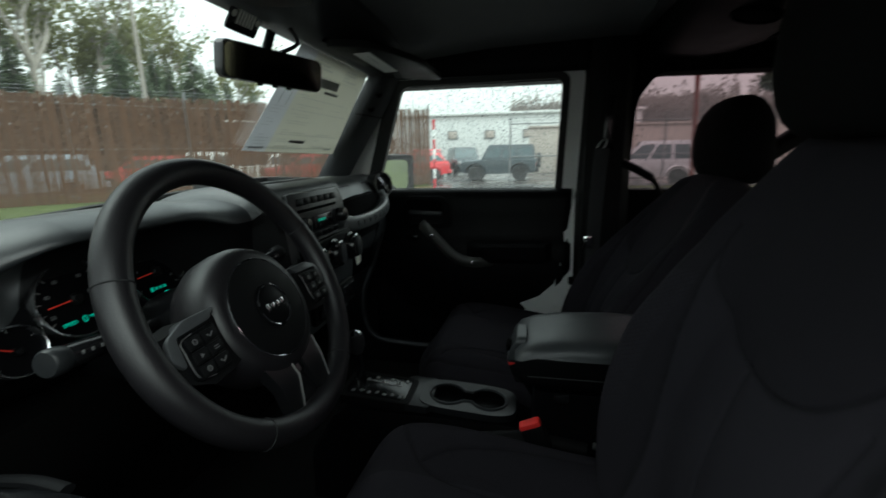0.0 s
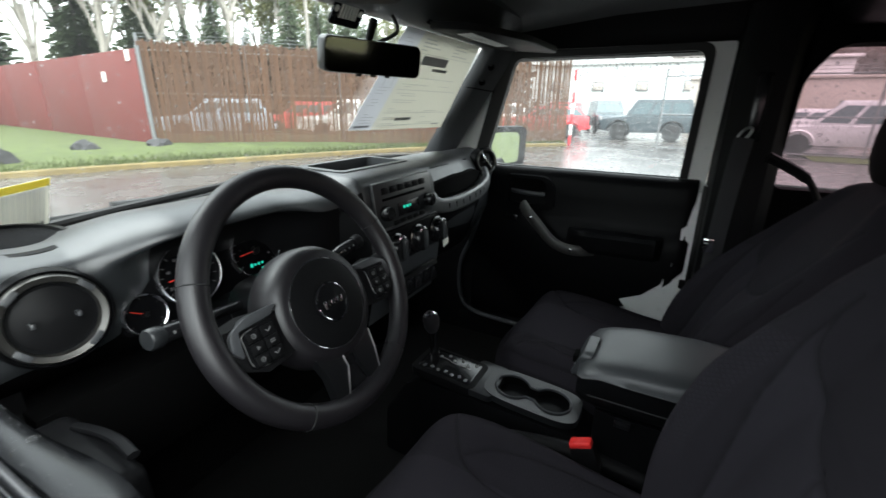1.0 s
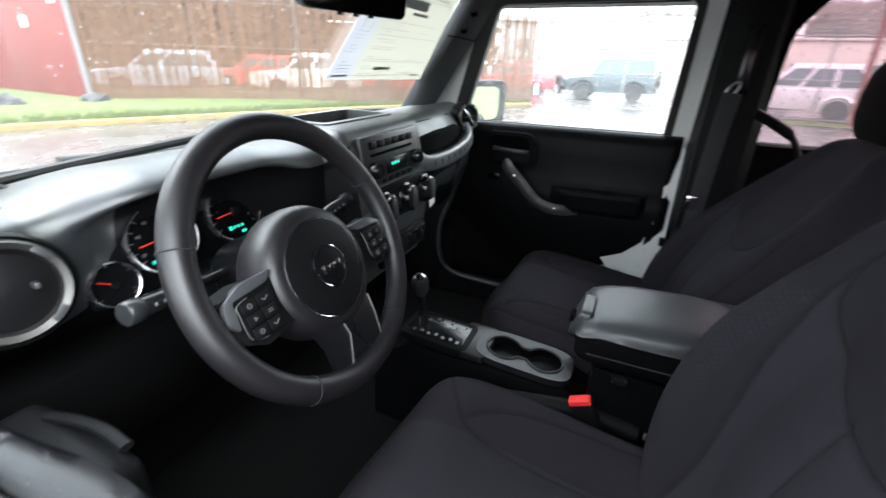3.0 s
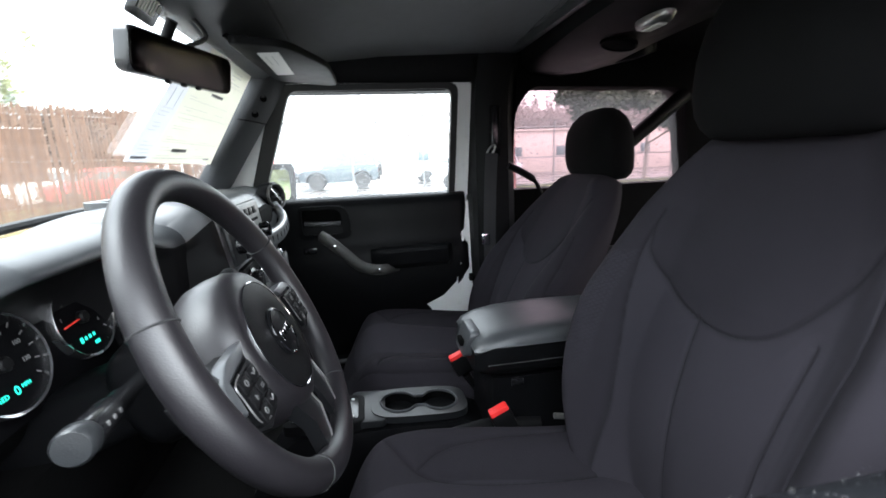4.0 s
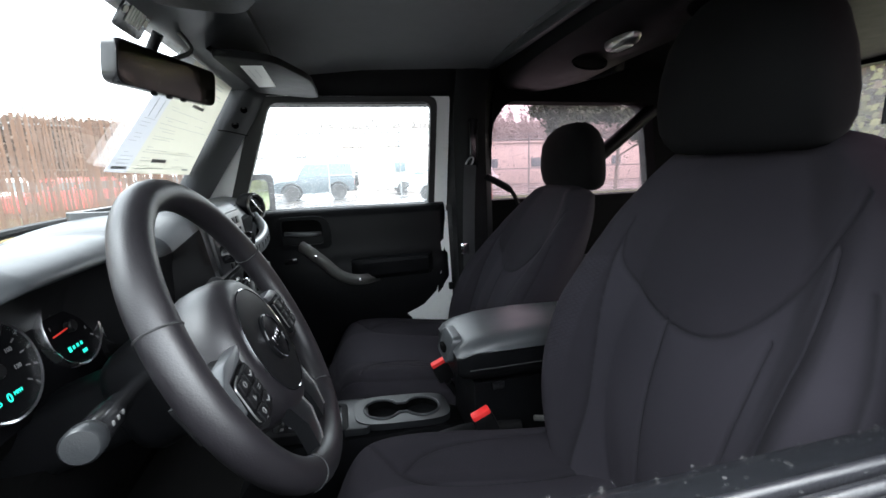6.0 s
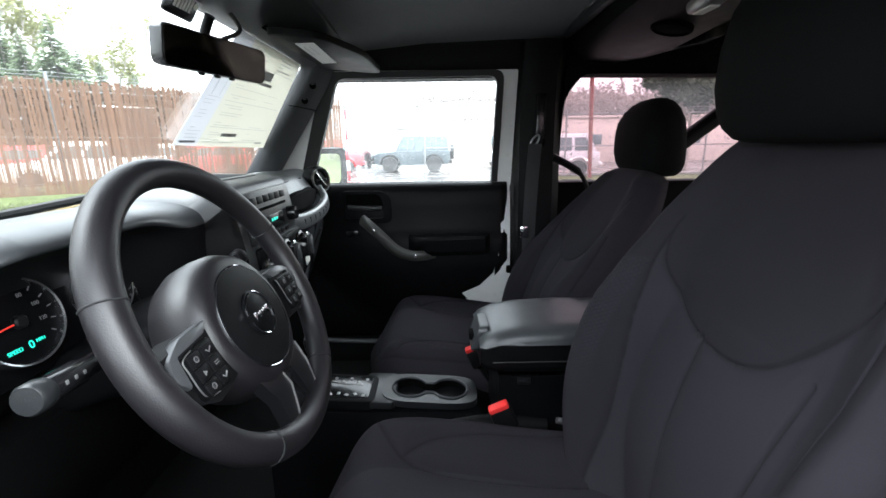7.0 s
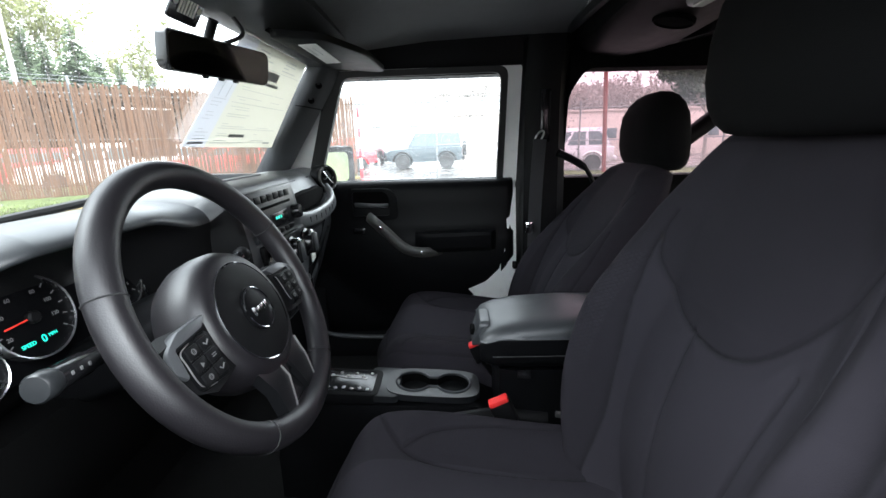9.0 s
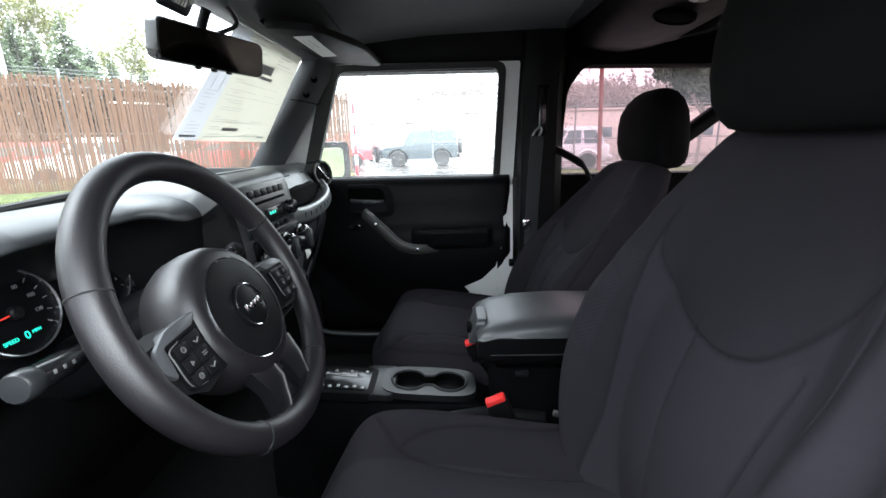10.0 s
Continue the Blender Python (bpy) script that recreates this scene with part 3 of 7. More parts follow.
    for z, x in zs:
        lip = 0.015 if shut else 0.012
        rear = lip + k if z > 0.97 else lip + k + 0.17 * min(1.15, (0.97 - z) / 0.17) ** 1.9
        ys = [rear + (0.79 - rear) * i / 60 for i in range(61)]
        row = []
        for y in ys:
            edge = min(1.0, (y - rear) / 0.02, (0.79 - y) / 0.02)
            row.append(Vector((s * (x + swell(y, z) + 0.014 * (1 - edge) ** 2), y, z)))
        rows.append(row + [Vector((s * 0.745, 0.79, z)), Vector((s * 0.745, rear, z))])
    bm = B()
    loft(bm, rows)
    trim = part("trim_panel", bm, M["trim" if shut else "wet_trim"], th, "black moulded inner trim panel")
    # armrest pad
    bm = B()
    loft(bm, [[(s * x, y, z) for x, z in ((0.68, 1.066 + q), (0.615 + k, 1.068 + q), (0.603 + k, 1.058 + q), (0.603 + k, 1.015 + q), (0.618 + k, 0.998 + q), (0.68, 0.992 + q))] for y, k, q in ((0.085, 0.035, 0), (0.105, 0.006, 0), (0.20, 0, 0), (0.31, 0.0, -0.002), (0.345, 0.01, -0.004), (0.38, 0.05, -0.006))])
    part("armrest", bm, M["trim"], trim, "black padded armrest")
    # pull handle
    bm = B()
    pth = spline([(s * 0.655, 0.545, 1.125), (s * 0.616, 0.515, 1.110), (s * 0.606, 0.475, 1.075), (s * 0.606, 0.425, 1.025), (s * 0.607, 0.38, 1.004), (s * 0.61, 0.33, 1.0), (s * 0.64, 0.285, 1.0)], 30)
    if not shut:
        pth = [p + Vector((-0.034, 0.0, -0.02)) for p in pth]
    tube(bm, pth, 0.0115 if shut else 0.009, 10, wide=1.75, up=(s, 0, 0))
    # the driver's handle is a darker copy of the grey one
    grip = part("pull_handle", bm, M["handle" if shut else "trim"], th, "grey curved pull handle")
    for y, z in ((0.498, 1.096), (0.355, 1.003)):
        bm = B()
        lathe(bm, [(0.006, -0.002), (0.006, 0.002), (0.004, 0.003), (0, 0.003)], facing((s * (0.598 if shut else 0.630), y, z if shut else z - 0.02), (-s, 0, 0)), 12)
        part("screw", bm, M["chrome"], grip, "small bright screw")
    # latch handle in its bezel
    bm = B()
    yz = lambda a, b, d: Vector((s * (d if shut else d + 0.002), a, b))
    zt = 0.0 if shut else 0.035
    frame_ring(bm, rounded([(0.622, 1.226 - zt), (0.448, 1.226 - zt), (0.440, 1.108), (0.622, 1.112)], [0.02, 0.05, 0.03, 0.02]), rounded([(0.608, 1.214 - zt), (0.475, 1.214 - zt), (0.468, 1.126), (0.608, 1.126)], [0.012, 0.03, 0.02, 0.012]), yz, 0.70, 0.678)
    if not shut:
        box(bm, (s * 0.676, 0.575, 1.158), (0.044, 0.15, 0.085), 0.014, seg=4)
    bez = part("latch_bezel", bm, M["trim"], th, "black latch bezel")
    bm = B()
    box(bm, (s * 0.693, 0.54, 1.17), (0.006, 0.14, 0.09), 0.002)
    # near-black plate: the shade in the latch recess is only colour
    part("recess", bm, M["void"], bez)
    bm = B()
    if shut:
        tube(bm, spline([(s * 0.686, 0.60, 1.168), (s * 0.676, 0.56, 1.166), (s * 0.674, 0.51, 1.164), (s * 0.684, 0.478, 1.163)], 12), 0.0085, 8, wide=0.8)
    else:
        tube(bm, spline([(s * 0.664, 0.612, 1.200), (s * 0.6595, 0.575, 1.2065), (s * 0.6585, 0.540, 1.2105), (s * 0.662, 0.508, 1.212)], 16), 0.0036, 8, wide=1.5)
    # the driver's lever is likewise a darker copy
    part("lever", bm, M["grey_plastic" if shut else "trim"], bez, "grey latch lever")
    bm = B()
    lathe(bm, [(0.012, 0), (0.012, 0.006), (0.0, 0.008)], facing((s * 0.690, 0.455, 1.135), (-s, 0, 0)), 14)
    part("lock_knob", bm, M["dark"], bez)
    bm = B()
    box(bm, (s * 0.656, 0.585, 1.075), (0.008, 0.045, 0.022), 0.004)
    part("switch", bm, M["gloss"], trim)
    # striker side of the latch
    bm = B()
    box(bm, (s * 0.652, 0.012 + k, 0.932), (0.022, 0.018, 0.026), 0.004)
    part("latch", bm, M["dark"], th, "black latch on the door edge")
    if not shut:
        rng = random.Random(11)
        bm = B()
        droplets(bm, rng, 750, lambda a, b: (Vector((s * (0.700 + 0.040 * b), 0.0 + 0.68 * a, 1.2503 - 0.004 * max(0, 0.012 - 0.04 * b) / 0.012)), Vector((1, 0, 0)), Vector((0, 1, 0)), Vector((0, 0, 1))), 0.42)
        for y, x, r in ((0.595, 0.722, 2.6), (0.56, 0.716, 1.7), (0.545, 0.709, 2.2), (0.615, 0.733, 1.5), (0.655, 0.726, 1.9), (0.50, 0.705, 1.2), (0.43, 0.719, 1.6), (0.36, 0.712, 1.5), (0.30, 0.727, 1.4)):
            droplets(bm, rng, 1, lambda a, b: (Vector((s * x, y, 1.2506)), Vector((0.92, 0.4, 0)), Vector((-0.3, 0.7, 0)), Vector((0, 0, 1))), r / (0.8 + 0.5 * rng.random()))
        tagged(part("raindrops", bm, M["water"], trim), kind="stuff")
        bm = B()
        droplets(bm, rng, 260, lambda a, b: (Vector((s * (0.746 + 0.044 * b), -0.05 + 0.72 * a, 1.2505 - 0.004 * b)), Vector((1, 0, 0)), Vector((0, 1, 0)), Vector((0, 0, 1))), 0.5)
        tagged(part("raindrops", bm, M["water"], trim), kind="stuff")
    else:
        # outside mirror
        turn = Matrix.Translation((0.930, 0.722, 1.294)) @ Matrix.Rotation(radians(-30), 4, "Z") @ Matrix.Rotation(radians(1.5), 4, "X")
        bm = B()
        rr = lambda w, h: rounded([(-w, -h), (w, -h), (w, h), (-w, h)], 0.03)
        loft(bm, [[turn @ Vector((x, y, z)) for x, z in rr(w, h)] for w, h, y in ((0.100, 0.083, -0.008), (0.102, 0.086, 0.01), (0.098, 0.082, 0.05), (0.08, 0.06, 0.085), (0.04, 0.03, 0.098))])
        mir = part("side_mirror", bm, M["dark"], th, "black outside mirror wet with rain")
        bm = B()
        loft(bm, [[turn @ Vector((x - 0.012, y, z)) for x, z in rr(0.072, 0.062)] for y in (-0.008, -0.0115)])
        part("mirror_glass", bm, M["mirror"], mir, "mirror glass")
        bm = B()
        tube(bm, [(0.79, 0.75, 1.215), (0.85, 0.74, 1.22), (0.90, 0.735, 1.235)], 0.022, 10)
        part("bracket", bm, M["dark"], mir)
    return th


build_door(1)
bm = B()
tube(bm, [(0.735, -0.006, 0.74), (0.735, -0.006, 1.0), (0.745, -0.006, 1.235)], 0.009, 8, wide=7.0, up=(0, 1, 0))
solo("trim", bm, M["rubber"], "black rubber seal down the door pillar", "door seal", kind="structure")
bm = B()
tube(bm, spline([(0.648, 0.697, 1.10), (0.645, 0.739, 0.971), (0.643, 0.78, 0.863), (0.643, 0.779, 0.744), (0.643, 0.733, 0.675), (0.643, 0.597, 0.657), (0.643, 0.40, 0.655)], 40), 0.009, 8)
solo("trim", bm, M["dash"], "grey rubber door seal round the footwell", "door seal", kind="structure")
low = build_door(-1)
low.location += Vector((0.0, -0.045, -0.045))


# ---- dashboard ----
DASH = {
    "end": [(0.955, 1.245), (0.88, 1.270), (0.80, 1.281), (0.76, 1.282), (0.72, 1.268), (0.705, 1.245), (0.70, 1.22), (0.712, 1.16), (0.76, 1.11), (0.84, 1.07)],
    "vent": [(0.955, 1.245), (0.88, 1.274), (0.80, 1.287), (0.76, 1.288), (0.715, 1.279), (0.700, 1.262), (0.694, 1.23), (0.700, 1.17), (0.745, 1.12), (0.84, 1.07)],
    "side": [(0.955, 1.245), (0.88, 1.279), (0.80, 1.300), (0.72, 1.303), (0.672, 1.292), (0.652, 1.270), (0.655, 1.24), (0.66, 1.17), (0.68, 1.08), (0.76, 0.97)],
    "hood": [(0.955, 1.245), (0.88, 1.279), (0.80, 1.303), (0.72, 1.315), (0.672, 1.309), (0.650, 1.290), (0.700, 1.274), (0.728, 1.20), (0.72, 1.13), (0.82, 1.06)],
    "stack": [(0.955, 1.245), (0.88, 1.292), (0.80, 1.317), (0.72, 1.325), (0.645, 1.321), (0.622, 1.300), (0.612, 1.255), (0.603, 1.20), (0.598, 1.11), (0.62, 1.00)],
    "tray": [(0.955, 1.245), (0.88, 1.300), (0.798, 1.322), (0.790, 1.282), (0.700, 1.282), (0.690, 1.322), (0.612, 1.255), (0.603, 1.20), (0.598, 1.11), (0.62, 1.00)],
    "glove": [(0.955, 1.245), (0.88, 1.292), (0.80, 1.314), (0.75, 1.311), (0.710, 1.299), (0.685, 1.275), (0.670, 1.238), (0.690, 1.17), (0.70, 1.09), (0.76, 0.97)],
    "gloveend": [(0.955, 1.245), (0.88, 1.288), (0.80, 1.308), (0.76, 1.305), (0.725, 1.293), (0.70, 1.271), (0.684, 1.238), (0.695, 1.17), (0.70, 1.09), (0.76, 0.97)],
}
STATIONS = [(-0.70, "end"), (-0.66, "vent"), (-0.585, "vent"), (-0.475, "hood"), (-0.40, "hood"), (-0.325, "hood"), (-0.205, "side"), (-0.175, "side"), (-0.145, "stack"),
            (-0.135, "stack"), (0.118, "stack"), (0.128, "stack"), (0.145, "glove"), (0.40, "glove"), (0.56, "gloveend"), (0.70, "gloveend")]


def dash_profile(x, n=64):
    for (xa, a), (xb, b) in zip(STATIONS, STATIONS[1:]):
        if x <= xb:
            break
    f = min(1, max(0, (x - xa) / (xb - xa)))
    f = f * f * (3 - 2 * f)
    pts = [Vector((0, p[0] * (1 - f) + q[0] * f, p[1] * (1 - f) + q[1] * f)) for p, q in zip(DASH[a], DASH[b])]
    return [Vector((x, p.y, p.z)) for p in spline(pts, n)]


def build_dash():
    th = thing("dashboard", (0, 0.75, 1.0), "black moulded dashboard with soft top, gauges and radio", "dashboard")
    xs = sorted({round(-0.70 + 1.4 * i / 70, 4) for i in range(71)} | {round(x, 4) for x, _ in STATIONS} | {-0.154, 0.1365})
    bm = B()
    grid = [[bm.verts.new(p) for p in dash_profile(x)] for x in xs]
    for a, b in zip(grid, grid[1:]):
        for i in range(len(a) - 1):
            mid = (a[i].co + a[i + 1].co + b[i].co + b[i + 1].co) / 4
            if -0.128 < mid.x < 0.105 and 0.683 < mid.y < 0.799 and mid.z > 1.295:
                continue
            f = bm.faces.new((a[i], a[i + 1], b[i + 1], b[i]))
            # lower dash and gauge hood get blacker materials: shade put into the colour
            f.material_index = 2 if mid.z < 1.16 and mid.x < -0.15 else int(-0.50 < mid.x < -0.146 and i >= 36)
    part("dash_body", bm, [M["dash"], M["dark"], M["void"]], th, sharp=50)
    # open tray on the centre stack
    bm = B()
    frame_ring(bm, rounded([(-0.135, 0.675), (0.112, 0.675), (0.112, 0.806), (-0.135, 0.806)], 0.02), rounded([(-0.120, 0.690), (0.098, 0.690), (0.098, 0.792), (-0.120, 0.792)], 0.015), lambda a, b, d: Vector((a, b, d + (0.02 * (b - 0.69) if d > 1.3 else 0))), 1.284, 1.3275)
    tray = part("tray", bm, M["dash"], th, "open tray with shade painted on its floor")
    bm = B()
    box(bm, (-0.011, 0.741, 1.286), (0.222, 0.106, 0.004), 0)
    # the shade inside the tray is put into the floor's colour
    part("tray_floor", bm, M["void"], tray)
    # defroster slots and speaker
    bm = B()
    tube(bm, [(-0.47, 0.845, 1.2890), (-0.35, 0.858, 1.2870), (-0.22, 0.868, 1.2850)], 0.0035, 8, wide=1.4)
    part("defroster_slot", bm, M["void"], th)
    m = Matrix.Translation((-0.600, 0.818, 1.283)) @ Matrix.Rotation(radians(3), 4, "X") @ Matrix.Diagonal((0.8, 1.05, 1, 1))
    bm = B()
    lathe(bm, [(0.080, -0.012), (0.080, 0.002), (0.076, 0.007), (0.066, 0.008), (0.060, 0.004)], m, 36)
    sp = part("speaker_rim", bm, M["trim"], th)
    bm = B()
    lathe(bm, [(0.062, -0.004), (0.062, 0.005), (0.04, 0.009), (0.0, 0.010)], m, 36)
    part("grille", bm, M["mesh"], sp, "black perforated speaker grille")
    # round air vents
    for at, way, r, ring in (((-0.622, 0.683, 1.224), (-0.12, -0.97, 0.16), 0.051, "silver"), ((0.592, 0.672, 1.275), (-0.45, -0.88, 0.10), 0.042, "silver")):
        m = facing(at, way)
        bm = B()
        lathe(bm, [(r * 1.12, -0.03), (r * 1.12, 0.002), (r * 1.06, 0.008), (r * 1.02, 0.003)], m, 40)
        vent = part("air_vent", bm, M["trim"], th, "round air vent with a satin silver ring")
        bm = B()
        lathe(bm, [(r, -0.01), (r, 0.009), (r * 0.95, 0.013), (r * 0.83, 0.011), (r * 0.78, 0.0), (r * 0.78, -0.01)], m, 40)
        part("ring", bm, M["vent_ring"], vent)
        bm = B()
        lathe(bm, [(r * 0.78, -0.012), (r * 0.78, 0.001), (r * 0.64, 0.005), (0, 0.009)], m, 32)
        part("disc", bm, M["dark"], vent)
        for k in (-0.4, 0.4):
            bm = B()
            box(bm, m @ Vector((k * r, 0, 0.010)), (0.004, 0.006, 0.018), 0.001, facing((0, 0, 0), way))
            part("tab", bm, M["grey_plastic"], vent)
        if at[0] > 0:
            bm = B()
            box(bm, m @ Vector((0, 0, 0.011)), (r * 1.5, 0.005, 0.004), 0.001, facing((0, 0, 0), way) @ Matrix.Rotation(radians(-50), 4, "Z"))
            part("slat", bm, M["chrome"], vent, "bright vent slat")
        for a in range(4):
            bm = B()
            c, sn = math.cos(a * math.pi / 2 + 0.7), math.sin(a * math.pi / 2 + 0.7)
            box(bm, m @ Vector((c * r * 0.89, sn * r * 0.89, 0.0128)), (0.017, 0.007, 0.002), 0.0005, facing((0, 0, 0), way) @ Matrix.Rotation(a * math.pi / 2 + 0.7 + math.pi / 2, 4, "Z"))
            part("clip", bm, M["grey_plastic"], vent)
    # black cluster panel behind the gauges
    bm = B()
    slab(bm, rounded([(-0.555, 1.150), (-0.225, 1.150), (-0.232, 1.258), (-0.30, 1.266), (-0.47, 1.266), (-0.535, 1.235)], 0.02), lambda a, b, d: Vector((a, 0.7185 + (b - 1.212) * 0.227 + d, b)), 0.02, 0.0, 0.003)
    part("cluster_panel", bm, M["dial"], th, "black instrument panel")
    # gauges
    tilt = (0, -0.97, 0.22)
    for at, r, kind in (((-0.449, 0.710, 1.212), 0.0455, "speed"), ((-0.327, 0.717, 1.212), 0.0455, "rev"), ((-0.522, 0.705, 1.178), 0.027, "fuel"), ((-0.255, 0.712, 1.185), 0.025, "temp")):
        m = facing(at, tilt)
        bm = B()
        lathe(bm, [(r * 0.98, -0.004), (r * 0.98, 0.0), (0, 0.0)], m, 40)
        g = part("gauge", bm, M["dial"], th, "round gauge with a chrome ring and red needle")
        bm = B()
        lathe(bm, [(r * 1.05, -0.004), (r * 1.05, 0.006), (r * 1.03, 0.008), (r * 0.985, 0.007), (r * 0.975, -0.002)], m, 40)
        part("ring", bm, M["bezel"], g)
        # local axes: x across, y up the dial
        ax = m.to_3x3() @ Vector((1, 0, 0))
        ax = Vector((1, 0, 0))
        upv = Vector((0, 0.22, 0.97)).normalized()
        out = Vector(tilt).normalized()
        frame_m = Matrix(((ax.x, upv.x, out.x, at[0]), (ax.y, upv.y, out.y, at[1]), (ax.z, upv.z, out.z, at[2]), (0, 0, 0, 1)))
        big = r > 0.04
        for i in range(13 if big else 5):
            a = radians(215 - i * (250 / 12 if big else 62))
            d = Vector((math.cos(a), math.sin(a), 0))
            bm = B()
            box(bm, frame_m @ (d * r * 0.86 + Vector((0, 0, 0.0012))), (r * 0.11, r * 0.024, 0.0008), 0, frame_m.to_3x3().to_4x4() @ Matrix.Rotation(a, 4, "Z"))
            part("mark", bm, M["dial_mark"], g)
        bm = B()
        a = radians(184 if big else 150)
        d = Vector((math.cos(a), math.sin(a), 0))
        box(bm, frame_m @ (d * r * 0.36 + Vector((0, 0, 0.004))), (r * 0.70, r * 0.034, 0.0012), 0, frame_m.to_3x3().to_4x4() @ Matrix.Rotation(a, 4, "Z"))
        part("needle", bm, M["needle"], g, "lit red needle")
        bm = B()
        lathe(bm, [(r * 0.16, 0.001), (r * 0.16, 0.006), (r * 0.12, 0.008), (0, 0.008)], frame_m, 16)
        part("hub", bm, M["dark"], g)
        texts = {"speed": [("20", 0.72, 205), ("40", 0.66, 160), ("60", 0.64, 120), ("80", 0.64, 62), ("100", 0.62, 25), ("120", 0.60, -12)], "rev": [(str(i), 0.62, 205 - i * 38) for i in range(1, 7)]}.get(kind, [])
        for word, rad, deg in texts:
            put_text(word, frame_m @ Matrix.Translation((math.cos(radians(deg)) * r * rad, math.sin(radians(deg)) * r * rad, 0.0012)), r * 0.135, M["dial_mark"], g)
        if kind == "speed":
            put_text("SPEED", frame_m @ Matrix.Translation((-0.0155, -0.027, 0.0016)), 0.0060, M["green"], g)
            put_text("0", frame_m @ Matrix.Translation((0.0025, -0.027, 0.0016)), 0.0120, M["green"], g)
            put_text("MPH", frame_m @ Matrix.Translation((0.0135, -0.0258, 0.0016)), 0.0052, M["green"], g)
        if kind == "rev":
            bm = B()
            for i, (w, hgt) in enumerate(((0.0042, 0.0062), (0.0034, 0.004), (0.0034, 0.004), (0.0034, 0.004))):
                box(bm, frame_m @ Vector((-0.014 + i * 0.0072, -0.024, 0.0016)), (w, hgt, 0.0006), 0, frame_m.to_3x3().to_4x4())
            box(bm, frame_m @ Vector((0.008, -0.034, 0.0016)), (0.008, 0.004, 0.0006), 0, frame_m.to_3x3().to_4x4())
            part("display", bm, M["green"], g, "lit green readout")
    # radio
    bm = B()
    fr = Matrix.Translation((-0.010, 0.6105, 1.258)) @ Matrix.Rotation(radians(-8), 4, "X")
    turn = Matrix.Rotation(radians(-8), 4, "X")
    box(bm, fr @ Vector((0, 0, 0)), (0.226, 0.012, 0.098), 0.006, turn)
    rad = part("radio", bm, M["console"], th, "black car radio with two knobs and a green display")
    bm = B()
    box(bm, fr @ Vector((-0.005, -0.007, 0.012)), (0.165, 0.003, 0.0055), 0.001, turn)
    part("disc_slot", bm, M["void"], rad)
    bm = B()
    box(bm, fr @ Vector((0.005, -0.007, -0.018)), (0.085, 0.003, 0.028), 0.001, turn)
    scr = part("screen", bm, M["gloss"], rad)
    bm = B()
    for i, w in enumerate((0.005, 0.008, 0.004)):
        box(bm, fr @ Vector((-0.016 + 0.012 * i, -0.0092, -0.014)), (w, 0.0008, 0.0055), 0, turn)
    part("readout", bm, M["green"], scr, "lit green readout")
    for x in (-0.085, 0.085):
        bm = B()
        lathe(bm, [(0.016, 0), (0.0155, 0.014), (0.013, 0.018), (0, 0.0185)], facing(fr @ Vector((x, -0.006, -0.016)), (0, -1, 0.14)), 20)
        part("knob", bm, M["gloss"], rad, "round knob")
    for i in range(6):
        bm = B()
        box(bm, fr @ Vector((-0.075 + 0.029 * i, -0.007, 0.030)), (0.026, 0.0012, 0.014), 0.0004, turn)
        part("button", bm, M["trim"], rad)
    for i in range(5):
        bm = B()
        box(bm, fr @ Vector((-0.048 + 0.026 * i, -0.007, -0.042)), (0.023, 0.0012, 0.010), 0.0004, turn)
        part("button", bm, M["trim"], rad)
    # heater controls
    bm = B()
    box(bm, (0.005, 0.601, 1.164), (0.236, 0.014, 0.080), 0.02)
    hv = part("heater_panel", bm, M["trim"], th, "black heater panel with three dials")
    for x in (-0.075, 0.012, 0.103):
        bm = B()
        m = facing((x, 0.594, 1.164), (0, -1, 0.06))
        lathe(bm, [(0.033, 0), (0.033, 0.006), (0.029, 0.008), (0.027, 0.022), (0.024, 0.025), (0, 0.025)], m, 28)
        dl = part("dial", bm, M["gloss"], hv)
        bm = B()
        box(bm, m @ Vector((0, 0, 0.027)), (0.009, 0.044, 0.012), 0.003, facing((0, 0, 0), (0, -1, 0.06)))
        part("grip", bm, M["dash"], dl)
        bm = B()
        tube(bm, [m @ Vector((0.026 * math.cos(a), 0.026 * math.sin(a), 0.020)) for a in [radians(50 + 10 * i) for i in range(9)]], 0.0035, 8)
        part("arc", bm, M["chrome"], dl, "chrome arc")
    bm = B()
    box(bm, (0.0, 0.592, 1.062), (0.20, 0.014, 0.055), 0.006)
    sw = part("switch_panel", bm, M["dark"], th)
    for i in range(5):
        bm = B()
        box(bm, (-0.076 + 0.038 * i, 0.584, 1.064), (0.030, 0.010, 0.034), 0.003)
        part("switch", bm, M["gloss"], sw)
    bm = B()
    box(bm, (0.162, 0.598, 1.128), (0.028, 0.003, 0.052), 0.0005, Matrix.Rotation(radians(-12), 4, "Y"))
    tag = part("paper_tag", bm, M["paper"], th, "white paper tag with a yellow top")
    bm = B()
    box(bm, (0.160, 0.5955, 1.148), (0.0285, 0.002, 0.014), 0.0003, Matrix.Rotation(radians(-12), 4, "Y"))
    part("tag_top", bm, M["yellow"], tag)
    # passenger grab handle; its pocket is a near-black block standing in for shade
    bm = B()
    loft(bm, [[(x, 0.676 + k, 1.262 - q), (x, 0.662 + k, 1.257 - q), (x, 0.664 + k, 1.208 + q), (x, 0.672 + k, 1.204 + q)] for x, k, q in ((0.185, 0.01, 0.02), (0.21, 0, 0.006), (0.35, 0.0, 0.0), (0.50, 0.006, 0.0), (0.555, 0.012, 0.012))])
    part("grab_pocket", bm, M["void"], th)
    bm = B()
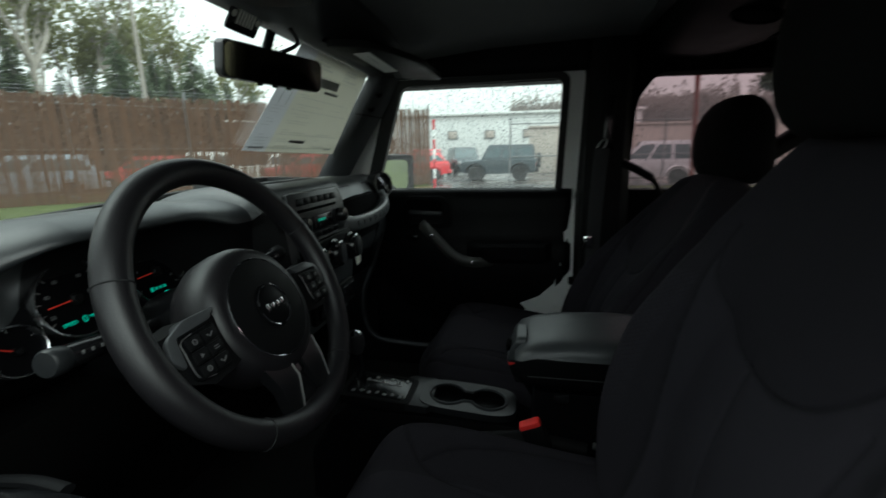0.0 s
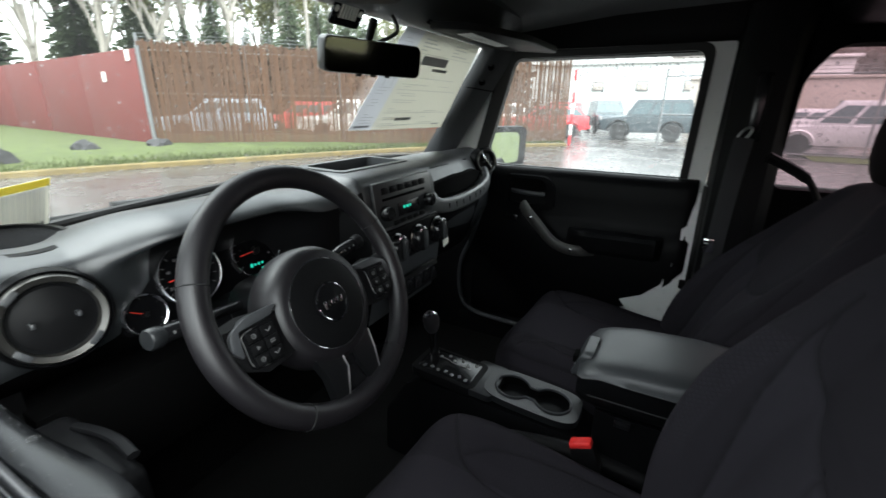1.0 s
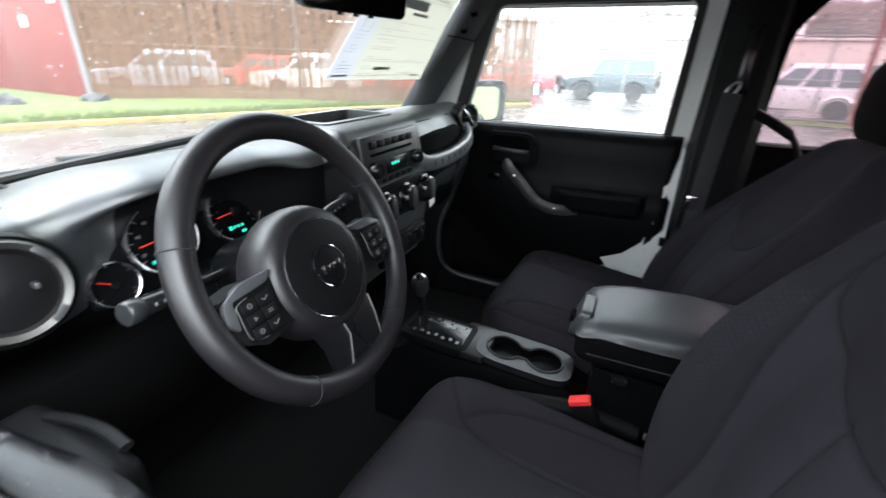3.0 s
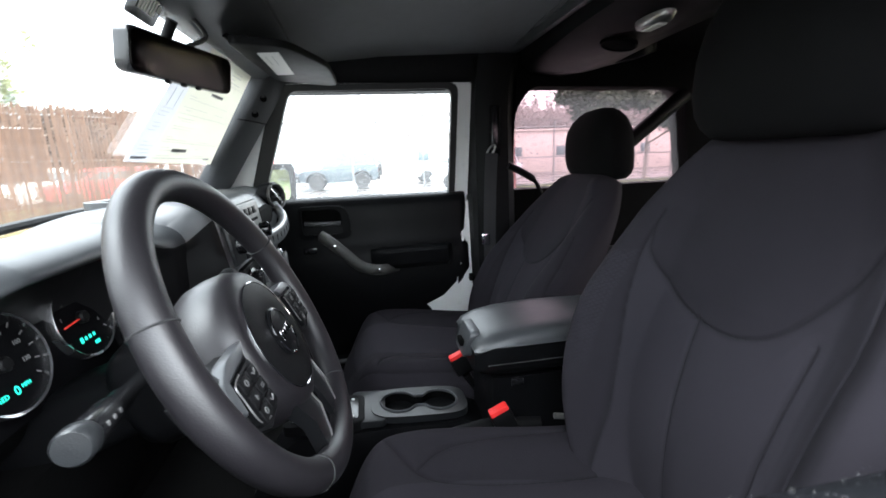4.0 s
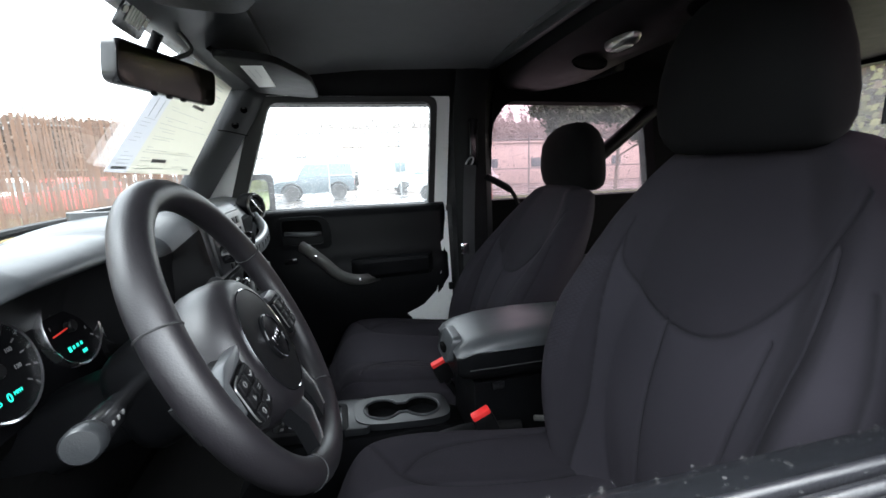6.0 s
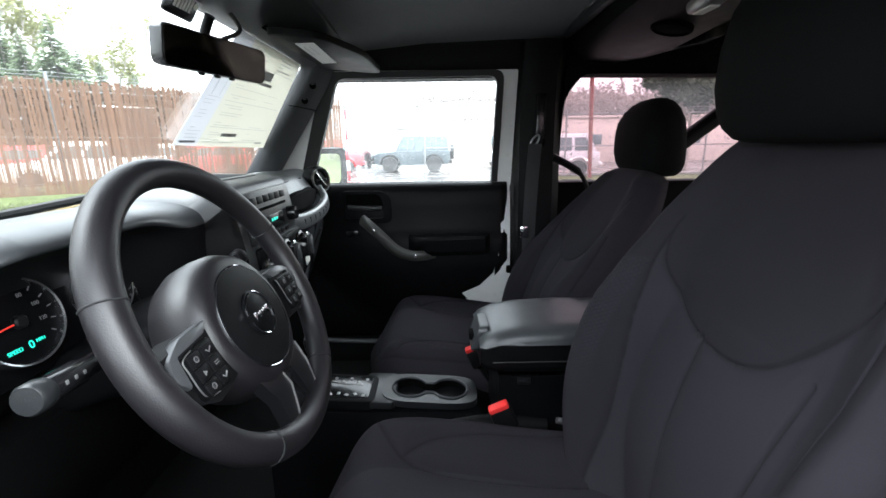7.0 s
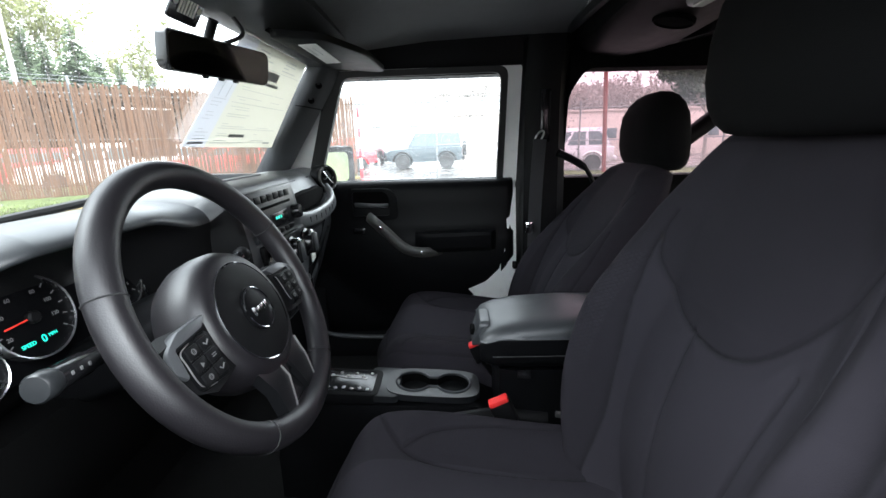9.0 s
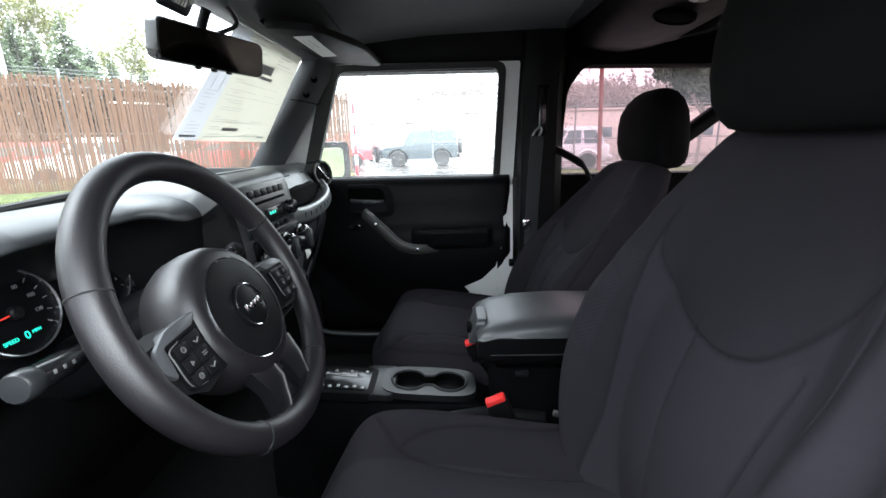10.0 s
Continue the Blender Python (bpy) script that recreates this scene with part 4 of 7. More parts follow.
    path = spline([(0.150, 0.662, 1.262), (0.158, 0.640, 1.226), (0.185, 0.626, 1.203), (0.28, 0.617, 1.198), (0.40, 0.620, 1.202), (0.50, 0.634, 1.210), (0.56, 0.652, 1.222), (0.588, 0.672, 1.245)], 40)
    loops = []
    for i, p in enumerate(path):
        t = (path[min(i + 1, 39)] - path[max(i - 1, 0)]).normalized()
        nor = t.cross(Vector((0, -1, 0.12))).normalized()
        out = nor.cross(t).normalized()
        loops.append([p + nor * sup(math.cos(q), 0.55) * 0.0200 + out * sup(math.sin(q), 0.55) * 0.0125 for q in [2 * math.pi * k / 20 for k in range(20)]])
    loft(bm, loops)
    grab = part("grab_handle", bm, M["satin"], th, "grey grab handle over the glove box")
    bm = B()
    mid = path[12:34]
    loft(bm, [[p + Vector((0, -0.0118 + 0.02 * max(0, p.x - 0.42), z)) + Vector((0, q, 0)) for z, q in ((-0.009, 0.0), (0.009, 0.001), (0.009, 0.004), (-0.009, 0.004))] for p in mid])
    grip = part("insert", bm, M["dark"], grab, "black ribbed grip insert")
    for p in mid[1::2]:
        bm = B()
        box(bm, p + Vector((0, -0.0122 + 0.02 * max(0, p.x - 0.42), 0)), (0.0035, 0.003, 0.015), 0.001)
        part("rib", bm, M["trim"], grip)
    bm = B()
    tube(bm, [(0.20, 0.697, 1.288), (0.36, 0.698, 1.2885), (0.52, 0.712, 1.287)], 0.0022, 6)
    part("joint", bm, M["void"], th)
    bm = B()
    slab(bm, rounded([(0.16, 0.98), (0.58, 0.98), (0.58, 1.17), (0.16, 1.17)], 0.03), lambda a, b, d: Vector((a, 0.695 + d + max(0, 1.10 - b) * 0.45, b)), 0.01, -0.012, 0.006)
    part("glove_box_lid", bm, M["trim"], th, "black glove box lid")
    # knee panel under the wheel, near-black for the shade put into its colour
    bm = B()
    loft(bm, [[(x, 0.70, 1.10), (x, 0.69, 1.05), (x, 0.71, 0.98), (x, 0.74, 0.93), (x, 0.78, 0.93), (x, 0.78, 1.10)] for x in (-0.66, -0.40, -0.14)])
    part("knee_panel", bm, M["void"], th, "black knee panel under the steering column with shade in its colour")


def put_text(word, m, size, material, parent):
    cu = bpy.data.curves.new("text", "FONT")
    cu.body, cu.size, cu.align_x, cu.align_y, cu.extrude = word, size, "CENTER", "CENTER", 0.0003
    tmp = bpy.data.objects.new("text", cu)
    scene.collection.objects.link(tmp)
    me = bpy.data.meshes.new_from_object(tmp.evaluated_get(bpy.context.evaluated_depsgraph_get()))
    bpy.data.objects.remove(tmp)
    bpy.data.curves.remove(cu)
    me.transform(Matrix.Translation(-Vector(root_of(parent)["base"])) @ m)
    me.materials.clear()
    me.materials.append(material)
    ob = new("lettering", me)
    ob.parent = parent
    return ob


build_dash()


# ---- steering wheel ----
def build_wheel():
    th = thing("steering_wheel", (-0.388, 0.509, 1.207), "black leather steering wheel with round hub and buttons", "steering wheel", turn=(-25.7, 0, 0))
    R, r = 0.169, 0.0165
    bm = B()
    ring = []
    for i in range(96):
        a = 2 * math.pi * i / 96
        ring.append(Vector((R * math.cos(a), 0, R * math.sin(a))))
    tube(bm, ring, r, 18, closed=True, up=(0, 1, 0))
    rim = part("rim", bm, M["wheel_skin"], th, "stitched black leather rim", local=True)
    for deg in (158, 22, 236, 304):
        a = radians(deg)
        c = Vector((R * math.cos(a), 0, R * math.sin(a)))
        d = Vector((math.cos(a), 0, math.sin(a)))
        bm = B()
        tube(bm, [c + (r + 0.0002) * (math.cos(q) * d + math.sin(q) * Vector((0, 1, 0))) for q in [2 * math.pi * k / 20 for k in range(20)]], 0.0010, 5, closed=True)
        part("seam", bm, M["seam"], rim, local=True)
    # hub: a rounded drum, proud of the rim
    m = facing((0, 0.009, -0.022), (0, -1, 0))
    bm = B()
    lathe(bm, [(0.070, -0.052), (0.082, -0.048), (0.088, -0.034), (0.089, -0.016), (0.087, 0.002), (0.081, 0.014), (0.073, 0.019), (0.064, 0.0195)], m, 48)
    part("hub", bm, M["wheel_skin"], th, "round black hub cover", local=True)
    bm = B()
    lathe(bm, [(0.0645, 0.016), (0.0645, 0.0205), (0.060, 0.022), (0.035, 0.0235), (0, 0.024)], m, 48)
    pad = part("pad", bm, M["dark"], th, "round airbag cover", local=True)
    bm = B()
    tube(bm, [m @ Vector((0.0645 * math.cos(radians(a)), 0.0645 * math.sin(radians(a)), 0.0203)) for a in range(0, 360, 6)], 0.0010, 6, closed=True)
    part("ring", bm, M["chrome"], pad, "thin chrome ring", local=True)
    bm = B()
    lathe(bm, [(0.029, 0.022), (0.029, 0.0255), (0.026, 0.027), (0, 0.0275)], m, 36)
    badge = part("badge", bm, M["trim"], pad, "round dark badge with chrome arcs", local=True)
    bm = B()
    for a0, a1 in ((5, 85), (95, 175), (185, 265), (275, 355)):
        tube(bm, [m @ Vector((0.0268 * math.cos(radians(a)), 0.0268 * math.sin(radians(a)), 0.0270)) for a in range(a0, a1, 8)], 0.0013, 6)
    for i, (w, h) in enumerate(((0.006, 0.013), (0.008, 0.009), (0.008, 0.009), (0.008, 0.011))):
        box(bm, m @ Vector((-0.0145 + 0.0098 * i, -0.001, 0.0278)), (w * 0.8, 0.0012, h * 0.85), 0.0004)
    part("emblem", bm, M["chrome"], badge, local=True)
    # spokes
    for s in (-1, 1):
        bm = B()
        loft(bm, [[(s * x, y0, z1 - 0.006), (s * x, y0, z0), (s * x, y0 + 0.02, z0 + 0.006), (s * x, y0 + 0.022, z1 + 0.001)] for x, y0, z0, z1 in ((0.066, -0.002, -0.056, 0.006), (0.09, -0.005, -0.060, 0.008), (0.120, -0.006, -0.062, 0.012), (0.145, -0.003, -0.048, 0.008), (0.166, 0.002, -0.032, 0.010))])
        sp = part("spoke", bm, M["dark"], th, "black spoke with a button pad", local=True)
        bm = B()
        slab(bm, rounded([(s * 0.076, 0.010), (s * 0.122, 0.010), (s * 0.148, -0.002), (s * 0.152, -0.022), (s * 0.142, -0.034), (s * 0.139, -0.002), (s * 0.088, 0.000)], [0.003, 0.008, 0.008, 0.004, 0.002, 0.004, 0.002]), lambda a, b, d: Vector((a, d, b)), 0.004, -0.0085, 0.0025)
        part("accent", bm, M["accent"], sp, "satin grey strip along the spoke", local=True)
        bm = B()
        slab(bm, rounded([(s * 0.090, -0.004), (s * 0.137, -0.007), (s * 0.137, -0.051), (s * 0.094, -0.056)], 0.006), lambda a, b, d: Vector((a, d, b)), -0.003, -0.0105, 0.0015)
        pd = part("button_pad", bm, M["trim"], sp, local=True)
        bm = B()
        path = spline([(s * (0.120 if s < 0 else 0.088), -0.0098, -0.0055), (s * (0.1355 if s < 0 else 0.0905), -0.0098, -0.009), (s * (0.1372 if s < 0 else 0.0915), -0.0098, -0.02), (s * (0.1365 if s < 0 else 0.094), -0.0098, -0.046), (s * 0.118, -0.0098, -0.053)], 24)
        tube(bm, path, 0.0007, 5)
        part("edge", bm, M["silver"], pd, local=True)
        for i in range(3):
            for j in range(2):
                bm = B()
                c = Vector((s * (0.1035 + 0.0205 * j), -0.0112, -0.0145 - 0.0148 * i))
                box(bm, c, (0.018, 0.003, 0.0128), 0.002)
                bt = part("button", bm, M["dark"], pd, local=True)
                bm = B()
                k = (i * 2 + j + (s > 0)) % 4
                if k == 0:
                    tube(bm, [c + Vector((-0.004, -0.0017, 0.001)), c + Vector((-0.001, -0.0017, -0.002)), c + Vector((0.004, -0.0017, 0.0015))], 0.0009, 5)
                elif k == 1:
                    lathe(bm, [(0.0032, 0), (0.0032, 0.0005), (0.0022, 0.0005), (0.0022, 0)], facing(c + Vector((0, -0.0015, 0)), (0, -1, 0)), 14)
                elif k == 2:
                    for q in (-0.0012, 0.0012):
                        box(bm, c + Vector((0, -0.0017, q)), (0.0065, 0.0005, 0.0011), 0)
                else:
                    lathe(bm, [(0.0030, 0), (0.0030, 0.0005), (0, 0.0005)], facing(c + Vector((0, -0.0015, 0)), (0, -1, 0)), 3)
                part("symbol", bm, M["dial_mark"], bt, local=True)
    for s in (-1, 1):
        bm = B()
        loft(bm, [[(s * 0.010 + x0, y0, z), (s * 0.010 + x1, y0, z), (s * 0.010 + x1, y0 + 0.016, z), (s * 0.010 + x0, y0 + 0.016, z)] for z, y0, x0, x1 in ((-0.085, -0.004, min(0, s * 0.044), max(0, s * 0.044)), (-0.115, -0.008, min(0, s * 0.038), max(0, s * 0.038)), (-0.145, -0.004, min(s * 0.010, s * 0.036), max(s * 0.010, s * 0.036)), (-0.166, 0.002, min(s * 0.018, s * 0.036), max(s * 0.018, s * 0.036)))])
        ls = part("lower_spoke", bm, M["accent_dark"], th, "dark satin lower spoke", local=True)
        bm = B()
        e0, e1 = (0.044, 0.036) if s > 0 else (0.002, 0.012)
        tube(bm, [(s * (0.010 + e0), -0.005, -0.087), (s * (0.010 + (e0 * 0.86 if s > 0 else 0.002)), -0.009, -0.115), (s * (0.010 + e1), -0.005, -0.145), (s * (0.010 + e1 + 0.004 * (s < 0)), 0.001, -0.162)], 0.0012, 6)
        part("edge", bm, M["silver"], ls, "thin satin edge", local=True)
    bm = B()
    loft(bm, [[(-w, y0, z), (w, y0, z), (w, y0 + 0.014, z), (-w, y0 + 0.014, z)] for z, y0, w in ((-0.09, -0.0005, 0.016), (-0.114, -0.003, 0.016), (-0.120, 0.0025, 0.017), (-0.145, 0.003, 0.021), (-0.165, 0.006, 0.028))])
    part("lower_panel", bm, M["gloss"], th, "gloss black panel between the lower spokes", local=True)
    return th


build_wheel()


def build_column():
    th = thing("steering_column", (-0.388, 0.62, 1.17), "black steering column cover with two stalks", "steering column")
    a, b = Vector((-0.388, 0.545, 1.178)), Vector((-0.388, 0.76, 1.10))
    bm = B()
    d = (b - a).normalized()
    upv = Vector((1, 0, 0)).cross(d)
    loops = []
    for f, w, h in ((0, 0.055, 0.046), (0.05, 0.064, 0.056), (0.30, 0.066, 0.058), (0.36, 0.060, 0.052), (0.40, 0.045, 0.038), (1.0, 0.045, 0.038)):
        c = a.lerp(b, f)
        loops.append([c + Vector((math.copysign(abs(math.cos(q)) ** 0.6, math.cos(q)) * w, 0, 0)) + upv * (math.copysign(abs(math.sin(q)) ** 0.6, math.sin(q)) * h) for q in [2 * math.pi * i / 32 for i in range(32)]])
    loft(bm, loops)
    part("shroud", bm, M["trim"], th)
    for tip, rootp, end in (((-0.579, 0.578, 1.204), (-0.43, 0.60, 1.186), "console"), ((-0.200, 0.590, 1.216), (-0.345, 0.605, 1.186), "dark")):
        tip, rootp = Vector(tip), Vector(rootp)
        bm = B()
        pts = [rootp.lerp(tip, f) for f in (0, 0.45, 0.5, 0.62, 0.66, 0.97, 1.0)]
        tube(bm, pts, [0.007, 0.0075, 0.0095, 0.0095, 0.0115, 0.0115, 0.0105], 16)
        st = part("stalk", bm, M["gloss"], th, "black control stalk")
        bm = B()
        w = (tip - rootp).normalized()
        lathe(bm, [(0.0115, -0.014), (0.0130, -0.009), (0.0130, 0.001), (0.0112, 0.0035), (0, 0.0042)], facing(tip, w), 20)
        part("end_knob", bm, M[end], st, "round stalk end")
        bm = B()
        for i in range(3):
            c = rootp.lerp(tip, 0.70 + 0.07 * i)
            box(bm, c + Vector((0, -0.0112, 0.003)), (0.0028, 0.0012, 0.0036), 0.0003)
        part("symbol", bm, M["dial_mark"], st)
    bm = B()
    lathe(bm, [(0.017, 0), (0.017, 0.012), (0.013, 0.016), (0, 0.016)], facing((-0.335, 0.597, 1.087), (0.25, -0.95, 0.15)), 20)
    part("ignition_lock", bm, M["silver"], th, "metal ignition lock")


build_column()


# ---- seats ----
RECLINE, CUSH, WIDE, LINE, OUTER = 0.0, -0.03, 1.17, (-0.022, -0.075, -0.05), 0.80


def back_line(v):
    """Middle of the backrest's front in the seat's own metres: (y, z) at 0 (fold) to 1 (top)."""
    z = 0.27 + 0.552 * v
    y = LINE[0] + LINE[1] * v + LINE[2] * v * v + 0.04 * math.sin(math.pi * min(1, v * 1.6)) * 0.5
    return y - RECLINE * v, z


# half width of the backrest from the fold to the top
SIDE = np.polyfit((0, 0.1, 0.2, 0.3, 0.45, 0.58, 0.68, 0.78, 0.88, 1.0), (0.172, 0.206, 0.231, 0.245, 0.253, 0.253, 0.248, 0.234, 0.204, 0.145), 5)


def back_half(v):
    return float(np.polyval(SIDE, v)) * WIDE


def across(u, w):
    """Sideways place on a seat, whose outer half may be narrower."""
    return u * w * (OUTER if u < 0 else 1)


def back_front(u, v):
    """A point on the backrest's front; u from -1 to 1."""
    y, z = back_line(v)
    w = back_half(v)
    bol = (0.058 * (1 - smooth(0.5, 0.95, v)) + 0.014) * smooth(0.45, 0.80, abs(u))
    rim = 0.055 * max(0, (abs(u) - 0.80) / 0.20) ** 2
    return Vector((across(u, w), y + bol - rim, z))


def cush_half(v):
    return (0.236 + 0.008 * math.sin(math.pi * v)) * WIDE


def cush_taper(v):
    return 1 - 0.22 * max(0, (v - 0.62) / 0.38) ** 2.4


def cush_top(u, v):
    """A point on the cushion; v from 0 (rear) to 1 (front)."""
    k = max(0, (v - 0.70) / 0.30)
    y = -0.02 + 0.51 * v - 0.045 * k * k * u * u
    w = cush_half(v) * cush_taper(v)
    z = 0.305 + CUSH + 0.050 * smooth(0.0, 0.8, v) - 0.10 * max(0, (v - 0.78) / 0.22) ** 2
    z += 0.030 * smooth(0.45, 0.80, abs(u)) * (1 - 0.6 * v) - 0.05 * max(0, (abs(u) - 0.82) / 0.18) ** 2
    return Vector((across(u, w), y, z))


def grooved(us, vs, surf, seams, wide, long, out, depth=0.0042, width=0.0026, puff=0.0042):
    """A padded cover: grid of points on surf(u, v), pressed in along its seams and puffed between them."""
    U, V = np.meshgrid(us, vs)
    P = np.array([[surf(u, v) for u in us] for v in vs])
    pu, pv = U * wide, V * long
    near = np.full(U.shape, 9.0)
    for line in seams:
        pts = spline([Vector((u * wide, v * long, 0)) for u, v in line], 240)
        for p in pts:
            near = np.minimum(near, (pu - p.x) ** 2 + (pv - p.y) ** 2)
    near = np.sqrt(near)
    lift = puff * (1 - np.exp(-(near / 0.020) ** 2)) - depth * np.exp(-(near / width) ** 2)
    fade = np.clip((1.0 - np.abs(U)) / 0.05, 0, 1)
    P = P + (lift * fade)[..., None] * np.array(out)
    arc = np.zeros(U.shape)
    arc[:, 1:] = np.cumsum(np.linalg.norm(np.diff(P, axis=1), axis=2), axis=1)
    arc -= arc[:, [len(us) // 2]]
    return P, arc, pv, np.exp(-(near / 0.0018) ** 2)


def quilt_mask(us, vs, lo, hi, v0, v1, v2, v3):
    U, V = np.meshgrid(us, vs)
    f = lambda a, b, x: np.clip((x - a) / (b - a), 0, 1)
    A = np.abs(U)
    return (U > 0) * f(lo, lo + 0.015, A) * (1 - f(hi - 0.02, hi, A)) * f(v0, v1, V) * (1 - f(v2, v3, V + 0.10 * (A - 0.7)))


def cover_grid(bm, P, mask, arc, along, dark, inset):
    names = ("quilt", "across", "along", "stitch", "insert")
    for k in names:
        bm.verts.layers.float.new(k)
    q, a, b, c, e = [bm.verts.layers.float[k] for k in names]
    rows = []
    for j in range(P.shape[0]):
        row = []
        for i in range(P.shape[1]):
            v = bm.verts.new(P[j, i])
            v[q], v[a], v[b], v[c], v[e] = mask[j, i], arc[j, i], along[j, i], dark[j, i], inset[j, i]
            row.append(v)
        rows.append(row)
    for r0, r1 in zip(rows, rows[1:]):
        for i in range(len(r0) - 1):
            bm.faces.new((r0[i], r0[i + 1], r1[i + 1], r1[i]))
    return rows


def grid_faces(bm, rows):
    for r0, r1 in zip(rows, rows[1:]):
        for i in range(len(r0) - 1):
            bm.faces.new((r0[i], r0[i + 1], r1[i + 1], r1[i]))


def build_seat(name_at, label, head_x, head_y, head_w, head_z, head_h, square=0.0):
    th = thing("front_seat", name_at, label, "car seat", group="front seats")
    # backrest
    nu, nv = 280, 200
    us, vs = np.linspace(-1, 1, nu + 1), np.linspace(0, 1, nv + 1)
    yoke = [(-0.84, 0.93), (-0.70, 0.86), (-0.60, 0.81), (-0.48, 0.735), (-0.34, 0.655), (-0.18, 0.585), (0, 0.554), (0.18, 0.557), (0.36, 0.585), (0.52, 0.635), (0.62, 0.70), (0.68, 0.79)]
    seams = [yoke]
    for s in (-1, 1):
        seams += [[(s * u, v) for u, v in ((0.72, 0.0), (0.63, 0.12), (0.575, 0.25), (0.585, 0.44), (0.66, 0.69), (0.68, 0.82))],
                  [(s * u, v) for u, v in ((0.94, 0.0), (0.94, 0.25), (0.94, 0.45), (0.91, 0.62), (0.86, 0.76))],
                  [(s * (u if s > 0 else u + 0.20), v + (0 if s > 0 else 0.18 * u)) for u, v in ((0.19, 0.0), (0.17, 0.22), (0.18, 0.42), (0.20, 0.565))]]
    P, arc, along, dark = grooved(us, vs, back_front, seams, 0.24, 0.56, (0, 1, 0))
    U, V = np.meshgrid(us, vs)
    A = np.abs(U)
    low = np.interp(U, [u for u, v in yoke], [v for u, v in yoke])
    bm = B()
    front = cover_grid(bm, P, quilt_mask(us, vs, 0.66, 0.94, 0.26, 0.46, 0.69, 0.70), arc, along, dark, np.clip((np.interp(V, (0, 0.12, 0.25, 0.44, 0.69), (0.72, 0.63, 0.575, 0.585, 0.66)) - A) / 0.01, 0, 1) * np.clip((low - V) / 0.008, 0, 1))
    rear = []
    for j in range(nv + 1):
        v = j / nv
        y, z = back_line(v)
        w = back_half(v) * 0.97
        rear.append([bm.verts.new((across(u, w), y - 0.12 + 0.03 * v + 0.03 * abs(u) ** 3, z)) for u in us])
    grid_faces(bm, rear)
    for i0 in (0, nu):
        for j in range(nv):
            bm.faces.new((front[j][i0], front[j + 1][i0], rear[j + 1][i0], rear[j][i0]))
    caps = []
    for i in range(nu + 1):
        a, b = front[nv][i].co, rear[nv][i].co
        mid = [bm.verts.new(a.lerp(b, f) + Vector((0, 0, 0.030 * math.sin(math.pi * f) ** 0.6 * (1 - abs(us[i]) ** 4)))) for f in (0.12, 0.3, 0.5, 0.7, 0.88)]
        caps.append([front[nv][i]] + mid + [rear[nv][i]])
    grid_faces(bm, caps)
    for i0 in (0, nu):
        bm.faces.new(caps[i0])
    part("backrest", bm, M["cloth"], th, "black cloth backrest with seams and quilted side inserts", local=True, sharp=75)
    # cushion
    nv = 150
    vs = np.linspace(0, 1, nv + 1)
    seams = [[(u, 0.93) for u in (-0.8, -0.4, 0, 0.4, 0.8)]]
    for s in (-1, 1):
        seams += [[(s * u, v) for u, v in ((0.50, 0.0), (0.46, 0.25), (0.44, 0.5), (0.50, 0.66), (0.66, 0.74), (0.86, 0.80))],
                  [(s * u, v) for u, v in ((0.84, 0.0), (0.80, 0.15), (0.76, 0.40), (0.68, 0.60), (0.56, 0.70))],
                  [(s * u, v) for u, v in ((0.92, 0.0), (0.92, 0.4), (0.92, 0.78), (0.86, 0.93))]]
    P, arc, along, dark = grooved(us, vs, cush_top, seams, 0.24, 0.51, (0, 0, 1))
    V, A = np.meshgrid(us, vs)[1], np.abs(np.meshgrid(us, vs)[0])
    bm = B()
    top = cover_grid(bm, P, 0.22 * quilt_mask(us, vs, 0.52, 0.78, 0.15, 0.3, 0.56, 0.60), arc, along, dark, (A < 0.47) * (V < 0.93) * 1.0)
    low = [[bm.verts.new((across(u, cush_half(v) * cush_taper(v) * 0.95), -0.02 + 0.495 * v, 0.20)) for u in us] for v in vs]
    grid_faces(bm, low)
    for i0 in (0, nu):
        for j in range(nv):
            bm.faces.new((top[j][i0], top[j + 1][i0], low[j + 1][i0], low[j][i0]))
    for j0 in (0, nv):
        for i in range(nu):
            bm.faces.new((top[j0][i], top[j0][i + 1], low[j0][i + 1], low[j0][i]))
    part("cushion", bm, M["cloth"], th, "black cloth seat cushion", local=True, sharp=75)
    # base, rails, side shield
    bm = B()
    box(bm, (0, 0.19, 0.13), (0.40, 0.40, 0.14), 0.02)
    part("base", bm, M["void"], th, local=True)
    for s in (-1, 1):
        bm = B()
        box(bm, (s * 0.19, 0.17, 0.03), (0.035, 0.50, 0.04), 0.004)
        part("rail", bm, M["metal_grey"], th, "steel seat rail", local=True)
        bm = B()
        slab(bm, rounded([(-0.09, 0.14), (0.30, 0.16), (0.30, 0.235), (0.05, 0.25), (-0.02, 0.36), (-0.10, 0.34)], 0.03), lambda a, b, d: Vector((s * d, a, b)), 0.225, 0.249, 0.006)
        part("side_shield", bm, M["dark"], th, "black plastic side shield", local=True)
    bm = B()
    tube(bm, [(0.252, -0.02, 0.30), (0.258, 0.02, 0.31), (0.26, 0.05, 0.315)], 0.006, 8)
    part("recline_lever", bm, M["silver"], th, "small metal recline lever", local=True)
    # headrest
    y, z = back_line(1.0)
    z += head_z
    bm = B()
    loops = []
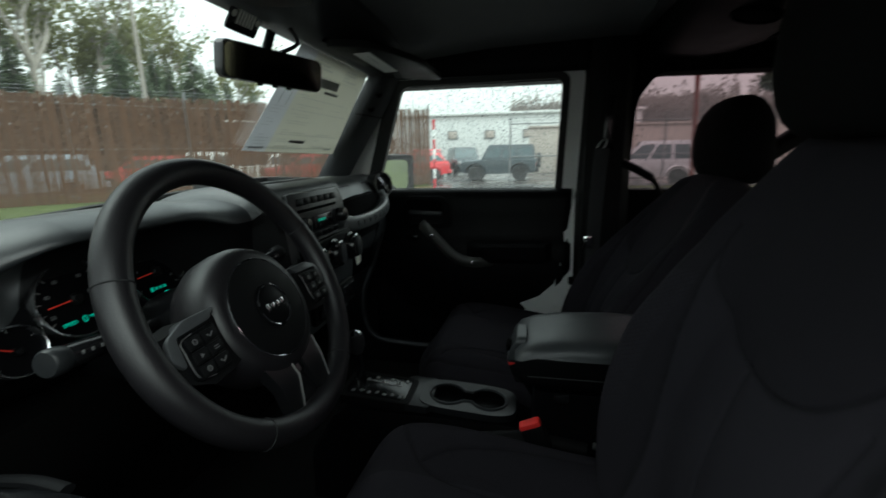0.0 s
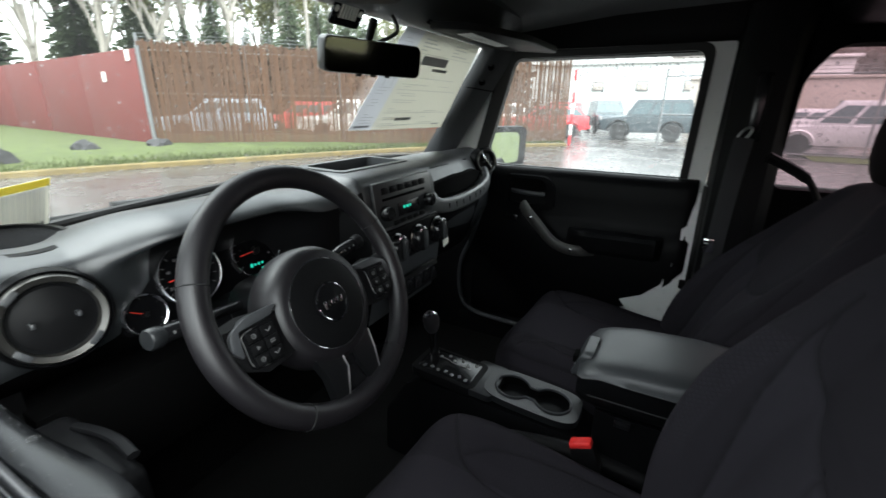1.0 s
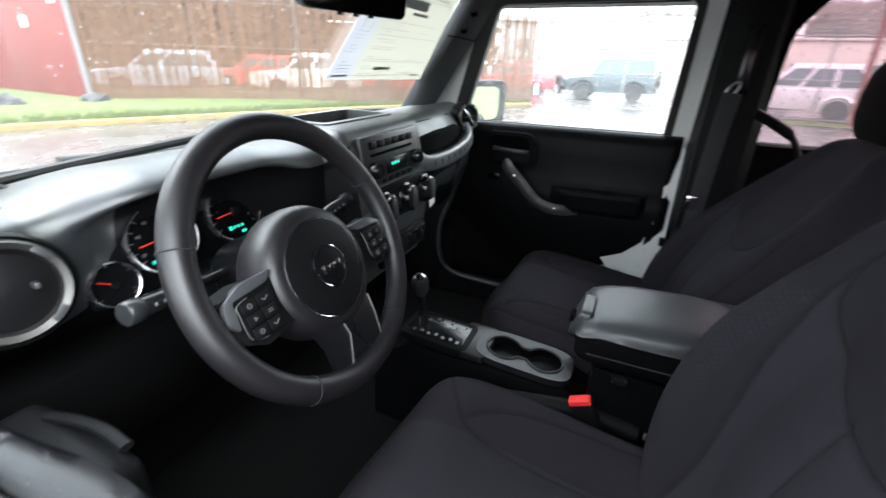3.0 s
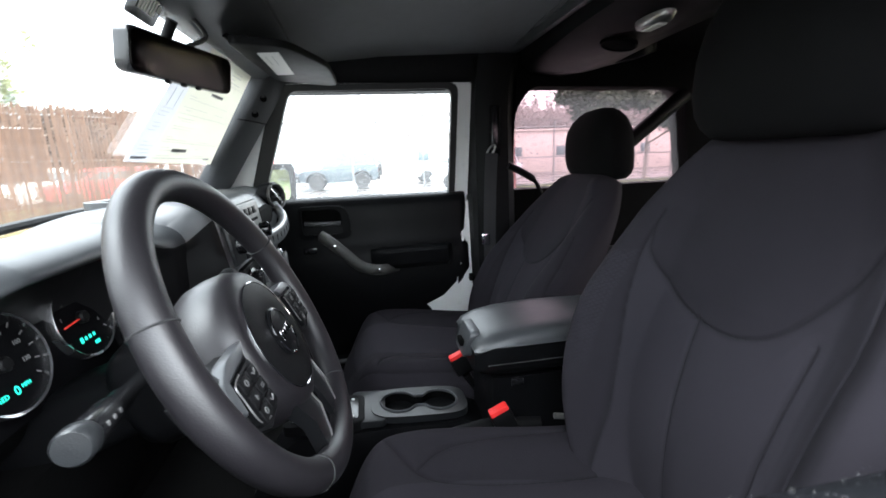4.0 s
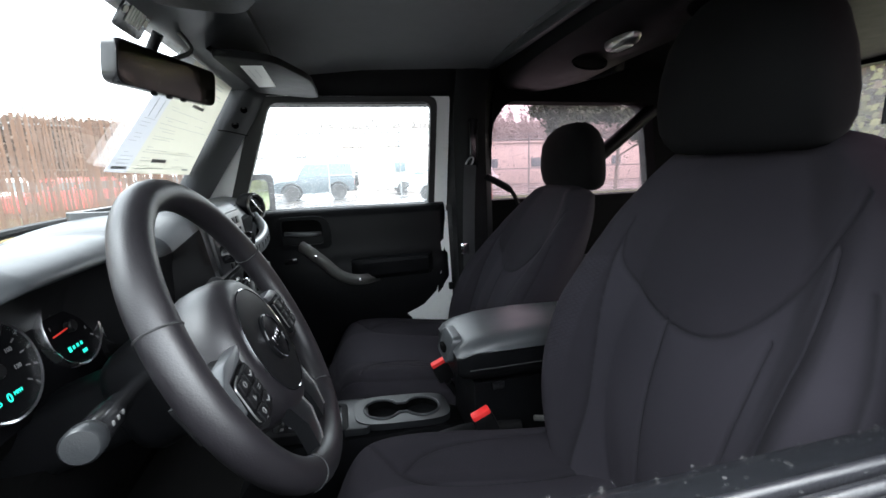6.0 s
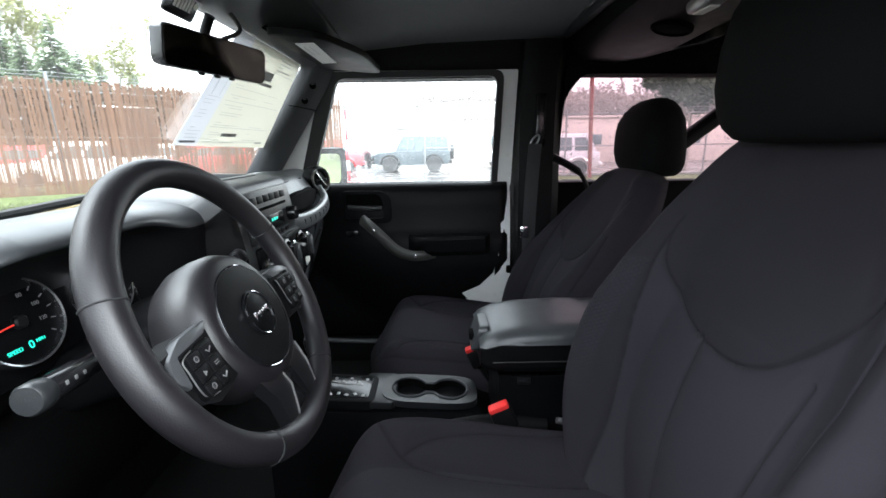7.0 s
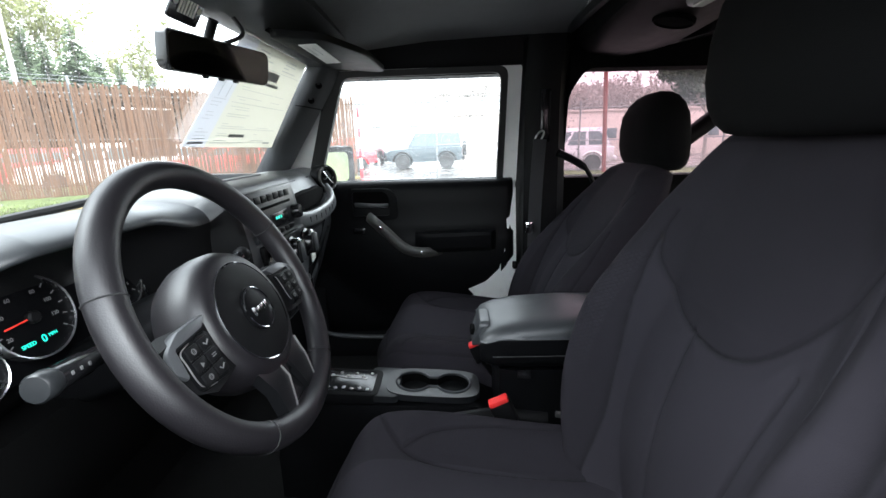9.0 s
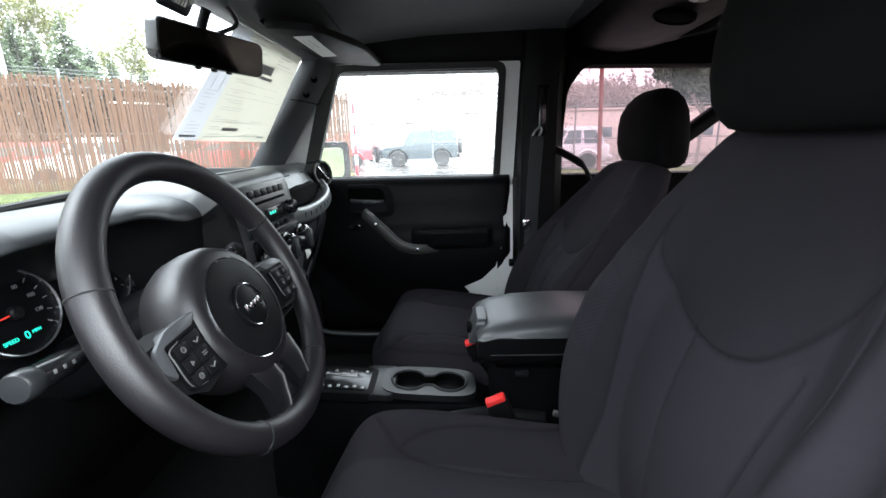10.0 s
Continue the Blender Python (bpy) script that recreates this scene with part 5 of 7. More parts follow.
    for zz, w, d, yy in ((0.030, 0.104, 0.026, 0), (0.034, 0.128, 0.040, 0), (0.046, 0.146, 0.050, 0.001), (0.062, 0.154, 0.056, 0.003), (0.09, 0.155, 0.060, 0.006), (0.13, 0.146, 0.060, 0.008), (0.165, 0.131, 0.056, 0.008), (0.192, 0.111, 0.046, 0.006), (0.210, 0.086, 0.034, 0.003), (0.220, 0.060, 0.020, 0.001), (0.223, 0.03, 0.008, 0)):
        w += square * max(0, 1 - ((zz - 0.17) / 0.05) ** 2)
        loops.append([(head_x + sup(math.cos(q), 0.62) * w * head_w, y + head_y + yy + sup(math.sin(q), 0.75) * d, z + zz * head_h) for q in [2 * math.pi * i / 40 for i in range(40)]])
    loft(bm, loops)
    hd = part("headrest", bm, M["shaded_head_cloth"], th, "black cloth headrest on two posts", local=True, sharp=70)
    for s in (-1, 1):
        bm = B()
        tube(bm, [(head_x + s * 0.06, y - 0.045, z - 0.01), (head_x + s * 0.06, y - 0.045, z + 0.07)], 0.006, 10)
        part("post", bm, M["chrome"], hd, "chrome headrest post", local=True)
        bm = B()
        lathe(bm, [(0.014, 0), (0.014, 0.008), (0.010, 0.012), (0, 0.012)], Matrix.Translation((head_x + s * 0.06, y - 0.045, z + 0.024)), 14)
        part("collar", bm, M["dark"], hd, local=True)
    return th


def seat_cloth():
    """Black weave; where the cover's quilt value is up, small pressed diamonds."""
    m = mat("seat_cloth", (0.0195, 0.0177, 0.0220), 0.95, bump=0.5, bscale=1300, dist=0.0005, sheen=0.0, spec=0.12)
    n, l = m.node_tree.nodes, m.node_tree.links

    def attr(name):
        a = n.new("ShaderNodeAttribute")
        a.attribute_name = name
        return a.outputs["Fac"]

    def op(kind, x, y):
        o = n.new("ShaderNodeMath")
        o.operation = kind
        for k, q in enumerate((x, y)):
            if isinstance(q, (int, float)):
                o.inputs[k].default_value = q
            else:
                l.new(q, o.inputs[k])
        return o.outputs[0]
    a, b, q = attr("across"), attr("along"), attr("quilt")
    up = op("MULTIPLY", b, 1.6)
    lines = [op("ABSOLUTE", op("SINE", op("MULTIPLY", op(k, a, up), math.pi / 0.0125), 0), 0) for k in ("ADD", "SUBTRACT")]
    cell = op("POWER", op("MINIMUM", lines[0], lines[1]), 0.5)
    old = next(x for x in n if x.bl_idname == "ShaderNodeBump")
    bp = n.new("ShaderNodeBump")
    bp.inputs["Strength"].default_value, bp.inputs["Distance"].default_value = 0.7, 0.0014
    l.new(op("MULTIPLY", cell, q), bp.inputs["Height"]), l.new(old.outputs[0], bp.inputs["Normal"])
    l.new(bp.outputs[0], n["Principled BSDF"].inputs["Normal"])
    thread = n.new("ShaderNodeMix")
    thread.data_type = "RGBA"
    thread.inputs[7].default_value = (0.006, 0.006, 0.0065, 1)
    base = n["Principled BSDF"].inputs["Base Color"]
    mid = n.new("ShaderNodeMix")
    mid.data_type = "RGBA"
    mid.inputs[7].default_value = (0.0315, 0.0290, 0.0360, 1)
    l.new(base.links[0].from_socket, mid.inputs[6]), l.new(op("MAXIMUM", op("MULTIPLY", attr("insert"), 0.5), op("MULTIPLY", op("MULTIPLY", cell, q), 0.5)), mid.inputs[0])
    l.new(mid.outputs[2], thread.inputs[6]), l.new(op("MULTIPLY", attr("stitch"), 0.5), thread.inputs[0])
    l.new(thread.outputs[2], base)
    return m


M["cloth"] = seat_cloth()
# seat cloth darkened for the headrests: the roof's shade is in this colour
M["shaded_head_cloth"] = mat("shaded_headrest_cloth", (0.0030, 0.0030, 0.0033), 0.95, bump=0.6, bscale=1300, dist=0.0005, spec=0.12)
build_seat((-0.415, 0.0, 0.555), "black cloth driver's seat with quilted side inserts", 0.014, 0.014, 0.80, -0.027, 1.1)
RECLINE, CUSH, WIDE, LINE, OUTER = 0.068, 0.026, 1.0, (-0.015, -0.05, -0.135), 1.0
build_seat((0.380, 0.0, 0.462), "black cloth passenger seat with quilted side inserts, leaning further back", 0.012, -0.074, 0.98, -0.024, 1.09, 0.012)


# ---- centre console ----
def build_console():
    th = thing("centre_console", (0.03, 0.3, 0.57), "grey and black centre console with cup holders and shifter", "centre console")
    bm = B()
    loft(bm, [[(0.03 - w, y, 0.57), (0.03 - w + 0.004, y, z - 0.02), (0.03 - w + 0.012, y, z), (0.03 + w - 0.012, y, z), (0.03 + w - 0.004, y, z - 0.02), (0.03 + w, y, 0.57)] for y, w, z in ((-0.20, 0.085, 0.74), (0.13, 0.080, 0.76), (0.17, 0.068, 0.785), (0.20, 0.070, 0.802), (0.40, 0.072, 0.808), (0.56, 0.076, 0.815), (0.60, 0.074, 0.79), (0.66, 0.07, 0.70))])
    part("console_body", bm, M["trim"], th)
    # cup holder plate
    cy, cx = 0.296, 0.037

    def cup_edge(a):
        dx, dy = math.cos(a), math.sin(a)
        r = 0.0
        for q in range(240):
            x, y = dx * q * 0.0005, dy * q * 0.0005
            if min(math.hypot(x, y - 0.047), math.hypot(x, y + 0.047)) < 0.041 or (abs(x) < 0.020 and abs(y) < 0.03):
                r = q * 0.0005
        return (cx + dx * r, cy + dy * r)

    def plate_edge(a):
        dx, dy = math.cos(a), math.sin(a)
        r = ((abs(dx) / 0.060) ** 4 + (abs(dy) / 0.110) ** 4) ** -0.25
        return (cx + dx * r, cy + dy * r)
    ang = [2 * math.pi * i / 96 for i in range(96)]
    inn, out = [cup_edge(a) for a in ang], [plate_edge(a) for a in ang]
    slope = lambda a, b, d: Vector((a, b, 0.814 + d + (b - 0.19) * 0.07))
    bm = B()
    frame_ring(bm, out, inn, slope, -0.012, 0.004)
    pl = part("cup_plate", bm, M["console"], th, "grey plate round two joined cup holders")
    bm = B()
    tube(bm, [slope(a, b, 0.005) for a, b in inn], 0.003, 8, closed=True)
    part("rim", bm, M["armrest"], pl)
    bm = B()
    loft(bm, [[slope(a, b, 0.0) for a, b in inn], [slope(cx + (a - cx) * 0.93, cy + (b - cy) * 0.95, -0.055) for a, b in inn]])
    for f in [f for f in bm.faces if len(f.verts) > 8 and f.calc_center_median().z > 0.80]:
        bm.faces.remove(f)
    # near-black wells, the shade inside them painted on
    part("cup_well", bm, M["void"], pl, "cup wells with shade painted in")
    bm = B()
    slab(bm, rounded([(-0.028, 0.375), (0.102, 0.375), (0.100, 0.450), (-0.028, 0.450)], 0.015), slope, -0.014, 0.0015, 0.003)
    part("bridge_plate", bm, M["console"], th)
    # shifter
    slope = lambda a, b, d: Vector((a, b, 0.8055 + d + (b - 0.19) * 0.07))
    bm = B()
    slab(bm, rounded([(-0.030, 0.420), (0.084, 0.420), (0.084, 0.590), (-0.030, 0.590)], 0.020), slope, -0.01, 0.012, 0.004)
    bz = part("shifter_bezel", bm, M["dark"], th, "black shifter bezel")
    bm = B()
    slab(bm, rounded([(-0.018, 0.434), (0.072, 0.434), (0.072, 0.576), (-0.018, 0.576)], 0.012), slope, 0.008, 0.0135, 0.001)
    part("gate_plate", bm, M["gloss"], bz)
    for i in range(7):
        y = 0.447 + 0.0185 * i
        bm = B()
        box(bm, slope(-0.008 + 0.004 * (i % 2), y, 0.0142), (0.010, 0.0075, 0.0012), 0.0003, Matrix.Rotation(0.5 * (i % 3), 4, "Z"))
        part("mark", bm, M["silver"], bz, "small bright mark")
        bm = B()
        lathe(bm, [(0.0048, 0), (0.0038, 0.0024), (0, 0.003)], Matrix.Translation(slope(0.058 - 0.012 * (i % 2), y, 0.0135)), 10)
        part("stud", bm, M["silver"], bz, "small bright stud")
    bm = B()
    tube(bm, spline([(0.036, 0.455, 0.839), (0.036, 0.50, 0.8425), (0.042, 0.53, 0.8445), (0.036, 0.57, 0.8475)], 20), 0.0011, 6)
    part("gate", bm, M["silver"], bz, "bright gate edge")
    bm = B()
    tube(bm, [(0.034, 0.552, 0.84), (0.028, 0.554, 0.89), (0.021, 0.557, 0.94)], [0.012, 0.010, 0.013], 12)
    lv = part("shift_lever", bm, M["gloss"], th, "black shift lever with a chrome-capped knob")
    bm = B()
    lathe(bm, [(0.012, -0.035), (0.019, -0.02), (0.021, 0.0), (0.017, 0.014), (0.008, 0.020), (0, 0.021)], facing((0.018, 0.557, 0.959), (-0.15, 0.05, 1)), 20)
    part("knob", bm, M["leather"], lv)
    bm = B()
    lathe(bm, [(0.014, 0.012), (0.0135, 0.0175), (0.008, 0.0225), (0, 0.0235)], facing((0.018, 0.557, 0.959), (-0.15, 0.05, 1)), 18)
    part("cap", bm, M["chrome"], lv)
    # storage bin and lid
    bm = B()
    loft(bm, [[(0.012 - w, y, 0.60), (0.012 - w, y, 0.92), (0.012 + w, y, 0.92), (0.012 + w, y, 0.60)] for y, w in ((-0.16, 0.090), (0.12, 0.090), (0.15, 0.084))])
    bn = part("bin", bm, M["trim"], th, "black storage bin")
    bm = B()
    box(bm, (-0.081, 0.10, 0.912), (0.012, 0.030, 0.018), 0.004)
    part("catch", bm, M["gloss"], bn)
    bm = B()
    loops = []
    for y, w, z0, z1 in ((-0.17, 0.088, 0.935, 1.015), (-0.155, 0.100, 0.925, 1.028), (0.0, 0.104, 0.922, 1.031), (0.10, 0.104, 0.922, 1.026), (0.15, 0.102, 0.923, 1.017), (0.178, 0.097, 0.928, 1.006), (0.190, 0.088, 0.936, 0.992)):
        loops.append([(0.010 + sup(math.cos(q), 0.36) * w, y, (z0 + z1) / 2 + sup(math.sin(q), 0.5) * (z1 - z0) / 2) for q in [2 * math.pi * i / 44 for i in range(44)]])
    loft(bm, [[(x, y, max(z, 0.996 - 0.010 * (y > 0.16))) for x, y, z in lp] for lp in loops])
    ld = part("armrest_lid", bm, M["armrest"], th, "grey padded armrest lid over a black lower shell")
    bm = B()
    loft(bm, [[(0.010 + (x - 0.010) * 0.985, y - 0.002, min(z, 0.994 - 0.010 * (y > 0.16))) for x, y, z in lp] for lp in loops])
    part("lower_shell", bm, M["trim"], ld, "black lower shell")
    bm = B()
    tube(bm, [(0.010 + sup(math.cos(q), 0.45) * 0.1042, 0.0 + y, 0.960) for q, y in ((math.pi, -0.15), (math.pi, 0.0), (math.pi, 0.12), (math.pi * 0.99, 0.165))], 0.0015, 6)
    part("joint", bm, M["seam"], ld)
    bm = B()
    slab(bm, rounded([(-0.046, 0.958), (0.034, 0.958), (0.038, 1.016), (-0.050, 1.016)], 0.014), lambda a, b, d: Vector((a, 0.196 - max(0, b - 0.98) * 0.5 + d, b)), -0.01, 0.009, 0.003)
    lt = part("latch", bm, M["armrest"], ld)
    bm = B()
    box(bm, (-0.012, 0.203, 0.985), (0.030, 0.010, 0.016), 0.003)
    part("button", bm, M["void"], lt)
    # hand brake side lever cover
    bm = B()
    tube(bm, spline([(-0.075, 0.05, 0.80), (-0.078, 0.16, 0.81), (-0.078, 0.28, 0.79), (-0.075, 0.42, 0.75)], 20), 0.020, 12)
    part("parking_brake", bm, M["dark"], th, "black parking brake lever")


build_console()


def build_belts():
    for s, at in ((-1, (-0.137, 0.148, 0.864)), (1, (0.112, 0.178, 0.864))):
        th = thing("belt_buckle", at, "black seat belt buckle with a red button", "belt buckle", group="belt buckles")
        t = Matrix.Rotation(radians(-24), 4, "X")
        bm = B()
        box(bm, at, (0.025, 0.044, 0.050), 0.006, t)
        part("body", bm, M["dark"], th)
        bm = B()
        box(bm, Vector(at) + t.to_3x3() @ Vector((0, 0.0, 0.026)), (0.021, 0.040, 0.014), 0.004, t)
        part("button", bm, M["red"], th, "red release button")
        bm = B()
        tube(bm, [Vector(at) + t.to_3x3() @ Vector((0, 0, -0.03)), Vector(at) + t.to_3x3() @ Vector((s * 0.01, -0.01, -0.12)), Vector(at) + Vector((0, 0.02, -0.26))], 0.010, 8, wide=1.6)
        part("stalk", bm, M["dark"], th)
    for s in (1,):
        th = thing("seat_belt", (s * 0.60, -0.05, 0.6), "black seat belt hanging from the roll bar", "seat belt", group="seat belts")
        bm = B()
        pts = spline([(s * 0.598, -0.058, 1.385), (s * 0.597, -0.05, 1.25), (s * 0.595, -0.045, 1.05), (s * 0.590, -0.05, 0.80), (s * 0.59, -0.06, 0.62)], 24)
        tube(bm, pts, 0.0016, 8, wide=14.0, up=(1, 0, 0))
        part("webbing", bm, M["webbing"], th)
        bm = B()
        ring = [Vector((s * 0.600, -0.056 + 0.011 * math.cos(a) - 0.010 * math.sin(a), 1.392 + 0.020 * math.sin(a))) for a in [2 * math.pi * i / 20 for i in range(20)]]
        tube(bm, ring, 0.0030, 8, closed=True)
        part("guide_loop", bm, M["silver"], th, "chrome belt guide loop")
        bm = B()
        box(bm, (s * 0.593, -0.030, 1.084), (0.008, 0.030, 0.042), 0.003)
        part("tongue", bm, M["chrome"], th, "bright belt tongue")
        bm = B()
        pts = spline([(s * 0.60, -0.12, 1.340), (s * 0.60, -0.17, 1.315), (s * 0.60, -0.215, 1.285), (s * 0.605, -0.245, 1.235), (s * 0.61, -0.27, 1.18), (s * 0.62, -0.33, 1.12)], 18)
        tube(bm, pts, [0.013] * 7 + [0.008] * 11, 8)
        part("lower_strap", bm, M["dark"], th)


build_belts()


# ---- mirror, visors, sticker ----
def build_front_things():
    th = thing("rear_view_mirror", (-0.027, 0.668, 1.546), "black rear-view mirror on a windscreen stalk", "mirror")
    ux = Vector((0.945, -0.325, -0.0)).normalized()
    nz = Vector((-0.315, -0.93, -0.150)).normalized()
    ux = (ux - nz * ux.dot(nz)).normalized()
    uz = nz.cross(ux) * -1
    if uz.z < 0:
        uz = -uz
    c = Vector((-0.027, 0.664, 1.546))
    P = lambda a, b, d: c + ux * a + uz * b + nz * d
    shape = lambda w, h: rounded([(-w, -h * 0.92), (w, -h), (w, h * 0.92), (-w, h)], 0.016)
    bm = B()
    loft(bm, [[P(a, b, d) for a, b in shape(w, h)] for w, h, d in ((0.116, 0.0325, 0.004), (0.118, 0.034, 0.0), (0.117, 0.034, -0.02), (0.10, 0.030, -0.036), (0.05, 0.016, -0.042))])
    hs = part("housing", bm, M["gloss"], th)
    bm = B()
    loft(bm, [[P(a, b, d) for a, b in shape(0.113, 0.0305)] for d in (0.003, 0.0048)])
    part("mirror_glass", bm, M["dim_mirror"], hs)
    bm = B()
    tube(bm, spline([P(0.01, 0.0, -0.038), P(0.02, 0.03, -0.055), (0.0, ws_y(1.625) - 0.01, 1.622)], 14), [0.009] * 14, 10)
    part("stalk", bm, M["dark"], th)
    bm = B()
    tube(bm, spline([P(0.02, 0.03, -0.02), (0.02, 0.64, 1.60), (0.03, 0.66, 1.635)], 12), 0.004, 8)
    part("cable", bm, M["rubber"], th)
    for x in (-0.035, 0.0, 0.035):
        bm = B()
        box(bm, P(x, -0.0335, -0.004), (0.012, 0.008, 0.006), 0.002)
        part("button", bm, M["dark"], hs)
    # dark plate with pale bars high on the windscreen
    th = thing("windscreen_plate", (-0.10, ws_y(1.62), 1.62), "black plate with pale shapes at the windscreen top", "plate")
    wsp = lambda a, b, d: Vector((a, ws_y(b) + d, b + 0.645 * d))
    bm = B()
    slab(bm, rounded([(-0.116, 1.603), (-0.030, 1.603), (-0.030, 1.648), (-0.116, 1.648)], 0.008), wsp, -0.001, -0.004)
    part("plate", bm, M["gloss"], th)
    bm = B()
    for i in range(6):
        box(bm, wsp(-0.094 + 0.0084 * i, 1.626, -0.0052), (0.0052, 0.002, 0.026), 0.0008, Matrix.Rotation(radians(33), 4, "X"))
    part("bars", bm, M["paper"], th)
    for x in (-0.107, -0.039):
        bm = B()
        lathe(bm, [(0.006, 0), (0.006, 0.001), (0, 0.0012)], facing(wsp(x, 1.628, -0.0045), (0, -1, -0.645)), 16)
        part("disc", bm, M["paper"], th)
    # sun visors
    for s in (1, -1):
        th = thing("sun_visor", (s * 0.37, 0.54, 1.63), "dark grey folded sun visor", "sun visor", group="sun visors")
        bm = B()
        poly = rounded([(0.135, 0.640), (0.570, 0.620), (0.575, 0.440), (0.30, 0.450), (0.135, 0.52)], [0.03, 0.03, 0.05, 0.05, 0.04])
        V = lambda a, b, d: Vector((s * a, b, 1.620 + d - 0.09 * (0.62 - b)))
        slab(bm, poly, V, 0.016, 0.0, 0.005)
        vz = part("panel", bm, M["dark"], th)
        if s > 0:
            bm = B()
            slab(bm, [(0.207, 0.595), (0.455, 0.597), (0.425, 0.549), (0.182, 0.545)], V, 0.0, -0.0012)
            lb = part("label", bm, M["label"], vz, "white warning label")
            bm = B()
            for i in range(2):
                p = V(0.28 - 0.010 * i, 0.583 - 0.016 * i, -0.0016)
                box(bm, p, (0.09, 0.0012, 0.0006), 0)
            part("print", bm, M["faint"], lb)
        bm = B()
        tube(bm, [(s * 0.15, 0.642, 1.64), (s * 0.17, 0.636, 1.634), (s * 0.30, 0.626, 1.634)], 0.006, 8)
        part("pivot_rod", bm, M["dark"], th)
    # barcode sticker in the low corner of the windscreen
    th = thing("windscreen_sticker", (-0.57, ws_y(1.31), 1.31), "pale barcode sticker with a yellow band and red square", "sticker")
    tl = lambda a, b, d: wsp(-0.612 + a, 1.342 + 0.155 * a - b, d)
    bm = B()
    slab(bm, [(-0.013, 0.0), (0.085, 0.0), (0.085, 0.096), (-0.013, 0.096)], tl, -0.001, -0.0018)
    pg = part("page", bm, M["sheet"], th)
    bm = B()
    slab(bm, [(0.0, 0.0), (0.085, 0.0), (0.085, 0.011), (0.0, 0.011)], tl, -0.0019, -0.0024)
    part("band", bm, M["yellow_film"], th, "yellow printed band")
    bm = B()
    slab(bm, [(-0.012, 0.004), (0.0, 0.004), (0.0, 0.026), (-0.012, 0.026)], tl, -0.0019, -0.0024)
    part("square", bm, M["red_film"], th, "red square")
    rng = random.Random(6)
    a = 0.003
    while a < 0.080:
        w = rng.choice((0.0007, 0.0010, 0.0016))
        bm = B()
        slab(bm, [(a, 0.013), (a + w, 0.013), (a + w, 0.074), (a, 0.074)], tl, -0.0019, -0.0023)
        part("bar", bm, M["faint"], pg)
        a += w + rng.choice((0.0010, 0.0014, 0.0020))
    bm = B()
    for i in range(14):
        slab(bm, [(0.002 + 0.0056 * i, 0.066), (0.0055 + 0.0056 * i, 0.066), (0.0055 + 0.0056 * i, 0.071), (0.002 + 0.0056 * i, 0.071)], tl, -0.0019, -0.0023)
    tagged(part("print", bm, M["half"], pg), kind="stuff")
    # price sheet
    th = thing("price_sheet", (0.33, ws_y(1.5), 1.5), "white printed price sheet stuck inside the windscreen", "paper sheet")
    bm = B()
    slab(bm, [(0.175, 1.392), (0.588, 1.385), (0.548, 1.632), (0.215, 1.632)], wsp, -0.0015, -0.0022)
    pg = part("page", bm, M["sheet"], th)
    bm = B()
    slab(bm, [(0.082, 1.395), (0.174, 1.392), (0.214, 1.632), (0.130, 1.632)], wsp, -0.0024, -0.0031)
    pg2 = part("side_page", bm, M["sheet2"], th, "narrow bluish sheet")
    rng = random.Random(3)
    bm = B()

    def bar(a0, a1, b, h, d=-0.0027):
        slab(bm, [(a0, b - h / 2), (a1, b - h / 2), (a1, b + h / 2), (a0, b + h / 2)], wsp, d, d - 0.0004)
    lean = lambda b: 0.178 + (b - 1.392) * 0.165
    for b in (1.618, 1.610, 1.602, 1.594):
        bar(lean(b) + 0.02, lean(b) + 0.05 + 0.1 * rng.random(), b, 0.0022), bar(lean(b) + 0.19, lean(b) + 0.22 + 0.08 * rng.random(), b, 0.0022)
    for i in range(24):
        b = 1.535 - i * 0.0058
        if i in (2, 3, 6, 7, 10, 13, 14, 17, 18, 21):
            continue
        a = lean(b) + 0.022 + (0.03 * rng.random() if i % 4 == 1 else 0)
        bar(a, a + 0.03 + 0.16 * rng.random() ** 2, b, 0.0009)
        if i % 3 == 1:
            bar(a + 0.20, a + 0.22 + 0.10 * rng.random(), b, 0.0009)
    for b in (1.586, 1.498, 1.437, 1.402):
        bar(lean(b) + 0.012, lean(b) + 0.37 - (b - 1.39) * 0.2, b, 0.0009)
    tagged(part("print", bm, M["faint"], pg, "pale grey printed lines"), kind="stuff")
    for a0, a1, b, h in ((0.262, 0.400, 1.572, 0.021), (0.335, 0.420, 1.552, 0.007), (0.268, 0.352, 1.4195, 0.008), (0.50, 0.545, 1.400, 0.004)):
        bm = B()
        bar(a0, a1, b, h)
        part("heading", bm, M["half"], pg, "grey printed heading")
    bm = B()
    side = lambda b: 0.096 + (b - 1.395) * 0.195
    for i in range(28):
        b = 1.412 + i * 0.0074
        a = side(b)
        if 12 < i < 18:
            bar(a + 0.018, a + 0.0195, b, 0.0074, -0.0036), bar(a + 0.052, a + 0.0535, b, 0.0074, -0.0036)
        elif i not in (4, 5, 9, 19, 20, 21, 25):
            bar(a + 0.012 * rng.random(), a + 0.026 + 0.036 * rng.random(), b, 0.0010, -0.0036)
    tagged(part("print", bm, M["faint"], pg2), kind="stuff")
    for b, w, h in ((1.403, 0.062, 0.005), (1.560, 0.064, 0.005), (1.552, 0.05, 0.004)):
        bm = B()
        bar(side(b), side(b) + w, b, h, -0.0036)
        part("heading", bm, M["half"], pg2)


build_front_things()


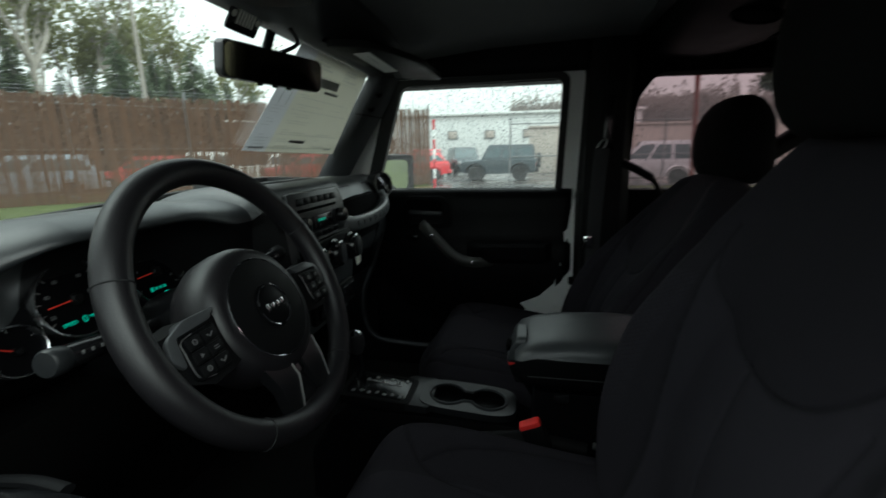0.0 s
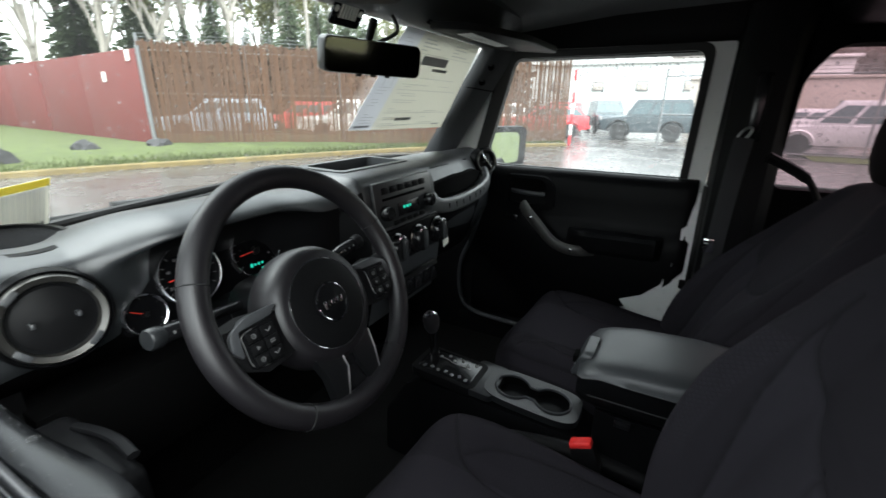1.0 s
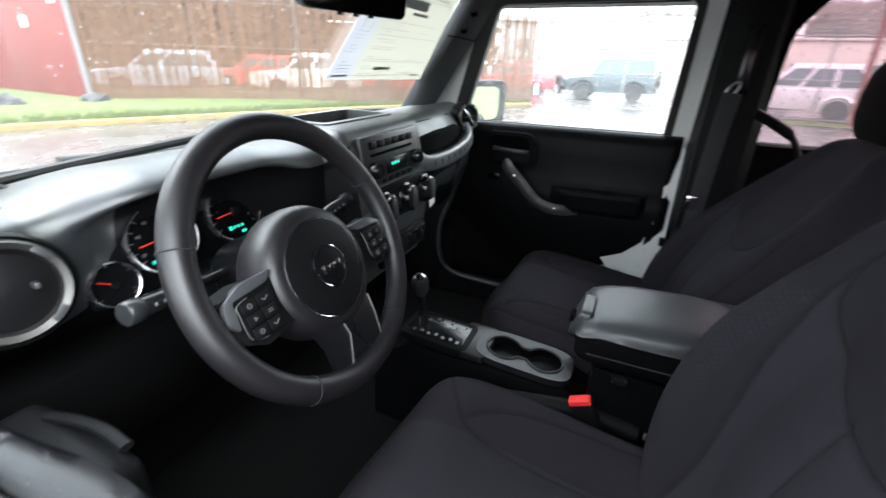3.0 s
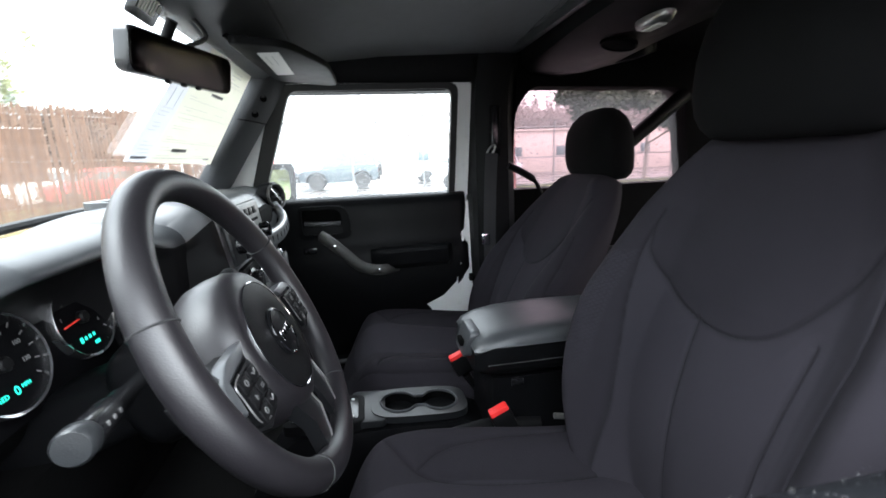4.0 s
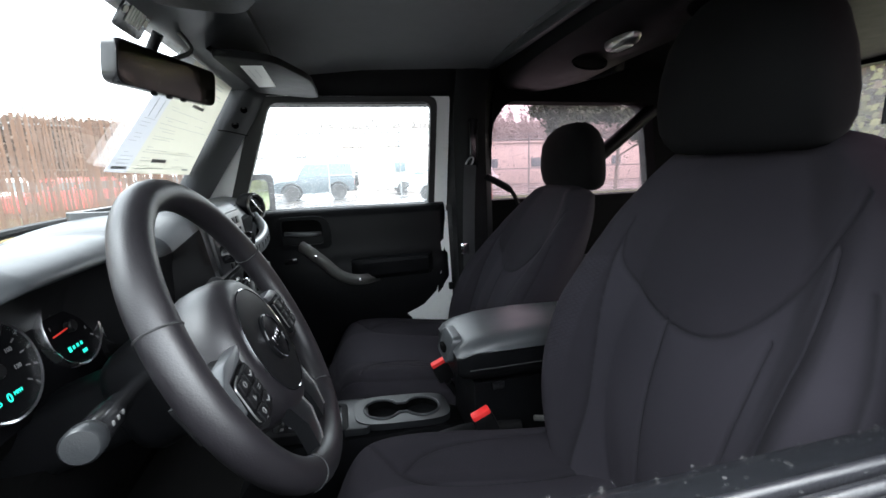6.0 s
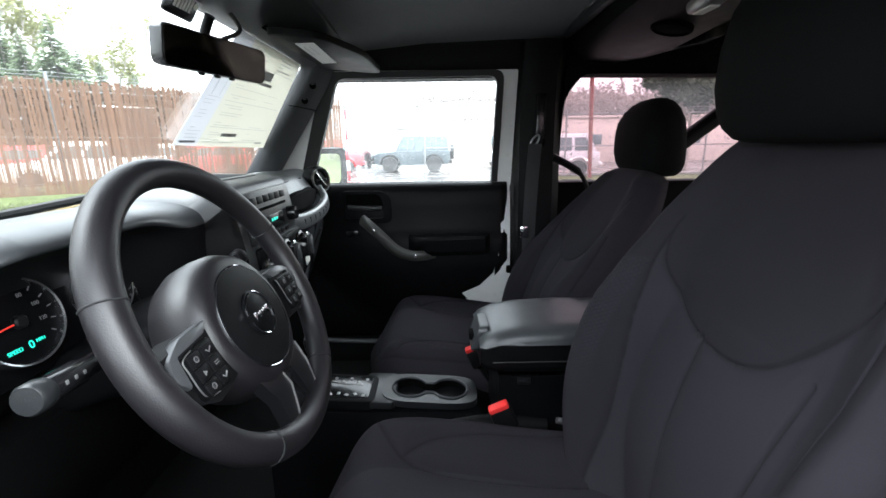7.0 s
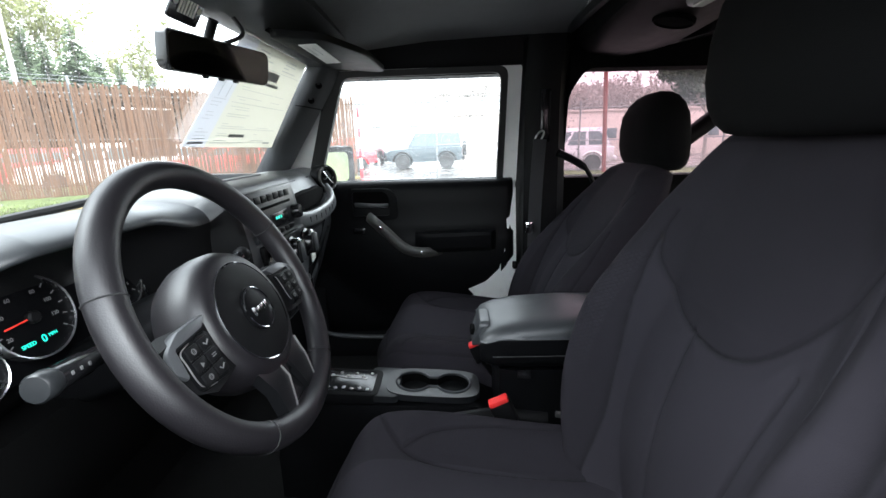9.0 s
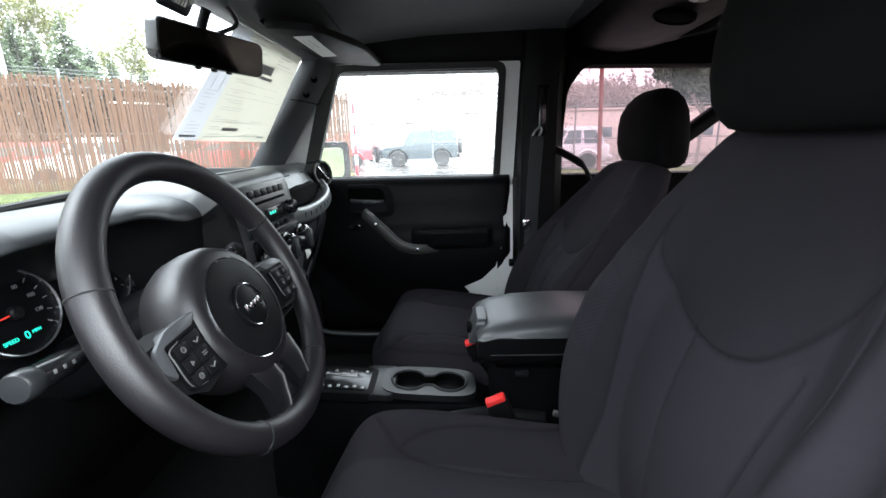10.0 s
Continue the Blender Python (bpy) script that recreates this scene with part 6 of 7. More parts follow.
# ---- outside: ground, kerb, fences ----
def build_ground():
    bm = B()
    n = 40
    vs = {}
    R = 900.0
    for i in range(n + 1):
        for j in range(n + 1):
            u, v = -1 + 2 * i / n, -1 + 2 * j / n
            x, y = math.copysign(abs(u) ** 2.6, u) * R, math.copysign(abs(v) ** 2.6, v) * R
            vs[i, j] = bm.verts.new((x, y, 0.0))
    for i in range(n):
        for j in range(n):
            bm.faces.new((vs[i, j], vs[i + 1, j], vs[i + 1, j + 1], vs[i, j + 1]))
    solo("ground", bm, M["asphalt"], "wet grey asphalt car park", "ground", kind="structure")
    edge = spline([(-30, 19.0, 0), (-12, 15.0, 0), (2, 11.6, 0), (6.4, 10.0, 0), (10, 8.5, 0), (12.8, 7.0, 0), (15.0, 5.2, 0), (16.3, 3.9, 0)], 60)
    bm = B()
    loops = []
    for i, p in enumerate(edge):
        t = (edge[min(i + 1, 59)] - edge[max(i - 1, 0)]).normalized()
        sd = Vector((-t.y, t.x, 0))
        loops.append([p + Vector((0, 0, -0.02)), p + Vector((0, 0, 0.10)), p + sd * 0.02 + Vector((0, 0, 0.125)), p + sd * 0.10 + Vector((0, 0, 0.128)), p + sd * 0.12 + Vector((0, 0, 0.10)), p + sd * 0.12 + Vector((0, 0, -0.02))])
    loft(bm, loops)
    solo("kerb", bm, M["kerb"], "yellow painted concrete kerb", "kerb", kind="structure")
    bm = B()
    rows = []
    for i, p in enumerate(edge):
        t = (edge[min(i + 1, 59)] - edge[max(i - 1, 0)]).normalized()
        sd = Vector((-t.y, t.x, 0))
        far = Vector((18.2, 5.5 + 70 * (1 - i / 59), 0)) if p.x > 2 else Vector((p.x + 6, 75, 0))
        q = p + sd * 0.14
        row = []
        for k in range(26):
            f = (k / 25) ** 1.6
            r = q.lerp(far, f)
            row.append(bm.verts.new((r.x, r.y, 0.09 + 0.16 * smooth(0, 3, (r - q).length) + 0.03 * noise.noise(r * 0.8))))
        rows.append(row)
    for a, b in zip(rows, rows[1:]):
        for k in range(25):
            bm.faces.new((a[k], a[k + 1], b[k + 1], b[k]))
    solo("ground_lawn", bm, M["grass"], "bright green grass verge behind the kerb", "lawn", kind="structure")
    bm = B()
    ys = [-5.5 - 2.4 * j for j in range(26)]
    rows = [[bm.verts.new((-6 + 1.2 * i, y + 0.3 * noise.noise(Vector((i * 0.3, y, 0))), 0.05 + 0.04 * noise.noise(Vector((i * 0.7, y * 0.4, 2))))) for i in range(19)] for y in ys]
    for r0, r1 in zip(rows, rows[1:]):
        for i in range(18):
            bm.faces.new((r0[i], r0[i + 1], r1[i + 1], r1[i]))
    solo("ground_lawn", bm, M["grass"], "green grass beside the car park", "lawn", kind="structure")
    bm = B()
    for k in range(18):
        y = -3.5 - k
        bm.faces.new([bm.verts.new(p) for p in ((15.6 + 0.2 * noise.noise(Vector((y, 0, 0))), y, 0.02), (15.6 + 0.2 * noise.noise(Vector((y - 1, 0, 0))), y - 1, 0.02), (18.0, y - 1, 0.06), (18.0, y, 0.06))])
    bmesh.ops.remove_doubles(bm, verts=bm.verts, dist=0.001)
    solo("ground_lawn", bm, M["grass"], "narrow grass strip along the wire fence", "lawn", kind="structure")
    # leaf litter and grit along the kerb
    rng = random.Random(27)
    bm = B()
    for _ in range(3200):
        i = rng.randrange(8, 58)
        p = edge[i].lerp(edge[i + 1], rng.random())
        t = (edge[i + 1] - edge[i - 1]).normalized()
        off = -abs(rng.gauss(0, 0.20)) if rng.random() < 0.6 else 0.14 + abs(rng.gauss(0, 0.5))
        p = p + Vector((-t.y, t.x, 0)) * off
        z = 0.006 if off < 0 else 0.125 + 0.05 * min(1, off)
        a, r = rng.random() * 6.28, rng.uniform(0.012, 0.035)
        u, v = Vector((math.cos(a), math.sin(a), rng.uniform(-0.2, 0.5))) * r, Vector((-math.sin(a), math.cos(a), rng.uniform(-0.2, 0.5))) * r * 0.6
        c = Vector((p.x, p.y, z + r * 0.3))
        bm.faces.new([bm.verts.new(c - u), bm.verts.new(c - v), bm.verts.new(c + u), bm.verts.new(c + v)])
    solo("leaf_litter", bm, M["litter"], "wet brown leaves and grit along the kerb", "leaf litter", kind="stuff")
    # blades near the kerb
    rng = random.Random(21)
    bm = B()
    for _ in range(60000):
        i = rng.randrange(6, 59)
        p = edge[i].lerp(edge[i + 1] if i < 59 else edge[i], rng.random())
        t = (edge[min(i + 1, 59)] - edge[i - 1]).normalized()
        p = p + Vector((-t.y, t.x, 0)) * (0.15 + 7.5 * rng.random() ** 1.5)
        z = 0.09 + 0.16 * smooth(0, 3, 0.5)
        h, a = 0.05 + 0.12 * rng.random() ** 2, rng.random() * 6.28
        w = Vector((math.cos(a), math.sin(a), 0)) * rng.uniform(0.008, 0.022)
        ln = Vector((rng.gauss(0, 0.03), rng.gauss(0, 0.03), h))
        base = Vector((p.x, p.y, z - 0.02))
        bm.faces.new([bm.verts.new(base - w), bm.verts.new(base + w), bm.verts.new(base + ln)])
    solo("grass_blades", bm, M["grass"], "tufts of green grass along the kerb", "grass", kind="stuff")


A_, B_ = Vector((6.9, 14.4, 0.0)), Vector((16.9, 4.1, 0.0))


def build_fence():
    th = thing("slat_fence", tuple(A_), "tall weathered brown slat fence with gaps between slats", "fence")
    along = (B_ - A_).normalized()
    nrm = Vector((-along.y, along.x, 0))
    rng = random.Random(5)
    meshes = []
    for h, w in ((2.95, 0.051), (3.02, 0.049), (3.08, 0.046)):
        bm = B()
        box(bm, (0, 0, h / 2), (w, 0.014, h), 0)
        meshes.append(mesh_from(bm, "slat", M["wood"]))
    L = (B_ - A_).length
    count = int(L / 0.055)
    turn = math.atan2(along.y, along.x)
    for i in range(count):
        if rng.random() < 0.012:
            continue
        ob = new("slat", meshes[rng.choice((0, 1, 1, 2, 2))])
        ob.parent = th
        p = along * (i + 0.5) * L / count + nrm * rng.uniform(-0.008, 0.008)
        ob.matrix_local = Matrix.Translation((p.x, p.y, 0.10)) @ Matrix.Rotation(turn + rng.uniform(-0.05, 0.05), 4, "Z") @ Matrix.Rotation(rng.uniform(-0.012, 0.012), 4, "Y")
    for z in (0.5, 1.7, 2.9):
        bm = B()
        tube(bm, [A_ + nrm * 0.06 + Vector((0, 0, z)), B_ + nrm * 0.06 + Vector((0, 0, z))], 0.025, 8)
        part("rail", bm, M["metal_grey"], th, "grey steel rail")
    for k in range(6):
        p = A_.lerp(B_, k / 5) + nrm * 0.09
        bm = B()
        tube(bm, [p, p + Vector((0, 0, 3.35))], 0.04, 10)
        part("post", bm, M["metal_grey"], th, "grey steel post")
    for z in (3.15, 3.25, 3.34):
        bm = B()
        tube(bm, [A_.lerp(B_, i / 10) + nrm * 0.09 + Vector((0, 0, z - 0.02 * (i % 2))) for i in range(11)], 0.006, 5)
        part("wire", bm, M["metal_grey"], th)
    bm = B()
    p = A_.lerp(B_, 0.512) + nrm * 0.035
    box(bm, p + Vector((0, 0, 2.55)), (1.35, 0.02, 0.045), 0, Matrix.Rotation(turn, 4, "Z"))
    part("batten", bm, M["white"], th, "white horizontal batten behind the slats")
    bm = B()
    box(bm, p + nrm * 0.02 + Vector((0, 0, 1.85)), (1.25, 0.016, 1.34), 0.002, Matrix.Rotation(turn, 4, "Z"))
    part("patch_board", bm, M["wood"], th, "brown board nailed behind the slats")
    # red boards
    C_ = Vector((8.9, 36.0, 0))
    rd = thing("red_board_fence", tuple(A_), "tall red painted board fence", "fence")
    al = (C_ - A_).normalized()
    for i in range(5):
        a, b = A_.lerp(C_, i / 5), A_.lerp(C_, (i + 1) / 5 - 0.002)
        mid = (a + b) / 2
        bm = B()
        box(bm, mid + Vector((-0.05 + 0.03 * (i % 2), 0, 1.5)), (0.04, (b - a).length, 2.84), 0.004, Matrix.Rotation(math.atan2(al.y, al.x) - math.pi / 2, 4, "Z"))
        part("board", bm, M["redwood"], rd, "flat red panel")
    D_ = Vector((1.0, 45.0, 0))
    for i in range(2):
        a, b = C_.lerp(D_, i / 2), C_.lerp(D_, (i + 1) / 2 - 0.002)
        bm = B()
        box(bm, (a + b) / 2 + Vector((0, 0, 1.6)), (0.04, (b - a).length, 3.1), 0.004, Matrix.Rotation(math.atan2((b - a).y, (b - a).x) - math.pi / 2, 4, "Z"))
        part("board", bm, M["redwood"], rd, "flat red panel")
    bm = B()
    tube(bm, [A_ + Vector((-0.02, -0.08, 0)), A_ + Vector((-0.02, -0.08, 3.0))], 0.055, 12)
    part("post", bm, M["metal_grey"], rd, "grey steel corner post")
    for a in (0.02, 0.11):
        p = A_.lerp(C_, a)
        bm = B()
        box(bm, p + Vector((-0.10, 0, 2.2 if a > 0.1 else 2.75)), (0.01, 0.22, 0.30), 0.003)
        part("notice", bm, M["paper"], rd, "small white notice")
    # chain-link fence
    ch = thing("wire_fence", (17.0, 1.5, 0), "grey wire mesh fence with steel posts and rails", "fence")
    y0, y1, X = 0.8, -22.0, 16.8
    for k in range(9):
        y = y0 + (y1 - y0) * k / 8
        bm = B()
        tube(bm, [(X, y, 0), (X, y, 2.75)], 0.035, 10)
        part("post", bm, M["metal_grey"], ch)
    for z in (2.5, 1.25, 0.1):
        bm = B()
        tube(bm, [(X, y0, z), (X, y1, z)], 0.022, 8)
        part("rail", bm, M["metal_grey"], ch)
    for z in (2.62, 2.72):
        bm = B()
        tube(bm, [(X, y0, z), (X, y1, z)], 0.007, 5)
        part("wire", bm, M["metal_grey"], ch)
    bm = B()
    for s in (1, -1):
        y = y0 + 3
        while y > y1 - 3:
            a, b = Vector((X, y, 0.1)), Vector((X, y - s * 2.4, 2.5))
            ys = sorted((a.y, b.y))
            if ys[0] > y1 and ys[1] < y0:
                tube(bm, [a, b], 0.0028, 3, cap=False)
            y -= 0.14
    tagged(part("mesh", bm, M["metal_grey"], ch, "thin wire mesh"), kind="stuff")
    # gate post striped red and white
    gp = thing("gate_post", (17.0, 3.95, 0), "red and white gate post at the fence end", "post")
    for i in range(7):
        bm = B()
        box(bm, (17.0, 3.95, 0.20 + 0.40 * i), (0.10, 0.10, 0.398), 0.006)
        part("band", bm, M["red_paint" if i % 2 == 0 else "white"], gp)
    rp = thing("red_pole", (16.2, -5.75, 0), "tall red steel pole", "pole")
    bm = B()
    tube(bm, [(16.2, -5.75, 0), (16.35, -5.55, 6.5)], 0.082, 12)
    part("shaft", bm, M["redwood"], rp)
    bm = B()
    lathe(bm, [(0.11, 0), (0.11, 0.04), (0.07, 0.06), (0.055, 0.12)], Matrix.Translation((16.2, -5.75, 0)), 14)
    part("foot", bm, M["redwood"], rp)
    up = thing("utility_pole", (22, 22.5, 0), "thin grey utility pole behind the fence", "pole")
    bm = B()
    tube(bm, [(22, 22.5, 0), (22.2, 22.6, 12)], [0.14, 0.09], 10)
    part("shaft", bm, M["bark"], up)
    bm = B()
    box(bm, (22.2, 22.6, 11.2), (1.8, 0.1, 0.12), 0.01, Matrix.Rotation(0.8, 4, "Z"))
    part("crossarm", bm, M["bark"], up)


def build_rocks():
    rng = random.Random(8)
    for (x, y), r in (((2.75, 13.1), 0.34), ((4.9, 13.9), 0.24), ((6.6, 13.6), 0.24)):
        bm = B()
        bmesh.ops.create_icosphere(bm, subdivisions=3, radius=1.0)
        off = Vector((rng.random() * 9, rng.random() * 9, 0))
        for v in bm.verts:
            k = 1 + 0.60 * noise.noise(v.co * 1.1 + off) + 0.30 * noise.noise(v.co * 3 + off) + 0.10 * noise.noise(v.co * 7 + off)
            v.co = Vector((v.co.x * r * 1.4 * k + x, v.co.y * r * k + y, max(-0.1, v.co.z) * r * 1.15 * k + 0.15))
        solo("boulder", bm, M["rock"], "dark grey boulder on the grass", "boulder", group="boulders", sharp=25)


# ---- parked cars ----
def build_car(at, yaw, paint, label, L=4.2, W=1.75, H=1.8, boxy=True, spare=False):
    th = thing("parked_car", (0, 0, 0), label, "car", group="parked cars")
    hood, belt = (1.08, 1.12) if boxy else (0.98, 1.02)
    F = L / 2
    secs = [(-F, 0.60, belt - 0.04), (-F + 0.08, 0.42, belt), (F * 0.05, 0.36, belt), (F * 0.42, 0.36, belt - 0.02), (F * 0.46, 0.36, hood), (F - 0.25, 0.40, hood - 0.06), (F - 0.05, 0.45, hood - 0.14), (F, 0.55, hood - 0.22)]
    w = W / 2
    bm = B()
    loft(bm, [[(x, -w * 0.97, z0), (x, -w, (z0 + z1) / 2), (x, -w * 0.96, z1 - 0.04), (x, -w * 0.90, z1), (x, w * 0.90, z1), (x, w * 0.96, z1 - 0.04), (x, w, (z0 + z1) / 2), (x, w * 0.97, z0)] for x, z0, z1 in secs])
    part("body", bm, paint, th, local=True)
    x0, x1, xt0, xt1 = (-F + 0.06, F * 0.44, -F + 0.14, F * 0.26) if boxy else (-F + 0.10, F * 0.46, -F + 0.42, F * 0.16)
    bm = B()
    loft(bm, [[(xa, -wi, z), (xb, -wi, z), (xb, wi, z), (xa, wi, z)] for xa, xb, wi, z in ((x0, x1, w * 0.93, belt - 0.03), (xt0, xt1, w * 0.82, H - 0.10), (xt0 + 0.05, xt1 - 0.06, w * 0.76, H))])
    cab = part("cabin", bm, paint if not (boxy and spare) else M["car_dark"], th, local=True)
    zm0, zm1 = belt + 0.05, H - 0.15
    for s in (-1, 1):
        cuts = 3
        for k in range(cuts):
            fa, fb = (k + 0.08) / cuts, (k + 0.92) / cuts
            lo = lambda f: x0 + 0.10 + (x1 - x0 - 0.22) * f
            hi = lambda f: xt0 + 0.10 + (xt1 - xt0 - 0.20) * f
            bm = B()
            yo = lambda z: s * (w * 0.93 + (w * 0.82 - w * 0.93) * (z - belt + 0.03) / (H - 0.07 - belt))
            slabp = [Vector((lo(fa), yo(zm0) + s * 0.002, zm0)), Vector((lo(fb), yo(zm0) + s * 0.002, zm0)), Vector((hi(fb), yo(zm1) + s * 0.002, zm1)), Vector((hi(fa), yo(zm1) + s * 0.002, zm1))]
            loft(bm, [slabp, [p + Vector((0, s * 0.012, 0)) for p in slabp]])
            part("window", bm, M["car_glass"], cab, "dark side window", local=True)
    for xa, xb, sg in ((x1, xt1, 1), (x0, xt0, -1)):
        bm = B()
        q = lambda f, yy: Vector((xa + (xb - xa) * f + sg * 0.006, yy, belt - 0.03 + (H - 0.07 - belt) * f))
        face = [q(0.10, -w * 0.82), q(0.10, w * 0.82), q(0.92, w * 0.74), q(0.92, -w * 0.74)]
        loft(bm, [face, [p + Vector((sg * 0.012, 0, 0.003)) for p in face]])
        part("windscreen" if sg > 0 else "rear_window", bm, M["car_glass"], cab, local=True)
    r = 0.385 if boxy else 0.345
    for xx in (-F * 0.58, F * 0.58):
        for s in (-1, 1):
            bm = B()
            lathe(bm, [(r * 0.62, -0.11), (r * 0.95, -0.11), (r, -0.08), (r, 0.08), (r * 0.95, 0.11), (r * 0.62, 0.11)], facing((xx, s * (w - 0.06), r), (0, s, 0)), 28)
            wh = part("wheel", bm, M["tyre"], th, "black tyre on a silver rim", local=True)
            bm = B()
            lathe(bm, [(r * 0.62, 0.02), (r * 0.62, 0.105), (r * 0.55, 0.10), (r * 0.50, 0.07), (r * 0.16, 0.09), (0, 0.095)], facing((xx, s * (w - 0.06), r), (0, s, 0)), 20)
            part("rim", bm, M["bezel"], wh, local=True)
            bm = B()
            tube(bm, [(xx + (r + 0.09) * math.cos(a), s * (w + 0.02), r + 0.02 + (r + 0.09) * math.sin(a)) for a in [math.pi * i / 12 for i in range(13)]], 0.05, 6, wide=1.4, up=(0, 0, 1))
            part("wheel_arch", bm, M["dark"] if boxy else paint, th, local=True)
    for sg, m_ in ((1, "silver"), (-1, "red_paint")):
        for s in (-1, 1):
            bm = B()
            box(bm, (sg * (F - 0.02), s * (w - 0.17), 0.84), (0.06, 0.16, 0.20), 0.03)
            part("headlight" if sg > 0 else "tail_light", bm, M[m_], th, local=True)
        bm = B()
        box(bm, (sg * (F + 0.04), 0, 0.52), (0.16, W * 0.96, 0.18), 0.04)
        part("bumper", bm, M["dark"] if boxy else paint, th, local=True)
    if spare:
        bm = B()
        lathe(bm, [(0.2, -0.1), (0.37, -0.1), (0.385, 0), (0.37, 0.1), (0, 0.1)], facing((-F - 0.14, 0, 1.0), (-1, 0, 0)), 24)
        part("spare_wheel", bm, M["tyre"], th, local=True)
    th.matrix_world = pose(at[0], at[1], 0.0, 0, 0, yaw)
    return th


# ---- trees ----
def conifer_mesh(seed, h=1.0):
    rng = random.Random(seed)
    bm = B()
    for lv in range(46):
        f = lv / 45
        z = 0.10 + 0.88 * f
        reach = 0.27 * (1 - f) ** 0.85 + 0.012
        for b in range(int(15 - 7 * f)):
            a = rng.random() * 6.28
            d = Vector((math.cos(a), math.sin(a), 0))
            sd = Vector((-d.y, d.x, 0))
            ln = reach * rng.uniform(0.7, 1.12)
            for k in range(5):
                g = (k + 0.5) / 5
                c = d * ln * g + Vector((0, 0, z - 0.35 * ln * g * g + rng.uniform(-0.006, 0.006)))
                wd = ln * 0.20 * (1.1 - g * 0.7) + 0.006
                t = d * ln * 0.16
                drop = Vector((0, 0, -wd * 0.55))
                for sg in (1, -1):
                    o = [c, c + t, c + t * 0.8 + sd * sg * wd + drop, c - t * 0.2 + sd * sg * wd * 0.8 + drop]
                    bm.faces.new([bm.verts.new(p) for p in o])
    return bm


CROWNS = {}


def build_conifer(at, h, seed, label):
    th = thing("conifer_tree", (at[0], at[1], 0), label, "tree", group="conifers")
    bm = B()
    tube(bm, [(0, 0, 0), (0.0, 0.0, h * 0.5), (0, 0, h * 0.97)], [h * 0.016, h * 0.011, h * 0.002], 8)
    part("trunk", bm, M["bark"], th, local=True)
    if seed not in CROWNS:
        CROWNS[seed] = mesh_from(conifer_mesh(seed), "crown", M["needles"])
    ob = new("crown", CROWNS[seed])
    ob.parent = th
    ob.matrix_local = Matrix.Rotation(h * 7.0, 4, "Z") @ Matrix.Diagonal((h, h, h, 1))
    tagged(ob, "dark green needled crown")
    return th


def build_leafy(at, h, seed, label, material, leaf_count, leaf, spread=0.34, name="leafy_tree"):
    """A forked trunk with limbs and a loose crown of small leaf clumps round the twig ends."""
    rng = random.Random(seed)
    th = thing(name, (at[0], at[1], 0), label, "tree", group="bare trees" if leaf_count < 1500 else "")
    bm = B()
    tips = []

    def grow(p, d, ln, r, depth):
        q = p + d * ln
        mid = p + d * ln * 0.5 + Vector((rng.gauss(0, 0.04), rng.gauss(0, 0.04), 0)) * ln
        tube(bm, [p, mid, q], [r, r * 0.8, r * 0.6], 5 if depth else 8)
        if depth >= 3:
            tips.append((mid, q))
            return
        for _ in range(3 if depth else 5):
            nd = (d + Vector((rng.gauss(0, spread), rng.gauss(0, spread), rng.uniform(0.05, 0.3)))).normalized()
            start = p.lerp(q, rng.uniform(0.45, 1.0))
            grow(start, nd, ln * rng.uniform(0.5, 0.75), r * 0.5, depth + 1)
    grow(Vector((0, 0, 0)), Vector((0, 0, 1)), h * 0.46, h * (0.009 if leaf_count < 1500 else 0.016), 0)
    part("trunk", bm, M["bark"], th, "forked trunk with thin limbs", local=True)
    bm = B()
    for _ in range(leaf_count):
        a, b = tips[rng.randrange(len(tips))]
        c = a.lerp(b, rng.random() * 1.2) + Vector((rng.gauss(0, 1), rng.gauss(0, 1), rng.gauss(0, 0.8))) * h * 0.028
        n1 = Vector((rng.gauss(0, 1), rng.gauss(0, 1), rng.gauss(0, 1))).normalized()
        u = n1.orthogonal().normalized() * leaf * rng.uniform(0.6, 1.3)
        v = n1.cross(u).normalized() * leaf * rng.uniform(0.5, 1.0)
        bm.faces.new([bm.verts.new(c - u), bm.verts.new(c - v * 0.7), bm.verts.new(c + u), bm.verts.new(c + v * 0.7)])
    part("crown", bm, material, th, "loose crown of small leaves", local=True)
    return th


def polar(az, d):
    return (-0.87 + d * math.cos(radians(az)), 0.24 + d * math.sin(radians(az)))


